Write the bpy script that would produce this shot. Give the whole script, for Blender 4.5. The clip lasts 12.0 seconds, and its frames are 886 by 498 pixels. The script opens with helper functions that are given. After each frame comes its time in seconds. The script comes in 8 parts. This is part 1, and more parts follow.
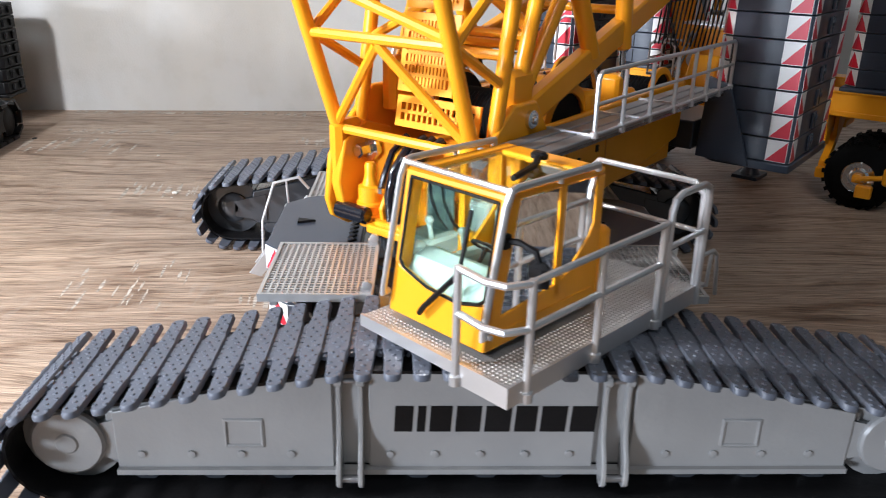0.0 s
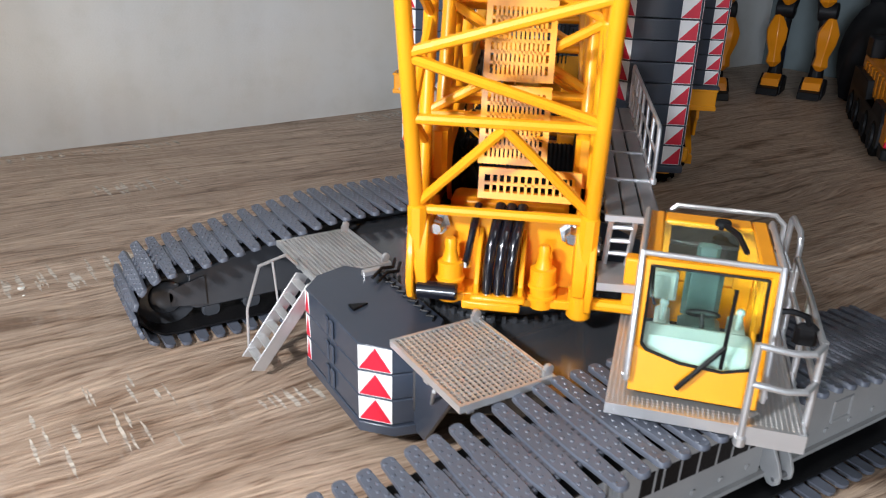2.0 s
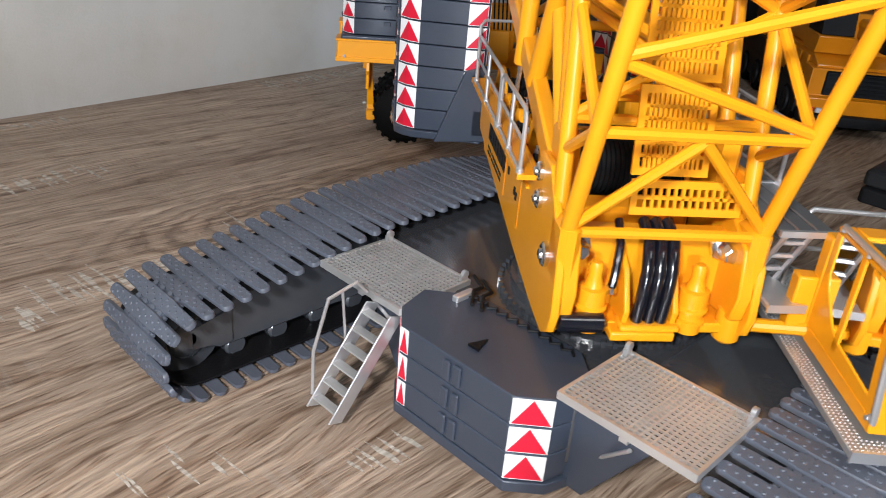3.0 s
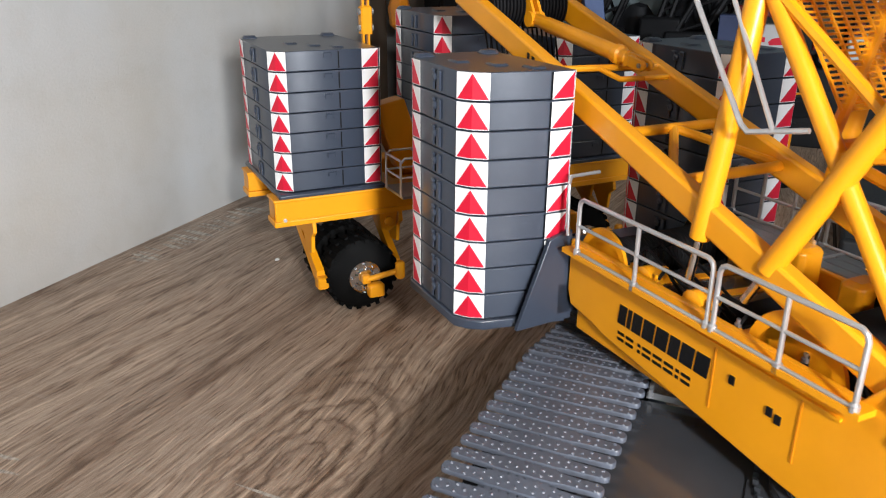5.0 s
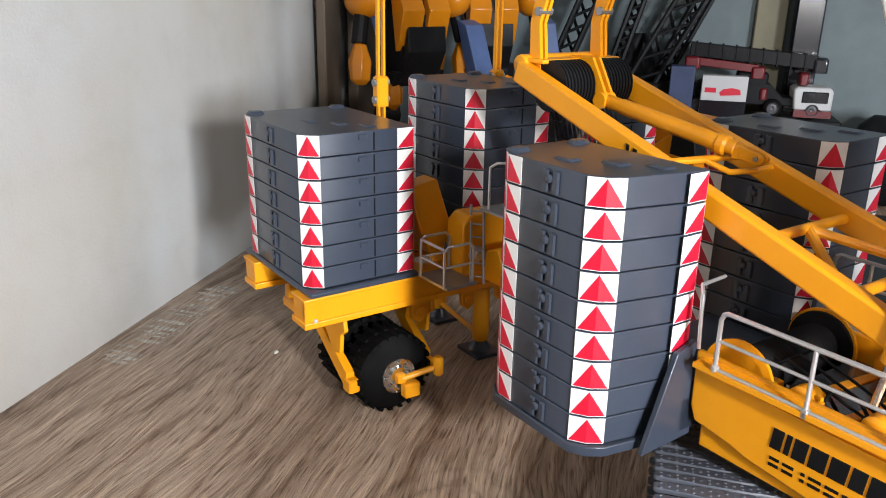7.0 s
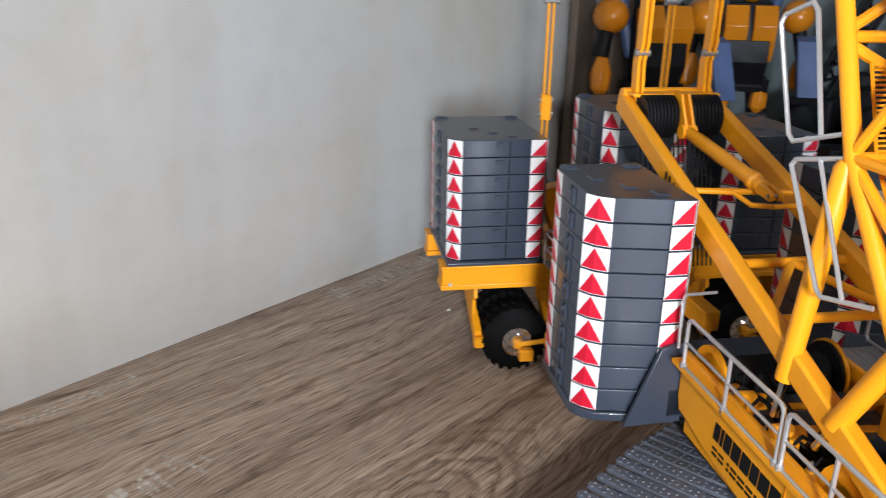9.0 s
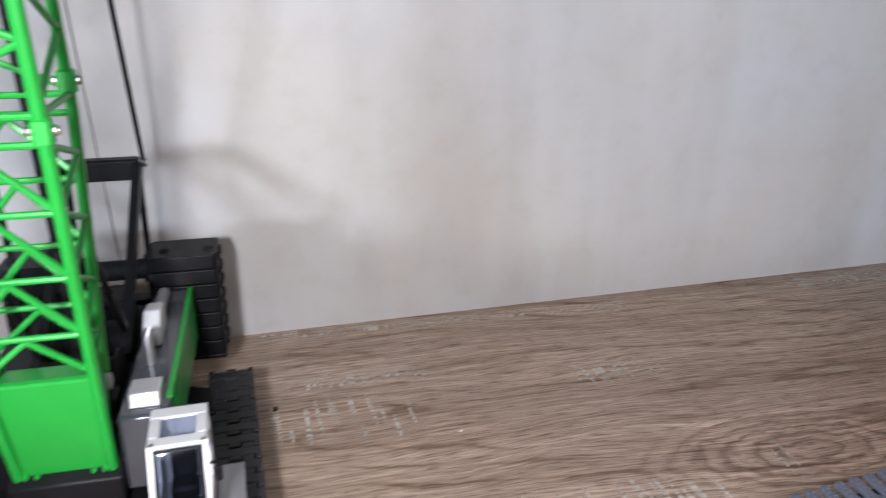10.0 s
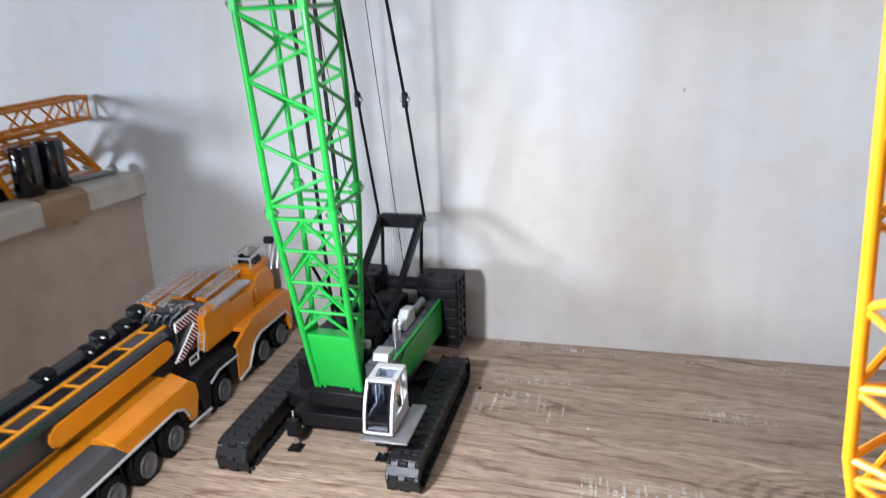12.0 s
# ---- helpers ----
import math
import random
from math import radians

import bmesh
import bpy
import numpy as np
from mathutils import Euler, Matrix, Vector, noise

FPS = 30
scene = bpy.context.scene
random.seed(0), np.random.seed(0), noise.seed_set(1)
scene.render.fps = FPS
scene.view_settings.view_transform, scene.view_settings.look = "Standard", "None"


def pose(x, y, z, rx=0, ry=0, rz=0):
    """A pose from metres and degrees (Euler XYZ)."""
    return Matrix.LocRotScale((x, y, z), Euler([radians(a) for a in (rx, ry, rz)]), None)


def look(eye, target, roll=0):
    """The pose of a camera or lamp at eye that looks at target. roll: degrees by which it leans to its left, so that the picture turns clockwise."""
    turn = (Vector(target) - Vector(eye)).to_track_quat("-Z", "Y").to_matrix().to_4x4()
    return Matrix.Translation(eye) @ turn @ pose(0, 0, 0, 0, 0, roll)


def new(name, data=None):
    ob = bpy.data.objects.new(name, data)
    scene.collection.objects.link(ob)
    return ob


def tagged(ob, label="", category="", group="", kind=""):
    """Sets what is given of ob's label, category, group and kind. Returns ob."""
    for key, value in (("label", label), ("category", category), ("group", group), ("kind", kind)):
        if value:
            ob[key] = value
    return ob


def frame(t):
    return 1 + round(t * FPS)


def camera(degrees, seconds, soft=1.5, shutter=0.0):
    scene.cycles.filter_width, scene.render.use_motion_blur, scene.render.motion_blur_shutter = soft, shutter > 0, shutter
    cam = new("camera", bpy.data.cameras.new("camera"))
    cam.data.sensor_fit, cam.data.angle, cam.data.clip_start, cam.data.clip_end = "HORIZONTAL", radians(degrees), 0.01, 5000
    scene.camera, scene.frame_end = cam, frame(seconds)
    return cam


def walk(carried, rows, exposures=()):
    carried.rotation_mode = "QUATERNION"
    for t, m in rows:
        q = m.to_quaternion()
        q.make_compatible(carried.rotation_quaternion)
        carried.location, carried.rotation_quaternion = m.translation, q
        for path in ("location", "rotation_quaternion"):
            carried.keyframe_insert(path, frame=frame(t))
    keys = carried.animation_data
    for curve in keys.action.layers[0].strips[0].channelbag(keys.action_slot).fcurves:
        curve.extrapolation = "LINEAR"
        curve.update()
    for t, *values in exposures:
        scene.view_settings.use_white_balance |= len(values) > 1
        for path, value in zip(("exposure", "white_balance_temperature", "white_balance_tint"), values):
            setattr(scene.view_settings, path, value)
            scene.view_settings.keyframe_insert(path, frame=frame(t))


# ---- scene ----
# One unit of the plan below is 17.5 mm: the place is a table with scale models of cranes.
S = 0.0175
cam = camera(59.1, 12.0, soft=1.0, shutter=0.2)
PATH = [
    (0.0, -0.98, -12.85, 6.45, -2.00, -21.37, 1.18),
    (0.5, -3.18, -12.22, 6.36, -7.94, -21.17, 1.62),
    (1.0, -4.16, -12.27, 6.46, -16.85, -22.08, 0.86),
    (1.5, -5.56, -11.89, 6.82, -24.10, -22.99, 0.20),
    (2.0, -7.62, -10.33, 7.78, -31.28, -23.12, 1.51),
    (2.5, -9.06, -8.07, 8.42, -38.74, -24.57, 3.79),
    (2.7, -9.41, -7.19, 8.20, -41.80, -25.58, 4.43),
    (4.3, -11.38, -0.05, 7.37, -63.23, -23.75, 2.68),
    (4.5, -10.99, 0.51, 7.74, -64.10, -23.00, 2.09),
    (5.0, -9.80, 1.88, 8.39, -65.53, -20.81, 0.49),
    (5.5, -9.42, 3.13, 8.72, -68.16, -19.21, 0.29),
    (6.0, -9.66, 4.44, 8.82, -71.45, -18.54, 0.65),
    (6.5, -9.45, 5.45, 8.87, -73.32, -18.39, 0.93),
    (7.0, -9.16, 5.84, 9.09, -74.21, -18.53, 1.04),
    (7.2, -9.09, 5.80, 9.29, -74.28, -18.62, 1.02),
    (8.8, -9.68, 0.96, 10.22, -54.91, -19.49, 0.86),
    (9.0, -10.15, -0.05, 10.29, -48.83, -19.55, 1.02),
    (9.5, -12.54, -2.98, 11.13, -30.62, -19.61, 1.50),
    (9.9, -13.83, -4.81, 11.52, -16.53, -20.30, 1.33),
    (10.0, -13.32, -5.70, 11.84, -11.89, -20.68, 0.01),
    (10.5, -13.26, -8.13, 11.55, -0.90, -20.64, -0.39),
    (11.0, -12.43, -10.64, 11.20, 3.29, -21.85, 0.21),
    (11.5, -9.90, -12.46, 12.28, 8.57, -22.17, -0.36),
    (12.0, -6.17, -14.70, 16.14, 18.10, -18.63, -2.08),
]
walk(cam, [(t, pose(x * S, y * S, z * S, 90 + pitch, 0, yaw) @ pose(0, 0, 0, 0, 0, roll)) for t, x, y, z, yaw, pitch, roll in PATH],
     exposures=[(0.0, -0.16, 5900, 12), (0.5, -0.26, 5950, 12), (1.0, -0.31, 6000, 13), (1.5, -0.4, 6000, 13), (2.0, -0.57, 6000, 11), (2.5, -0.72, 6050, 11), (4.5, -0.22, 6150, 10), (5.5, -0.12, 6300, 12), (7.0, 0.1, 6250, 11), (8.2, -0.1, 6200, 11), (9.0, -0.35, 6000, 11), (9.4, -0.31, 5850, 10), (9.9, -0.42, 5850, 16), (10.5, -0.4, 5850, 18), (11.2, -0.2, 5800, 13), (12.0, -0.15, 5700, 13)])

# ---- light: a room with a window far to the left, a fixed stand-in for the phone's light, an added fill ----
world = bpy.data.worlds.new("room_light")
scene.world = world
world.use_nodes = True
world.node_tree.nodes["Background"].inputs[0].default_value = (0.62, 0.72, 0.85, 1)
world.node_tree.nodes["Background"].inputs[1].default_value = 0.006


def area_lamp(name, place, target, size, watts, colour):
    data = bpy.data.lights.new(name, "AREA")
    data.shape, data.size, data.energy, data.color = "DISK", size * S, watts, colour
    ob = new(name, data)
    ob.matrix_world = look([c * S for c in place], [c * S for c in target])
    return ob


area_lamp("window_light", (-119.5, -98, 21), (-12, 10, 3), 24, 70.0, (0.9, 0.955, 1.0))
# fixed spot standing in for the phone's light, which travels with the camera
phone = bpy.data.lights.new("phone_light_stand_in", "SPOT")
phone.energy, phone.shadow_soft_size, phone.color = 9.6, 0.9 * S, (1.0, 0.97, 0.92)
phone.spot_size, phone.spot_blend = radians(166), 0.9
new("phone_light_stand_in", phone).matrix_world = look((-17.0 * S, -7.5 * S, 12.5 * S), (-5.0 * S, 7.0 * S, 1.0 * S))
# unseen lamp, added as fill for front faces and tops
area_lamp("front_fill_lamp", (-6, -44, 58), (-4, 0, 0), 20, 3.4, (1.0, 0.95, 0.87))


# ---- materials ----
def material(name, build):
    m = bpy.data.materials.new(name)
    m.use_nodes = True
    nt = m.node_tree
    build(nt, nt.nodes["Principled BSDF"])
    return m


def node(nt, kind, **values):
    n = nt.nodes.new("ShaderNode" + kind)
    for key, value in values.items():
        n.inputs[key].default_value = value
    return n


def ramp(nt, source, stops):
    r = node(nt, "ValToRGB")
    el = r.color_ramp.elements
    while len(el) < len(stops):
        el.new(0.5)
    for e, (at, c) in zip(el, stops):
        e.position, e.color = at, (*c, 1)
    nt.links.new(source, r.inputs[0])
    return r.outputs[0]


def coords(nt, scale=(1, 1, 1), kind="Object", turn=(0, 0, 0)):
    tc, mp = node(nt, "TexCoord"), node(nt, "Mapping")
    nt.links.new(tc.outputs[kind], mp.inputs[0])
    mp.inputs["Scale"].default_value = scale
    mp.inputs["Rotation"].default_value = turn
    return mp.outputs[0]


def noise_tex(nt, vec, scale, detail=4, rough=0.55, distort=0.0):
    n = node(nt, "TexNoise", Scale=scale, Detail=detail, Roughness=rough, Distortion=distort)
    nt.links.new(vec, n.inputs["Vector"])
    return n.outputs["Fac"]


def bump(nt, bsdf, height, strength, distance):
    b = node(nt, "Bump", Strength=strength, Distance=distance)
    nt.links.new(height, b.inputs["Height"])
    nt.links.new(b.outputs[0], bsdf.inputs["Normal"])


def mixed(nt, fac, a, b, mode="MIX"):
    m = node(nt, "Mix")
    m.data_type, m.blend_type = "RGBA", mode
    for sock, val in ((m.inputs[0], fac), (m.inputs[6], a), (m.inputs[7], b)):
        if hasattr(val, "default_value"):
            nt.links.new(val, sock)
        else:
            sock.default_value = val if isinstance(val, float) else (*val, 1)
    return m.outputs[2]


def paint(name, colour, rough=0.35, metal=0.0, vary=0.12, coat=0.0, grain=0.15, spec=0.5):
    """A painted or moulded surface: slight mottling, dust and orange-peel relief."""
    def build(nt, b):
        vec = coords(nt)
        big = noise_tex(nt, vec, 40, 3)
        fine = noise_tex(nt, vec, 900, 4)
        dark = tuple(c * (1 - vary) for c in colour)
        light = tuple(min(1, c * (1 + vary * 0.7) + 0.004) for c in colour)
        nt.links.new(ramp(nt, big, [(0.3, dark), (0.7, light)]), b.inputs["Base Color"])
        r = node(nt, "MapRange")
        r.inputs["To Min"].default_value, r.inputs["To Max"].default_value = rough * 0.9, min(1, rough * 1.14)
        nt.links.new(fine, r.inputs[0])
        nt.links.new(r.outputs[0], b.inputs["Roughness"])
        b.inputs["Metallic"].default_value = metal
        b.inputs["Specular IOR Level"].default_value = spec
        b.inputs["Coat Weight"].default_value = coat
        b.inputs["Coat Roughness"].default_value = 0.12
        if grain:
            bump(nt, b, fine, grain, 0.0003)
    return material(name, build)


YELLOW = paint("yellow_paint", (0.84, 0.335, 0.003), 0.34, vary=0.06, coat=0.1, grain=0.05, spec=0.38)
ORANGE = paint("orange_yellow_paint", (0.6, 0.2, 0.002), 0.28, vary=0.1, coat=0.2, grain=0.08, spec=0.4)
GREEN = paint("green_paint", (0.013, 0.29, 0.03), 0.36, vary=0.08, grain=0.08)
TRACK = paint("track_grey", (0.085, 0.096, 0.124), 0.42, vary=0.16, grain=0.12)
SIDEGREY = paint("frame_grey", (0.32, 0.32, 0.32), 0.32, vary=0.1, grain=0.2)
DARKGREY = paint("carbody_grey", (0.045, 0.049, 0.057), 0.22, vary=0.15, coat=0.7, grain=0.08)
SLAB = paint("ballast_grey", (0.036, 0.046, 0.068), 0.32, vary=0.05, coat=0.2, grain=0)
BLACK = paint("black_plastic", (0.005, 0.005, 0.006), 0.45, vary=0.3, grain=0.3, spec=0.18)
RUBBER = paint("rubber", (0.0035, 0.0035, 0.0035), 0.75, vary=0.3, grain=0.4, spec=0.07)
CHARCOAL = paint("charcoal_plastic", (0.007, 0.0073, 0.0085), 0.5, vary=0.25, grain=0.3, spec=0.14)
SILVER = paint("silver_rail", (0.62, 0.62, 0.63), 0.34, metal=0.75, vary=0.1, grain=0.1)
CHROME = paint("chrome", (0.72, 0.72, 0.72), 0.16, metal=1.0, vary=0.05, grain=0.02)
STEEL = paint("dull_steel", (0.34, 0.34, 0.35), 0.42, metal=0.8, vary=0.2, grain=0.2)
GRATE = paint("grating_metal", (0.6, 0.6, 0.6), 0.36, metal=0.7, vary=0.15, grain=0.3)
WHITE = paint("white_sticker", (0.78, 0.78, 0.77), 0.4, vary=0.04, grain=0.05)
RED = paint("red_sticker", (0.57, 0.004, 0.028), 0.4, vary=0.06, grain=0.05)
SEATDARK = paint("dark_green_seat", (0.06, 0.1, 0.095), 0.5, vary=0.15, grain=0.2)
SEAT = paint("pale_interior", (0.35, 0.42, 0.40), 0.55, vary=0.12, grain=0.2)
CREAM = paint("white_plastic", (0.48, 0.477, 0.475), 0.4, vary=0.05, grain=0.1)
BLUE = paint("blue_grey_plastic", (0.07, 0.11, 0.24), 0.4, vary=0.2, grain=0.1)
DUSKBLUE = paint("dark_blue_card", (0.03, 0.045, 0.11), 0.5, vary=0.2)
RIMGREY = paint("rim_grey", (0.06, 0.06, 0.067), 0.4, vary=0.1)
# red deepened: the far corner's dim light is put into the colour
REDPAINT = paint("dimmed_red_paint", (0.12, 0.004, 0.007), 0.4, vary=0.12, grain=0.1)
NAVY = paint("navy_gloss", (0.004, 0.0045, 0.009), 0.2, vary=0.3, coat=0.6, grain=0.05)
OLIVE = paint("olive_brown", (0.16, 0.14, 0.085), 0.6, vary=0.15)
LEDGEDARK = paint("brown_grey_render", (0.48, 0.41, 0.325), 0.8, vary=0.12, grain=0.5)
GREENTRACK = paint("dark_track_plastic", (0.013, 0.0135, 0.015), 0.38, vary=0.3, grain=0.35, spec=0.3)
CORD = paint("dark_cord", (0.006, 0.006, 0.0065), 0.65, vary=0.3, grain=0.2, spec=0.15)


def glass(nt, b):
    b.inputs["Base Color"].default_value = (0.68, 0.83, 0.76, 1)
    b.inputs["Roughness"].default_value = 0.03
    b.inputs["IOR"].default_value = 1.4
    b.inputs["Transmission Weight"].default_value = 1.0
    b.inputs["Specular IOR Level"].default_value = 0.6


GLASS = material("tinted_glass", glass)


def smoked(nt, b):
    glass(nt, b)
    b.inputs["Base Color"].default_value = (0.3, 0.34, 0.44, 1)


SMOKED = material("smoked_glass", smoked)


def wood(nt, b):
    """Grey-brown oak print: soft bands along the grain, many short dark pores and fibres, faint contour figure, one knot of close rings."""
    def maths(op, a, c=0.0):
        n = node(nt, "Math")
        n.operation = op
        for sock, val in zip(n.inputs, (a, c)):
            if isinstance(val, (int, float)):
                sock.default_value = val
            else:
                nt.links.new(val, sock)
        return n.outputs[0]
    vec = coords(nt, (1 / S, 1 / S, 1 / S))
    sep = node(nt, "SeparateXYZ")
    nt.links.new(vec, sep.inputs[0])
    warp = noise_tex(nt, coords(nt, (0.085 / S, 0.2 / S, 1)), 1.0, 2, 0.45)
    wander = noise_tex(nt, coords(nt, (0.5 / S, 1.2 / S, 1)), 1.0, 3, 0.5)
    across = maths("ADD", sep.outputs[1], maths("ADD", maths("MULTIPLY", warp, 2.4), maths("MULTIPLY", wander, 0.2)))
    def grain(fx, fy, scale, detail, rough):
        comb = node(nt, "CombineXYZ")
        nt.links.new(maths("MULTIPLY", sep.outputs[0], fx), comb.inputs[0])
        nt.links.new(maths("MULTIPLY", across, fy), comb.inputs[1])
        return noise_tex(nt, comb.outputs[0], scale, detail, rough)
    bands = grain(0.05, 0.8, 0.5, 4, 0.55)
    rings = grain(0.1, 3.6, 1.0, 3, 0.6)
    pores = grain(0.5, 12.0, 1.0, 2, 0.5)
    dashes = grain(1.5, 21.0, 1.0, 1, 0.4)
    fibre = grain(1.6, 30.0, 1.0, 3, 0.65)
    tone = noise_tex(nt, coords(nt, (0.05 / S, 0.1 / S, 1)), 1.0, 2, 0.5)
    col = ramp(nt, bands, [(0.3, (0.315, 0.235, 0.178)), (0.5, (0.385, 0.294, 0.224)), (0.7, (0.445, 0.348, 0.27))])
    col = mixed(nt, 1.0, col, ramp(nt, rings, [(0.3, (0.72, 0.68, 0.64)), (0.44, (0.96, 0.95, 0.94)), (0.62, (1.12, 1.12, 1.12))]), "MULTIPLY")
    col = mixed(nt, 1.0, col, ramp(nt, pores, [(0.3, (0.66, 0.6, 0.56)), (0.42, (0.88, 0.86, 0.84)), (0.54, (1.0, 1.0, 1.0)), (0.64, (1.26, 1.25, 1.23))]), "MULTIPLY")
    col = mixed(nt, 1.0, col, ramp(nt, dashes, [(0.31, (0.52, 0.46, 0.42)), (0.41, (0.96, 0.95, 0.94)), (0.5, (1.05, 1.05, 1.05))]), "MULTIPLY")
    col = mixed(nt, 0.35, col, ramp(nt, fibre, [(0.34, (0.5, 0.46, 0.43)), (0.48, (0.97, 0.97, 0.97)), (0.66, (1.3, 1.29, 1.28))]), "MULTIPLY")
    col = mixed(nt, 1.0, col, ramp(nt, tone, [(0.3, (0.88, 0.88, 0.89)), (0.7, (1.08, 1.07, 1.05))]), "MULTIPLY")
    # wandering contour lines of the oak's figure
    hills = noise_tex(nt, coords(nt, (0.028 / S, 0.17 / S, 1)), 1.0, 2, 0.35)
    field = maths("ADD", maths("MULTIPLY", hills, 15.0), maths("ADD", maths("MULTIPLY", sep.outputs[1], 0.9), maths("MULTIPLY", wander, 0.6)))
    # rings close round one knot, drawn out along the grain
    dx, dy = maths("MULTIPLY", maths("ADD", sep.outputs[0], 0.6), 0.42), maths("ADD", sep.outputs[1], -8.9)
    far = maths("SQRT", maths("ADD", maths("MULTIPLY", dx, dx), maths("MULTIPLY", dy, dy)))
    near = node(nt, "MapRange")
    near.inputs["From Min"].default_value, near.inputs["From Max"].default_value = 2.3, 1.0
    nt.links.new(far, near.inputs[0])
    wave = noise_tex(nt, vec, 1.5, 3, 0.6)
    close = maths("PINGPONG", maths("ADD", maths("MULTIPLY", far, 3.2), maths("MULTIPLY", wave, 1.7)), 0.5)
    breaks = grain(0.35, 2.0, 1.0, 3, 0.6)
    lines = maths("ADD", maths("PINGPONG", field, 0.5), maths("MULTIPLY", breaks, 0.5))
    figure = ramp(nt, lines, [(0.22, (0.5, 0.43, 0.38)), (0.3, (0.86, 0.83, 0.8)), (0.4, (1, 1, 1))])
    col = mixed(nt, 1.0, col, figure, "MULTIPLY")
    knot = ramp(nt, maths("ADD", close, maths("MULTIPLY", breaks, 0.25)), [(0.16, (0.36, 0.29, 0.25)), (0.32, (0.92, 0.9, 0.88)), (0.5, (1.15, 1.14, 1.12))])
    col = mixed(nt, maths("MULTIPLY", near.outputs[0], 0.65), col, mixed(nt, 1.0, col, knot, "MULTIPLY"))
    marks = noise_tex(nt, coords(nt, (4.4 / S, 0.6 / S, 1), turn=(0, 0, 0.1)), 1.0, 3, 0.55)
    patch = noise_tex(nt, coords(nt, (0.14 / S, 0.42 / S, 1)), 1.0, 3, 0.55)
    mk = maths("MULTIPLY", ramp(nt, marks, [(0.57, (0, 0, 0)), (0.66, (1, 1, 1))]), ramp(nt, patch, [(0.52, (0, 0, 0)), (0.63, (1, 1, 1))]))
    col = mixed(nt, maths("MULTIPLY", mk, 0.22), col, (0.45, 0.4, 0.35))
    nt.links.new(col, b.inputs["Base Color"])
    rr = node(nt, "MapRange")
    rr.inputs["To Min"].default_value, rr.inputs["To Max"].default_value = 0.55, 0.36
    nt.links.new(pores, rr.inputs[0])
    nt.links.new(rr.outputs[0], b.inputs["Roughness"])
    b.inputs["Specular IOR Level"].default_value = 0.45
    bump(nt, b, maths("ADD", maths("ADD", dashes, fibre), maths("MULTIPLY", maths("MULTIPLY", near.outputs[0], close), 1.5)), 0.55, 0.0008)


WOOD = material("wood_grain_tabletop", wood)


def plaster(nt, b):
    vec = coords(nt, (1 / S, 1 / S, 1 / S))
    big = noise_tex(nt, vec, 0.085, 4, 0.5)
    mid = noise_tex(nt, vec, 0.9, 4, 0.6)
    fine = noise_tex(nt, vec, 12, 4, 0.6)
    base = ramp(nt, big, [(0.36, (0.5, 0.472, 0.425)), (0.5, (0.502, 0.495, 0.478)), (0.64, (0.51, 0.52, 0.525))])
    streak = noise_tex(nt, coords(nt, (0.3 / S, 0.3 / S, 0.045 / S)), 1.0, 3, 0.5)
    base = mixed(nt, 1.0, base, ramp(nt, streak, [(0.35, (0.9, 0.89, 0.87)), (0.55, (1, 1, 1))]), "MULTIPLY")
    spots = ramp(nt, mid, [(0.25, (0.93, 0.92, 0.9)), (0.5, (1, 1, 1)), (0.75, (1.02, 1.02, 1.02))])
    nt.links.new(mixed(nt, 1.0, base, spots, "MULTIPLY"), b.inputs["Base Color"])
    b.inputs["Roughness"].default_value = 0.7
    bump(nt, b, fine, 0.25, 0.0006)


WALL = material("off_white_wall_paint", plaster)
# pale wall darkened by colour, as little light reaches this far corner
SIDEWALLDIM = paint("dimmed_blue_grey_wall", (0.135, 0.165, 0.172), 0.75, vary=0.1, grain=0.4)
# unseen room surfaces, kept dark so that little light bounces back
ROOMWALL = paint("low_bounce_room_wall", (0.16, 0.152, 0.14), 0.8, vary=0.08)
FLOORMAT = paint("room_floor", (0.2, 0.17, 0.14), 0.6, vary=0.15)
LEDGE = paint("ledge_render", (0.55, 0.52, 0.46), 0.75, vary=0.18, grain=0.6)
TAPE = paint("brown_tape", (0.34, 0.22, 0.12), 0.5, vary=0.15)
# brown of the cast shadows that upright slabs imitate
WALLSHADOW = paint("shadow_slab", (0.13, 0.098, 0.072), 0.6, vary=0.15)


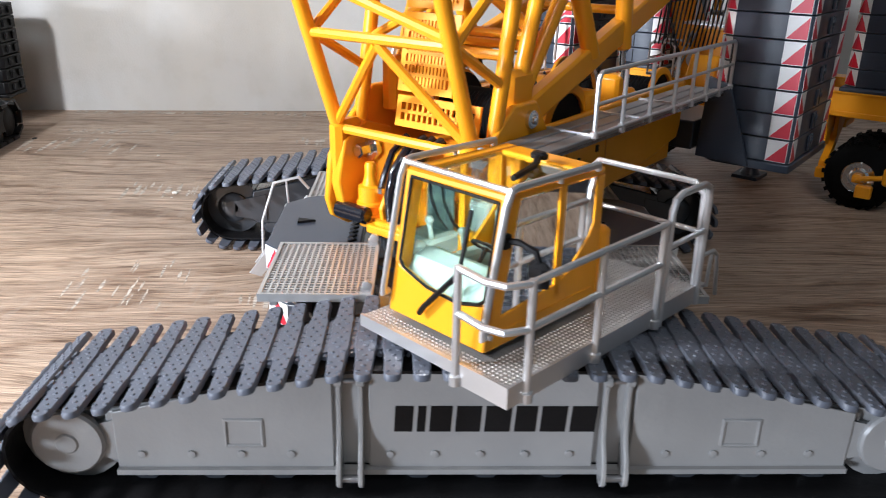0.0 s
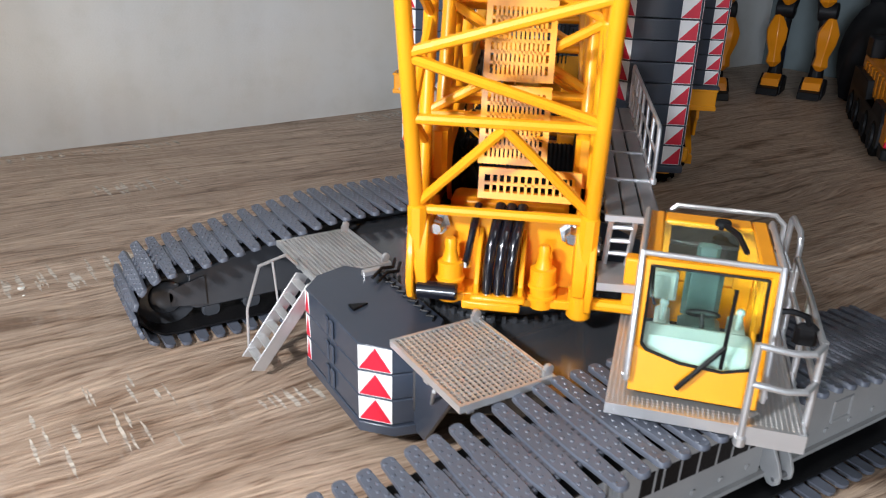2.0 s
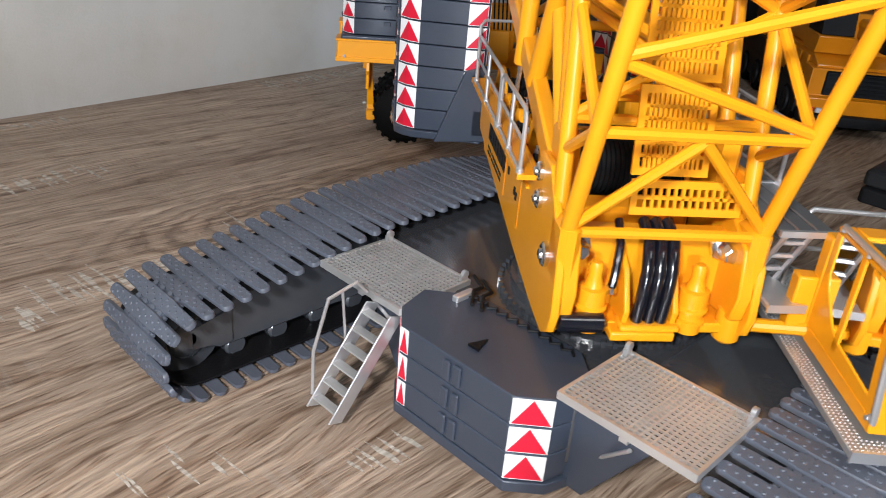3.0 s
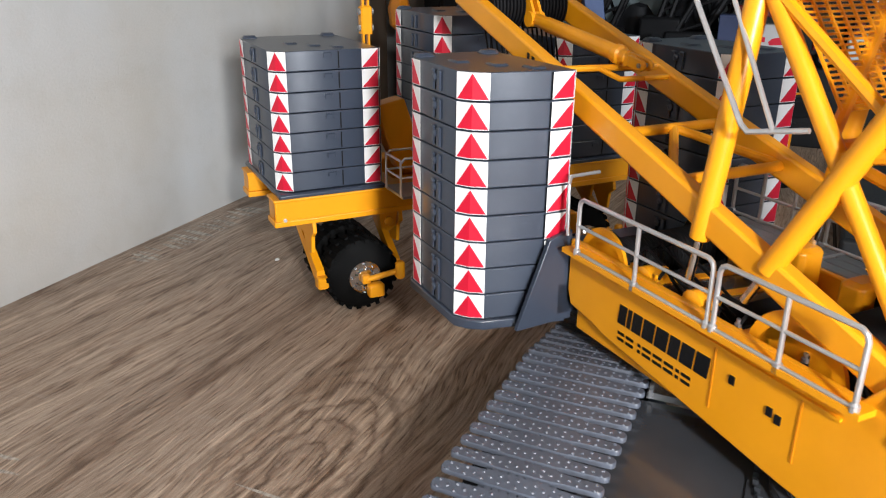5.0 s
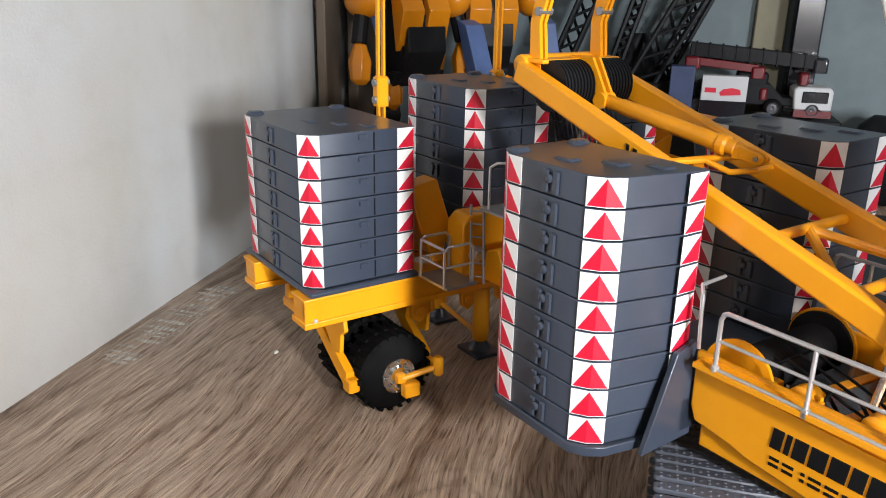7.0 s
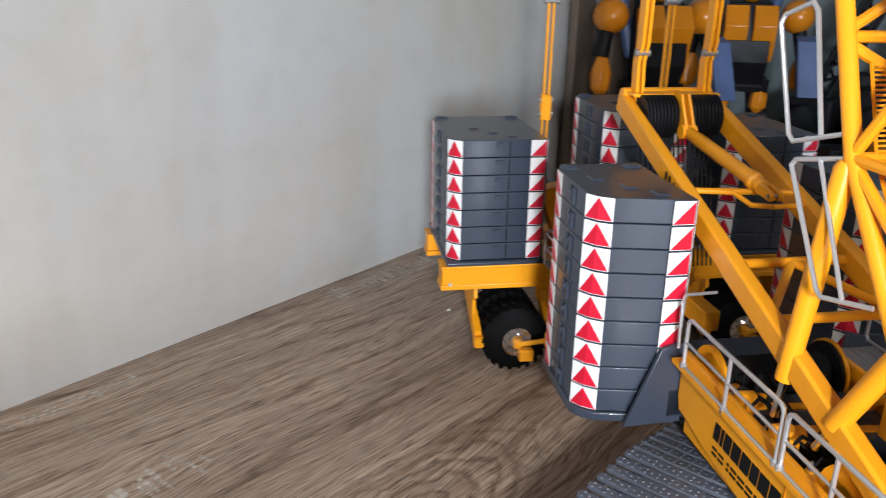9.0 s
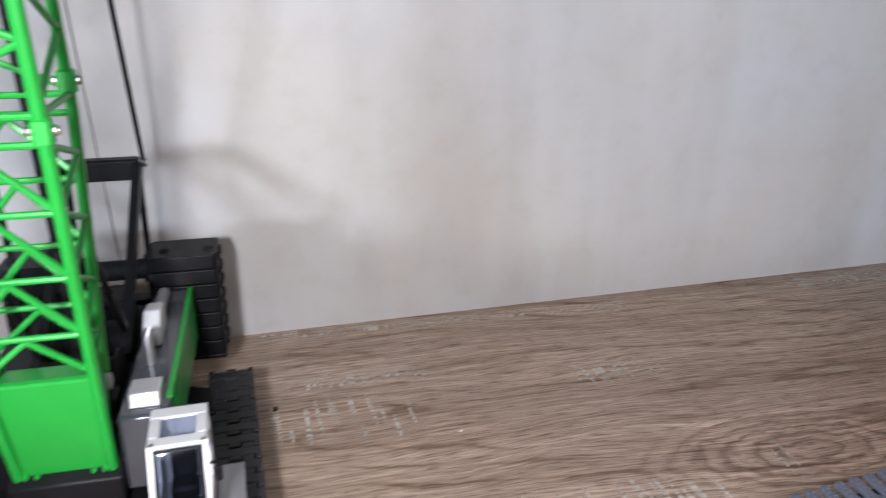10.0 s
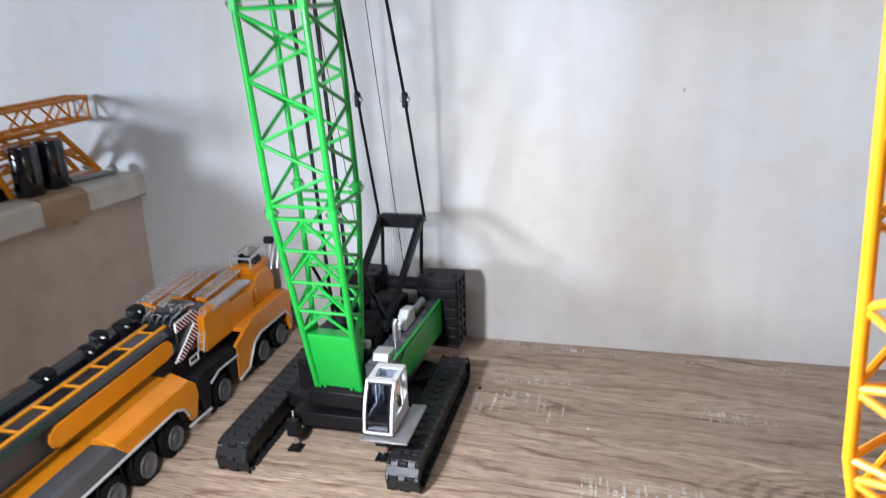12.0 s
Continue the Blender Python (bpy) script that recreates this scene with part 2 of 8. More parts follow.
# ---- mesh building ----
class Build:
    """Gathers vertices and faces in plan units; made() turns them into one mesh."""

    def __init__(self):
        self.v, self.f = [], []

    def add(self, verts, faces):
        n = len(self.v)
        self.v += [tuple(p) for p in verts]
        self.f += [tuple(n + i for i in face) for face in faces]
        return self

    def box(self, x0, x1, y0, y1, z0, z1):
        v = [(x, y, z) for z in (z0, z1) for y in (y0, y1) for x in (x0, x1)]
        return self.add(v, [(0, 2, 3, 1), (4, 5, 7, 6), (0, 1, 5, 4), (2, 6, 7, 3), (0, 4, 6, 2), (1, 3, 7, 5)])

    def cbox(self, x0, x1, y0, y1, z0, z1, c=0.03):
        """A box with chamfered upright edges and top."""
        o = [(x0 + c, y0), (x1 - c, y0), (x1, y0 + c), (x1, y1 - c), (x1 - c, y1), (x0 + c, y1), (x0, y1 - c), (x0, y0 + c)]
        mx, my = (x0 + x1) / 2, (y0 + y1) / 2
        def ring(z, k):
            return [(mx + (x - mx) * (1 - k / max(1e-6, (x1 - x0) / 2)), my + (y - my) * (1 - k / max(1e-6, (y1 - y0) / 2)), z) for x, y in o]
        v = ring(z0, 0) + ring(z1 - c, 0) + ring(z1, c)
        f = [tuple(range(7, -1, -1)), tuple(range(16, 24))]
        for r in (0, 8):
            f += [(r + i, r + (i + 1) % 8, r + 8 + (i + 1) % 8, r + 8 + i) for i in range(8)]
        return self.add(v, f)

    def prism(self, outline, d0, d1, axis="z"):
        """An outline drawn in a plane, extruded along the third axis. axis x: outline is (y, z); y: (x, z); z: (x, y)."""
        def at(a, b, d):
            return {"z": (a, b, d), "x": (d, a, b), "y": (a, d, b)}[axis]
        n = len(outline)
        v = [at(a, b, d0) for a, b in outline] + [at(a, b, d1) for a, b in outline]
        f = [tuple(range(n - 1, -1, -1)), tuple(range(n, 2 * n))]
        f += [(i, (i + 1) % n, n + (i + 1) % n, n + i) for i in range(n)]
        return self.add(v, f)

    def hull4(self, a, b, c, d, t):
        """A thin plate on four corners, thick t along its normal."""
        a, b, c, d = (Vector(p) for p in (a, b, c, d))
        n = (b - a).cross(d - a).normalized() * t
        return self.add([a, b, c, d, a + n, b + n, c + n, d + n], [(3, 2, 1, 0), (4, 5, 6, 7), (0, 1, 5, 4), (1, 2, 6, 5), (2, 3, 7, 6), (3, 0, 4, 7)])

    def tube(self, p, q, r, n=10, r2=None):
        return self.pipe([p, q], r, n, r2)

    def pipe(self, pts, r, n=8, r2=None):
        """A round bar along a line of points, mitred at the bends."""
        pts = [Vector(p) for p in pts]
        rings, ref = [], None
        for i, p in enumerate(pts):
            a = (p - pts[i - 1]).normalized() if i else (pts[1] - p).normalized()
            b = (pts[i + 1] - p).normalized() if i < len(pts) - 1 else a
            d = (a + b).normalized() if (a + b).length > 1e-6 else a
            if ref is None:
                ref = a.orthogonal().normalized()
            side = (ref - d * ref.dot(d)).normalized()
            up = d.cross(side)
            k = 1 / max(0.5, d.dot(a))
            rr = (r2 if r2 is not None and i == len(pts) - 1 else r)
            bend = (b - a)
            bend = bend.normalized() if bend.length > 1e-4 else None
            ring = []
            for j in range(n):
                off = (side * math.cos(2 * math.pi * j / n) + up * math.sin(2 * math.pi * j / n)) * rr
                if bend is not None:
                    off += bend * off.dot(bend) * (k - 1)
                ring.append(p + off)
            rings.append(ring)
            ref = side
        v = [x for ring in rings for x in ring]
        m = len(rings)
        f = [tuple(range(n - 1, -1, -1)), tuple(range((m - 1) * n, m * n))]
        for k in range(m - 1):
            f += [(k * n + i, k * n + (i + 1) % n, (k + 1) * n + (i + 1) % n, (k + 1) * n + i) for i in range(n)]
        return self.add(v, f)

    def lathe(self, centre, axis, profile, n=24):
        """A turned body: profile of (along the axis, radius)."""
        c, d = Vector(centre), Vector(axis).normalized()
        s = d.orthogonal().normalized()
        t = d.cross(s)
        v, f = [], []
        for a, r in profile:
            v += [c + d * a + (s * math.cos(2 * math.pi * i / n) + t * math.sin(2 * math.pi * i / n)) * max(r, 1e-4) for i in range(n)]
        for k in range(len(profile) - 1):
            f += [(k * n + i, k * n + (i + 1) % n, (k + 1) * n + (i + 1) % n, (k + 1) * n + i) for i in range(n)]
        f += [tuple(range(n - 1, -1, -1)), tuple(range((len(profile) - 1) * n, len(profile) * n))]
        return self.add(v, f)

    def ball(self, centre, r, n=10, squash=(1, 1, 1)):
        prof = [(-math.cos(math.pi * k / (n // 2 + 1)), math.sin(math.pi * k / (n // 2 + 1))) for k in range(n // 2 + 2)]
        v, f = [], []
        for a, q in prof:
            v += [(centre[0] + r * q * math.cos(2 * math.pi * i / n) * squash[0], centre[1] + r * q * math.sin(2 * math.pi * i / n) * squash[1], centre[2] + r * a * squash[2]) for i in range(n)]
        for k in range(len(prof) - 1):
            f += [(k * n + i, k * n + (i + 1) % n, (k + 1) * n + (i + 1) % n, (k + 1) * n + i) for i in range(n)]
        return self.add(v, f)

    def made(self, name, mat, smooth=35):
        me = bpy.data.meshes.new(name)
        me.from_pydata([(x * S, y * S, z * S) for x, y, z in self.v], [], self.f)
        me.materials.append(mat)
        if smooth:
            me.shade_smooth()
            me.set_sharp_from_angle(angle=radians(smooth))
        me.validate()
        me.update()
        return me


def place_of(x=0, y=0, z=0, turn=0):
    return pose(x * S, y * S, z * S, 0, 0, turn)


def thing(name, m, label, category, group="", kind=""):
    ob = new(name)
    ob.empty_display_size = 0.02
    ob.matrix_world = m
    return tagged(ob, label, category, group, kind)


def part(name, b, mat, parent, label="", m=None, smooth=35, bevel=0.0):
    """One mesh of its own under a thing or a part, at the local pose m."""
    data = b if isinstance(b, bpy.types.Mesh) else b.made(name, mat, smooth)
    ob = new(name, data)
    if parent is not None:
        ob.parent = parent
    if m is not None:
        ob.matrix_local = m
    if bevel:
        mod = ob.modifiers.new("edge", "BEVEL")
        mod.width, mod.segments, mod.limit_method, mod.angle_limit = bevel * S, 2, "ANGLE", radians(40)
    return tagged(ob, label)


def solid(name, b, mat, label, category, kind="", m=None, smooth=35, bevel=0.0, group=""):
    """A thing that is one mesh."""
    ob = part(name, b, mat, None, "", m, smooth, bevel)
    return tagged(ob, label, category, group, kind)




# ---- the table, the walls and the room round it ----
WALL_TURN = 2.9


def wall_y(x):
    return 19.15 + 0.0504 * (x + 0.26)


def setting():
    solid("table_top", Build().cbox(-75, 36, -34, 21.6, -1.6, 0, 0.12), WOOD, "wood-grain laminate tabletop with pale saw marks", "table", "structure")
    m = place_of(-0.26, 19.15, 0, WALL_TURN)
    solid("wall_back", Build().box(-120, 40, 0, 6, -45, 100), WALL, "off-white plastered wall with faint stains", "wall", "structure", m=m)
    solid("wall_side", Build().box(33.5, 39, -120, 28, -45, 100), SIDEWALLDIM, "pale wall behind the row of models, its dimness put into the colour", "wall", "structure")
    b = Build().box(-126, -120, -120, -116, -45, 100).box(-126, -120, -80, 30, -45, 100).box(-126, -120, -116, -80, -45, -8).box(-126, -120, -116, -80, 50, 100)
    solid("wall_left", b, ROOMWALL, "plain room wall with a window opening", "wall", "structure")
    solid("wall_front", Build().box(-126, 40, -126, -120, -45, 100), ROOMWALL, "plain room wall", "wall", "structure")
    solid("ceiling", Build().box(-126, 40, -126, 30, 100, 104), ROOMWALL, "plain ceiling, unseen and kept dark", "ceiling", "structure")
    solid("floor", Build().box(-126, 40, -126, 30, -49, -45), FLOORMAT, "brown room floor", "floor", "structure")


setting()


# ---- the yellow crawler crane: undercarriage ----
UPPER_TURN = 230.5                       # the superstructure is slewed against the crawlers
UP = place_of(0, 0, 0, UPPER_TURN)
XC = -0.1                                # middle of the crawlers along their length
crane = thing("crawler_crane", place_of(), "yellow die-cast crawler crane model with grey crawlers", "model crane")

# the line that the track runs along, as (x, z) of the pads' outer faces, clockwise from the lower front
def track_line():
    top = [(-5.15, 1.56), (-4.6, 1.62), (-1.75, 2.08), (1.55, 2.08), (4.4, 1.62), (4.95, 1.56)]
    pts = [(4.95, 0.03), (-5.15, 0.03)]
    for k in range(1, 9):
        a = -math.pi / 2 - math.pi * k / 9
        pts.append((-5.15 + 0.765 * math.cos(a), 0.795 + 0.765 * math.sin(a)))
    pts += top
    for k in range(1, 9):
        a = math.pi / 2 - math.pi * k / 9
        pts.append((4.95 + 0.765 * math.cos(a), 0.795 + 0.765 * math.sin(a)))
    return pts


def along(pts, pitch):
    """Evenly spaced places along a closed line, each with the slope there."""
    segs = list(zip(pts, pts[1:] + pts[:1]))
    total = sum(math.dist(a, b) for a, b in segs)
    count = round(total / pitch)
    step, out, i, base = total / count, [], 0, 0.0
    for k in range(count):
        d = (k + 0.5) * step
        while d > base + math.dist(*segs[i]):
            base += math.dist(*segs[i])
            i += 1
        a, b = segs[i]
        f = (d - base) / math.dist(a, b)
        out.append((a[0] + (b[0] - a[0]) * f, a[1] + (b[1] - a[1]) * f, math.atan2(b[1] - a[1], b[0] - a[0])))
    return out


def pad_mesh():
    """One track pad: a plate with narrow rounded ends, studded on its outer face, links beneath. Outer face at z = 0, inwards is +z."""
    b = Build()
    w, l, r, tip = 0.134, 1.05, 0.075, 0.096
    o = []
    for cx, cy, a0 in ((tip - r, l - r, 0), (-tip + r, l - r, 90), (-tip + r, -l + r, 180), (tip - r, -l + r, 270)):
        for k in range(4):
            a = radians(a0 + 30 * k)
            o.append((cx + r * math.cos(a), cy + r * math.sin(a)))
        if a0 == 90:
            o += [(-0.112, 0.5), (-w, 0.37), (-w, -0.37), (-0.112, -0.5)]
    o += [(0.112, -0.5), (w, -0.37), (w, 0.37), (0.112, 0.5)]
    inner = [(x * 0.9, y * 0.985) for x, y in o]
    n = len(o)
    v = [(x, y, 0.0) for x, y in inner] + [(x, y, 0.022) for x, y in o] + [(x, y, 0.075) for x, y in o]
    f = [tuple(range(n - 1, -1, -1)), tuple(range(2 * n, 3 * n))]
    for k in (0, n):
        f += [(k + i, k + (i + 1) % n, k + n + (i + 1) % n, k + n + i) for i in range(n)]
    b.add(v, f)
    # low round studs in three staggered rows
    for i in range(17):
        y = -0.94 + i * 0.1175
        for x in ((-0.06, 0.06) if i % 2 == 0 else (0.0,)):
            top, foot = [], []
            for k in range(6):
                ca, sa = math.cos(k * math.pi / 3), math.sin(k * math.pi / 3)
                foot.append((x + 0.032 * ca, y + 0.032 * sa, 0.0))
                top.append((x + 0.02 * ca, y + 0.02 * sa, -0.014))
            b.add(foot + top, [(k, 6 + k, 6 + (k + 1) % 6, (k + 1) % 6) for k in range(6)] + [(11, 10, 9, 8, 7, 6)])
    # chain links that interlock with the neighbours, their backs as high as the plate
    for y in (-0.34, -0.12, 0.12, 0.34):
        b.cbox(-0.2, 0.1, y - 0.05, y + 0.05, 0.03, 0.14, 0.02)
    for y in (-0.23, 0.0, 0.23):
        b.cbox(-0.1, 0.2, y - 0.05, y + 0.05, 0.03, 0.14, 0.02)
    for sy in (-0.44, 0.44):
        b.lathe((0.16, sy, 0.07), (0, 1, 0), [(-0.03, 0.03), (0.03, 0.03)], 6)
    return b.made("track_pad", TRACK, 40)


PAD = pad_mesh()


def crawler(side):
    """One crawler: its side frame with plates, rollers and end wheels, and the pads round it. side -1: nearer the camera's start."""
    yc = 4.42 * side
    out = 1 if side > 0 else -1
    body = [(-4.75, 0.5), (-4.6, 0.42), (4.4, 0.42), (4.55, 0.5), (4.5, 1.18), (1.6, 1.86), (-1.8, 1.86), (-4.7, 1.18)]
    # far frame takes DARKGREY: the shade on its grey is put into the colour
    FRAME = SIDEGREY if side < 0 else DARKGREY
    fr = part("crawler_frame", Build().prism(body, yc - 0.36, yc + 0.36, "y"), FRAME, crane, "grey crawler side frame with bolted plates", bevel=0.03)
    face = yc + out * 0.36
    def skin(name, outline, mat=None, thick=0.06, label=""):
        d = sorted((face, face + out * thick))
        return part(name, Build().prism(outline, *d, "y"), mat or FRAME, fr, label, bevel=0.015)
    skin("side_plate", [(-4.6, 0.42), (-1.98, 0.42), (-1.98, 1.8), (-4.6, 1.2)])
    skin("side_plate", [(-1.55, 0.42), (1.2, 0.42), (1.2, 1.84), (-1.55, 1.84)])
    skin("side_plate", [(1.65, 0.42), (4.4, 0.42), (4.4, 1.2), (1.65, 1.8)])
    # pairs of slim upright straps between the plates, their feet bent out into hooks
    for x in (-1.9, -1.64, 1.29, 1.56):
        hook = [(0.0, 1.82), (0.1, 1.78), (0.13, 1.62), (0.1, 1.5), (0.12, 1.15), (0.17, 0.9), (0.3, 0.68), (0.37, 0.5), (0.36, 0.36), (0.28, 0.28), (0.18, 0.28), (0.1, 0.38), (0.0, 0.5)]
        part("hinge_strap", Build().prism([(face + out * d, z) for d, z in hook], x - 0.03, x + 0.03, "x"), FRAME, fr, "slim grey strap with a hooked foot", bevel=0.012)
        part("strap_ear", Build().lathe((x - 0.05, face + out * 0.09, 1.66), (1, 0, 0), [(0, 0.05), (0.01, 0.07), (0.09, 0.07), (0.1, 0.05)], 12), FRAME, fr)
    for x in (-1.77, 1.425):
        part("hook_pin", Build().lathe((x - 0.17, face + out * 0.27, 0.4), (1, 0, 0), [(0, 0.03), (0.01, 0.045), (0.33, 0.045), (0.34, 0.03)], 12), STEEL, fr)
        part("hinge_pin", Build().lathe((x - 0.2, face + out * 0.09, 1.66), (1, 0, 0), [(0, 0.025), (0.02, 0.035), (0.38, 0.035), (0.4, 0.025)], 12), STEEL, fr)
    for i, x in enumerate([-4.3, -3.7, -3.1, -2.5, -1.3, -0.75, -0.2, 0.35, 0.9, 2.1, 2.7, 3.3, 3.9]):
        part("bolt", Build().lathe((x, face + out * 0.055, 0.62), (0, out, 0), [(0, 0.05), (0.03, 0.05), (0.035, 0.03)], 8), FRAME, fr)
    # bottom edge strip
    d = sorted((face + out * 0.02, face + out * 0.13))
    part("lower_strip", Build().prism([(-4.6, 0.36), (4.4, 0.36), (4.4, 0.43), (-4.6, 0.43)], *d, "y"), FRAME, fr)
    if side < 0:
        # maker's name as a plain black bar broken into blocks
        x = -1.25
        d = sorted((face + out * 0.06, face + out * 0.066))
        for w in (0.22, 0.1, 0.26, 0.3, 0.31, 0.26, 0.31, 0.31):
            part("lettering_block", Build().prism([(x, 0.94), (x + w, 0.94), (x + w + 0.02, 1.3), (x + 0.02, 1.3)], *d, "y"), BLACK, fr, "plain black lettering block")
            x += w + 0.053
        # handle outline and rivets on the front plate
        for x in (-3.05, 3.0):
            part("handle_frame", Build().pipe([(x - 0.22, face - 0.06, 0.74), (x - 0.22, face - 0.06, 1.1), (x + 0.22, face - 0.06, 1.1), (x + 0.22, face - 0.06, 0.74), (x - 0.22, face - 0.06, 0.74)], 0.025, 6), FRAME, fr, "thin raised handle outline")
    for x, r in ((-5.15, 0.62), (4.95, 0.62)):
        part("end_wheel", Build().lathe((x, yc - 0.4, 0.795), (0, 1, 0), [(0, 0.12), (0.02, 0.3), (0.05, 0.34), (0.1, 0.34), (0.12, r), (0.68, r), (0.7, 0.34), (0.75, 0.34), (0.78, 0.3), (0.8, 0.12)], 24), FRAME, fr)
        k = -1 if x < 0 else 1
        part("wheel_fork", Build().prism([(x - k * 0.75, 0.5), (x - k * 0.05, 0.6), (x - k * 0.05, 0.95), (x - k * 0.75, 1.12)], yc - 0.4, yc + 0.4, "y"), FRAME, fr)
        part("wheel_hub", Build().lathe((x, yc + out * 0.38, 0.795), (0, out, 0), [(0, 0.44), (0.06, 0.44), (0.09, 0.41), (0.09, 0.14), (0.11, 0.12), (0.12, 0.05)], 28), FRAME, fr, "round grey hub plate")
    for i in range(11):
        x = -4.3 + i * 0.84
        part("bottom_roller", Build().lathe((x, yc - 0.34, 0.33), (0, 1, 0), [(0, 0.16), (0.04, 0.2), (0.64, 0.2), (0.68, 0.16)], 14), DARKGREY, fr)
    # black belt under the pads, put in to shade the gaps between them
    line = track_line()
    ring = []
    for i, p in enumerate(line):
        a, c = Vector(line[i - 1]), Vector(line[(i + 1) % len(line)])
        d = (c - a).normalized()
        ring.append((p[0] + d.y * 0.13, p[1] - d.x * 0.13, p[0] + d.y * 0.17, p[1] - d.x * 0.17))
    n = len(ring)
    vs = [(q[0], yc + s * 0.72, q[1]) for s in (-1, 1) for q in ring] + [(q[2], yc + s * 0.72, q[3]) for s in (-1, 1) for q in ring]
    fs = []
    for i in range(n):
        j = (i + 1) % n
        fs += [(i, n + i, n + j, j), (2 * n + i, 2 * n + j, 3 * n + j, 3 * n + i), (i, j, 2 * n + j, 2 * n + i), (n + i, 3 * n + i, 3 * n + j, n + j)]
    part("gap_shade_belt", Build().add(vs, fs), BLACK, fr, "black belt that puts shade into the gaps between the track pads", smooth=30)
    for x, z, a in along(line, 0.325):
        # the pad's outer face turned outwards
        part("track_pad", PAD, None, fr, m=pose(x * S, yc * S, z * S) @ Matrix.Rotation(-a + math.pi, 4, "Y"))


crawler(-1)
crawler(1)


def carbody():
    o = [(-2.75, -1.55), (-1.6, -2.3), (-1.5, -3.9), (1.4, -3.9), (1.5, -2.3), (2.6, -1.55), (2.6, 1.55), (1.5, 2.3), (1.4, 3.9), (-1.5, 3.9), (-1.6, 2.3), (-2.75, 1.55)]
    part("carbody", Build().prism(o, 0.75, 1.72, "z"), DARKGREY, crane, "dark grey centre body between the crawlers", bevel=0.05)
    part("slew_ring", Build().lathe((0, 0, 1.7), (0, 0, 1), [(0, 1.62), (0.1, 1.62), (0.12, 1.5), (0.3, 1.5), (0.32, 1.4), (0.5, 1.4)], 72), DARKGREY, crane, "round dark slewing ring")
    # toothed edge of the ring
    b = Build()
    for k in range(60):
        a = 2 * math.pi * k / 60
        c, s = math.cos(a), math.sin(a)
        x, y = 1.62 * c, 1.62 * s
        b.add([(x - s * 0.04, y + c * 0.04, 1.72), (x + s * 0.04, y - c * 0.04, 1.72), (x + s * 0.03 + c * 0.07, y - c * 0.03 + s * 0.07, 1.72), (x - s * 0.03 + c * 0.07, y + c * 0.03 + s * 0.07, 1.72),
               (x - s * 0.04, y + c * 0.04, 1.86), (x + s * 0.04, y - c * 0.04, 1.86), (x + s * 0.03 + c * 0.07, y - c * 0.03 + s * 0.07, 1.86), (x - s * 0.03 + c * 0.07, y + c * 0.03 + s * 0.07, 1.86)],
              [(3, 2, 1, 0), (4, 5, 6, 7), (0, 1, 5, 4), (1, 2, 6, 5), (2, 3, 7, 6), (3, 0, 4, 7)])
    tagged(part("ring_teeth", b, DARKGREY, crane), kind="stuff")
    for end in (-1, 1):
        # three ballast slabs at each end, on a base plate, with warning stickers on the corners
        oc = [(-2.45, -1.62), (-3.05, -1.45), (-3.42, -1.05), (-3.42, 1.05), (-3.05, 1.45), (-2.45, 1.62), (-1.9, 1.0), (-1.9, -1.0)]
        if end > 0:
            oc = [(-x - 0.15, y) for x, y in reversed(oc)]
        cx = -2.6 if end < 0 else 2.45
        part("ballast_base", Build().prism([(cx + (x - cx) * 1.03, y * 1.04) for x, y in oc], 0.38, 0.56, "z"), SLAB, crane, bevel=0.02)
        for i in range(3):
            z = 0.57 + i * 0.45
            sl = part("ballast_slab", Build().prism(oc, z, z + 0.435, "z"), SLAB, crane, "dark grey stacked ballast slab with warning stickers", bevel=0.02)
            s = -1 if end < 0 else 1
            for y in (-0.1, 0.1):
                xx = oc[2][0] if end < 0 else max(p[0] for p in oc)
                part("slab_boss", Build().cbox(*sorted((xx, xx + s * 0.05)), y - 0.07, y + 0.07, z + 0.06, z + 0.37, 0.02), SLAB, sl)
            for sy in (-1, 1):
                x1, y1, x2, y2 = (-3.42 * (1 if end < 0 else -1) - (0 if end < 0 else 0.15), sy * 1.05, -3.05 * (1 if end < 0 else -1) - (0 if end < 0 else 0.15), sy * 1.45)
                sticker(sl, (x1, y1), (x2, y2), z + 0.015, z + 0.42)
                if sy > 0:
                    sticker(sl, (x1, y1 - 0.002), (x1, y1 - 0.17), z + 0.015, z + 0.42)
        for sy in (-1, 1):
            part("ballast_gusset", Build().prism([(sy * 1.5, 1.72), (sy * 2.7, 1.72), (sy * 1.85, 0.42), (sy * 1.5, 0.42)], cx - 0.12, cx - 0.04, "x"), SLAB, crane, "grey triangular gusset plate", bevel=0.015)
        edge = cx + (0.55 if end < 0 else -0.55)
        teeth = [(edge + (0.05 if k % 2 else -0.05), -1.0 + k * 0.1) for k in range(21)]
        part("toothed_joint", Build().pipe([(x, y, 1.925) for x, y in teeth], 0.022, 5), BLACK, crane, "dark toothed joint line")
        part("ballast_lift_eye", Build().prism([(cx - 0.45, -0.1), (cx - 0.15, 0.0), (cx - 0.45, 0.1)], 1.91, 1.95, "z"), BLACK, crane)
    part("deck_plate", Build().prism([(-2.9, -1.0), (-1.2, -1.75), (1.2, -1.75), (2.7, -1.0), (2.7, 1.0), (1.2, 1.75), (-1.2, 1.75), (-2.9, 1.0)], 1.72, 1.76, "z"), DARKGREY, crane)


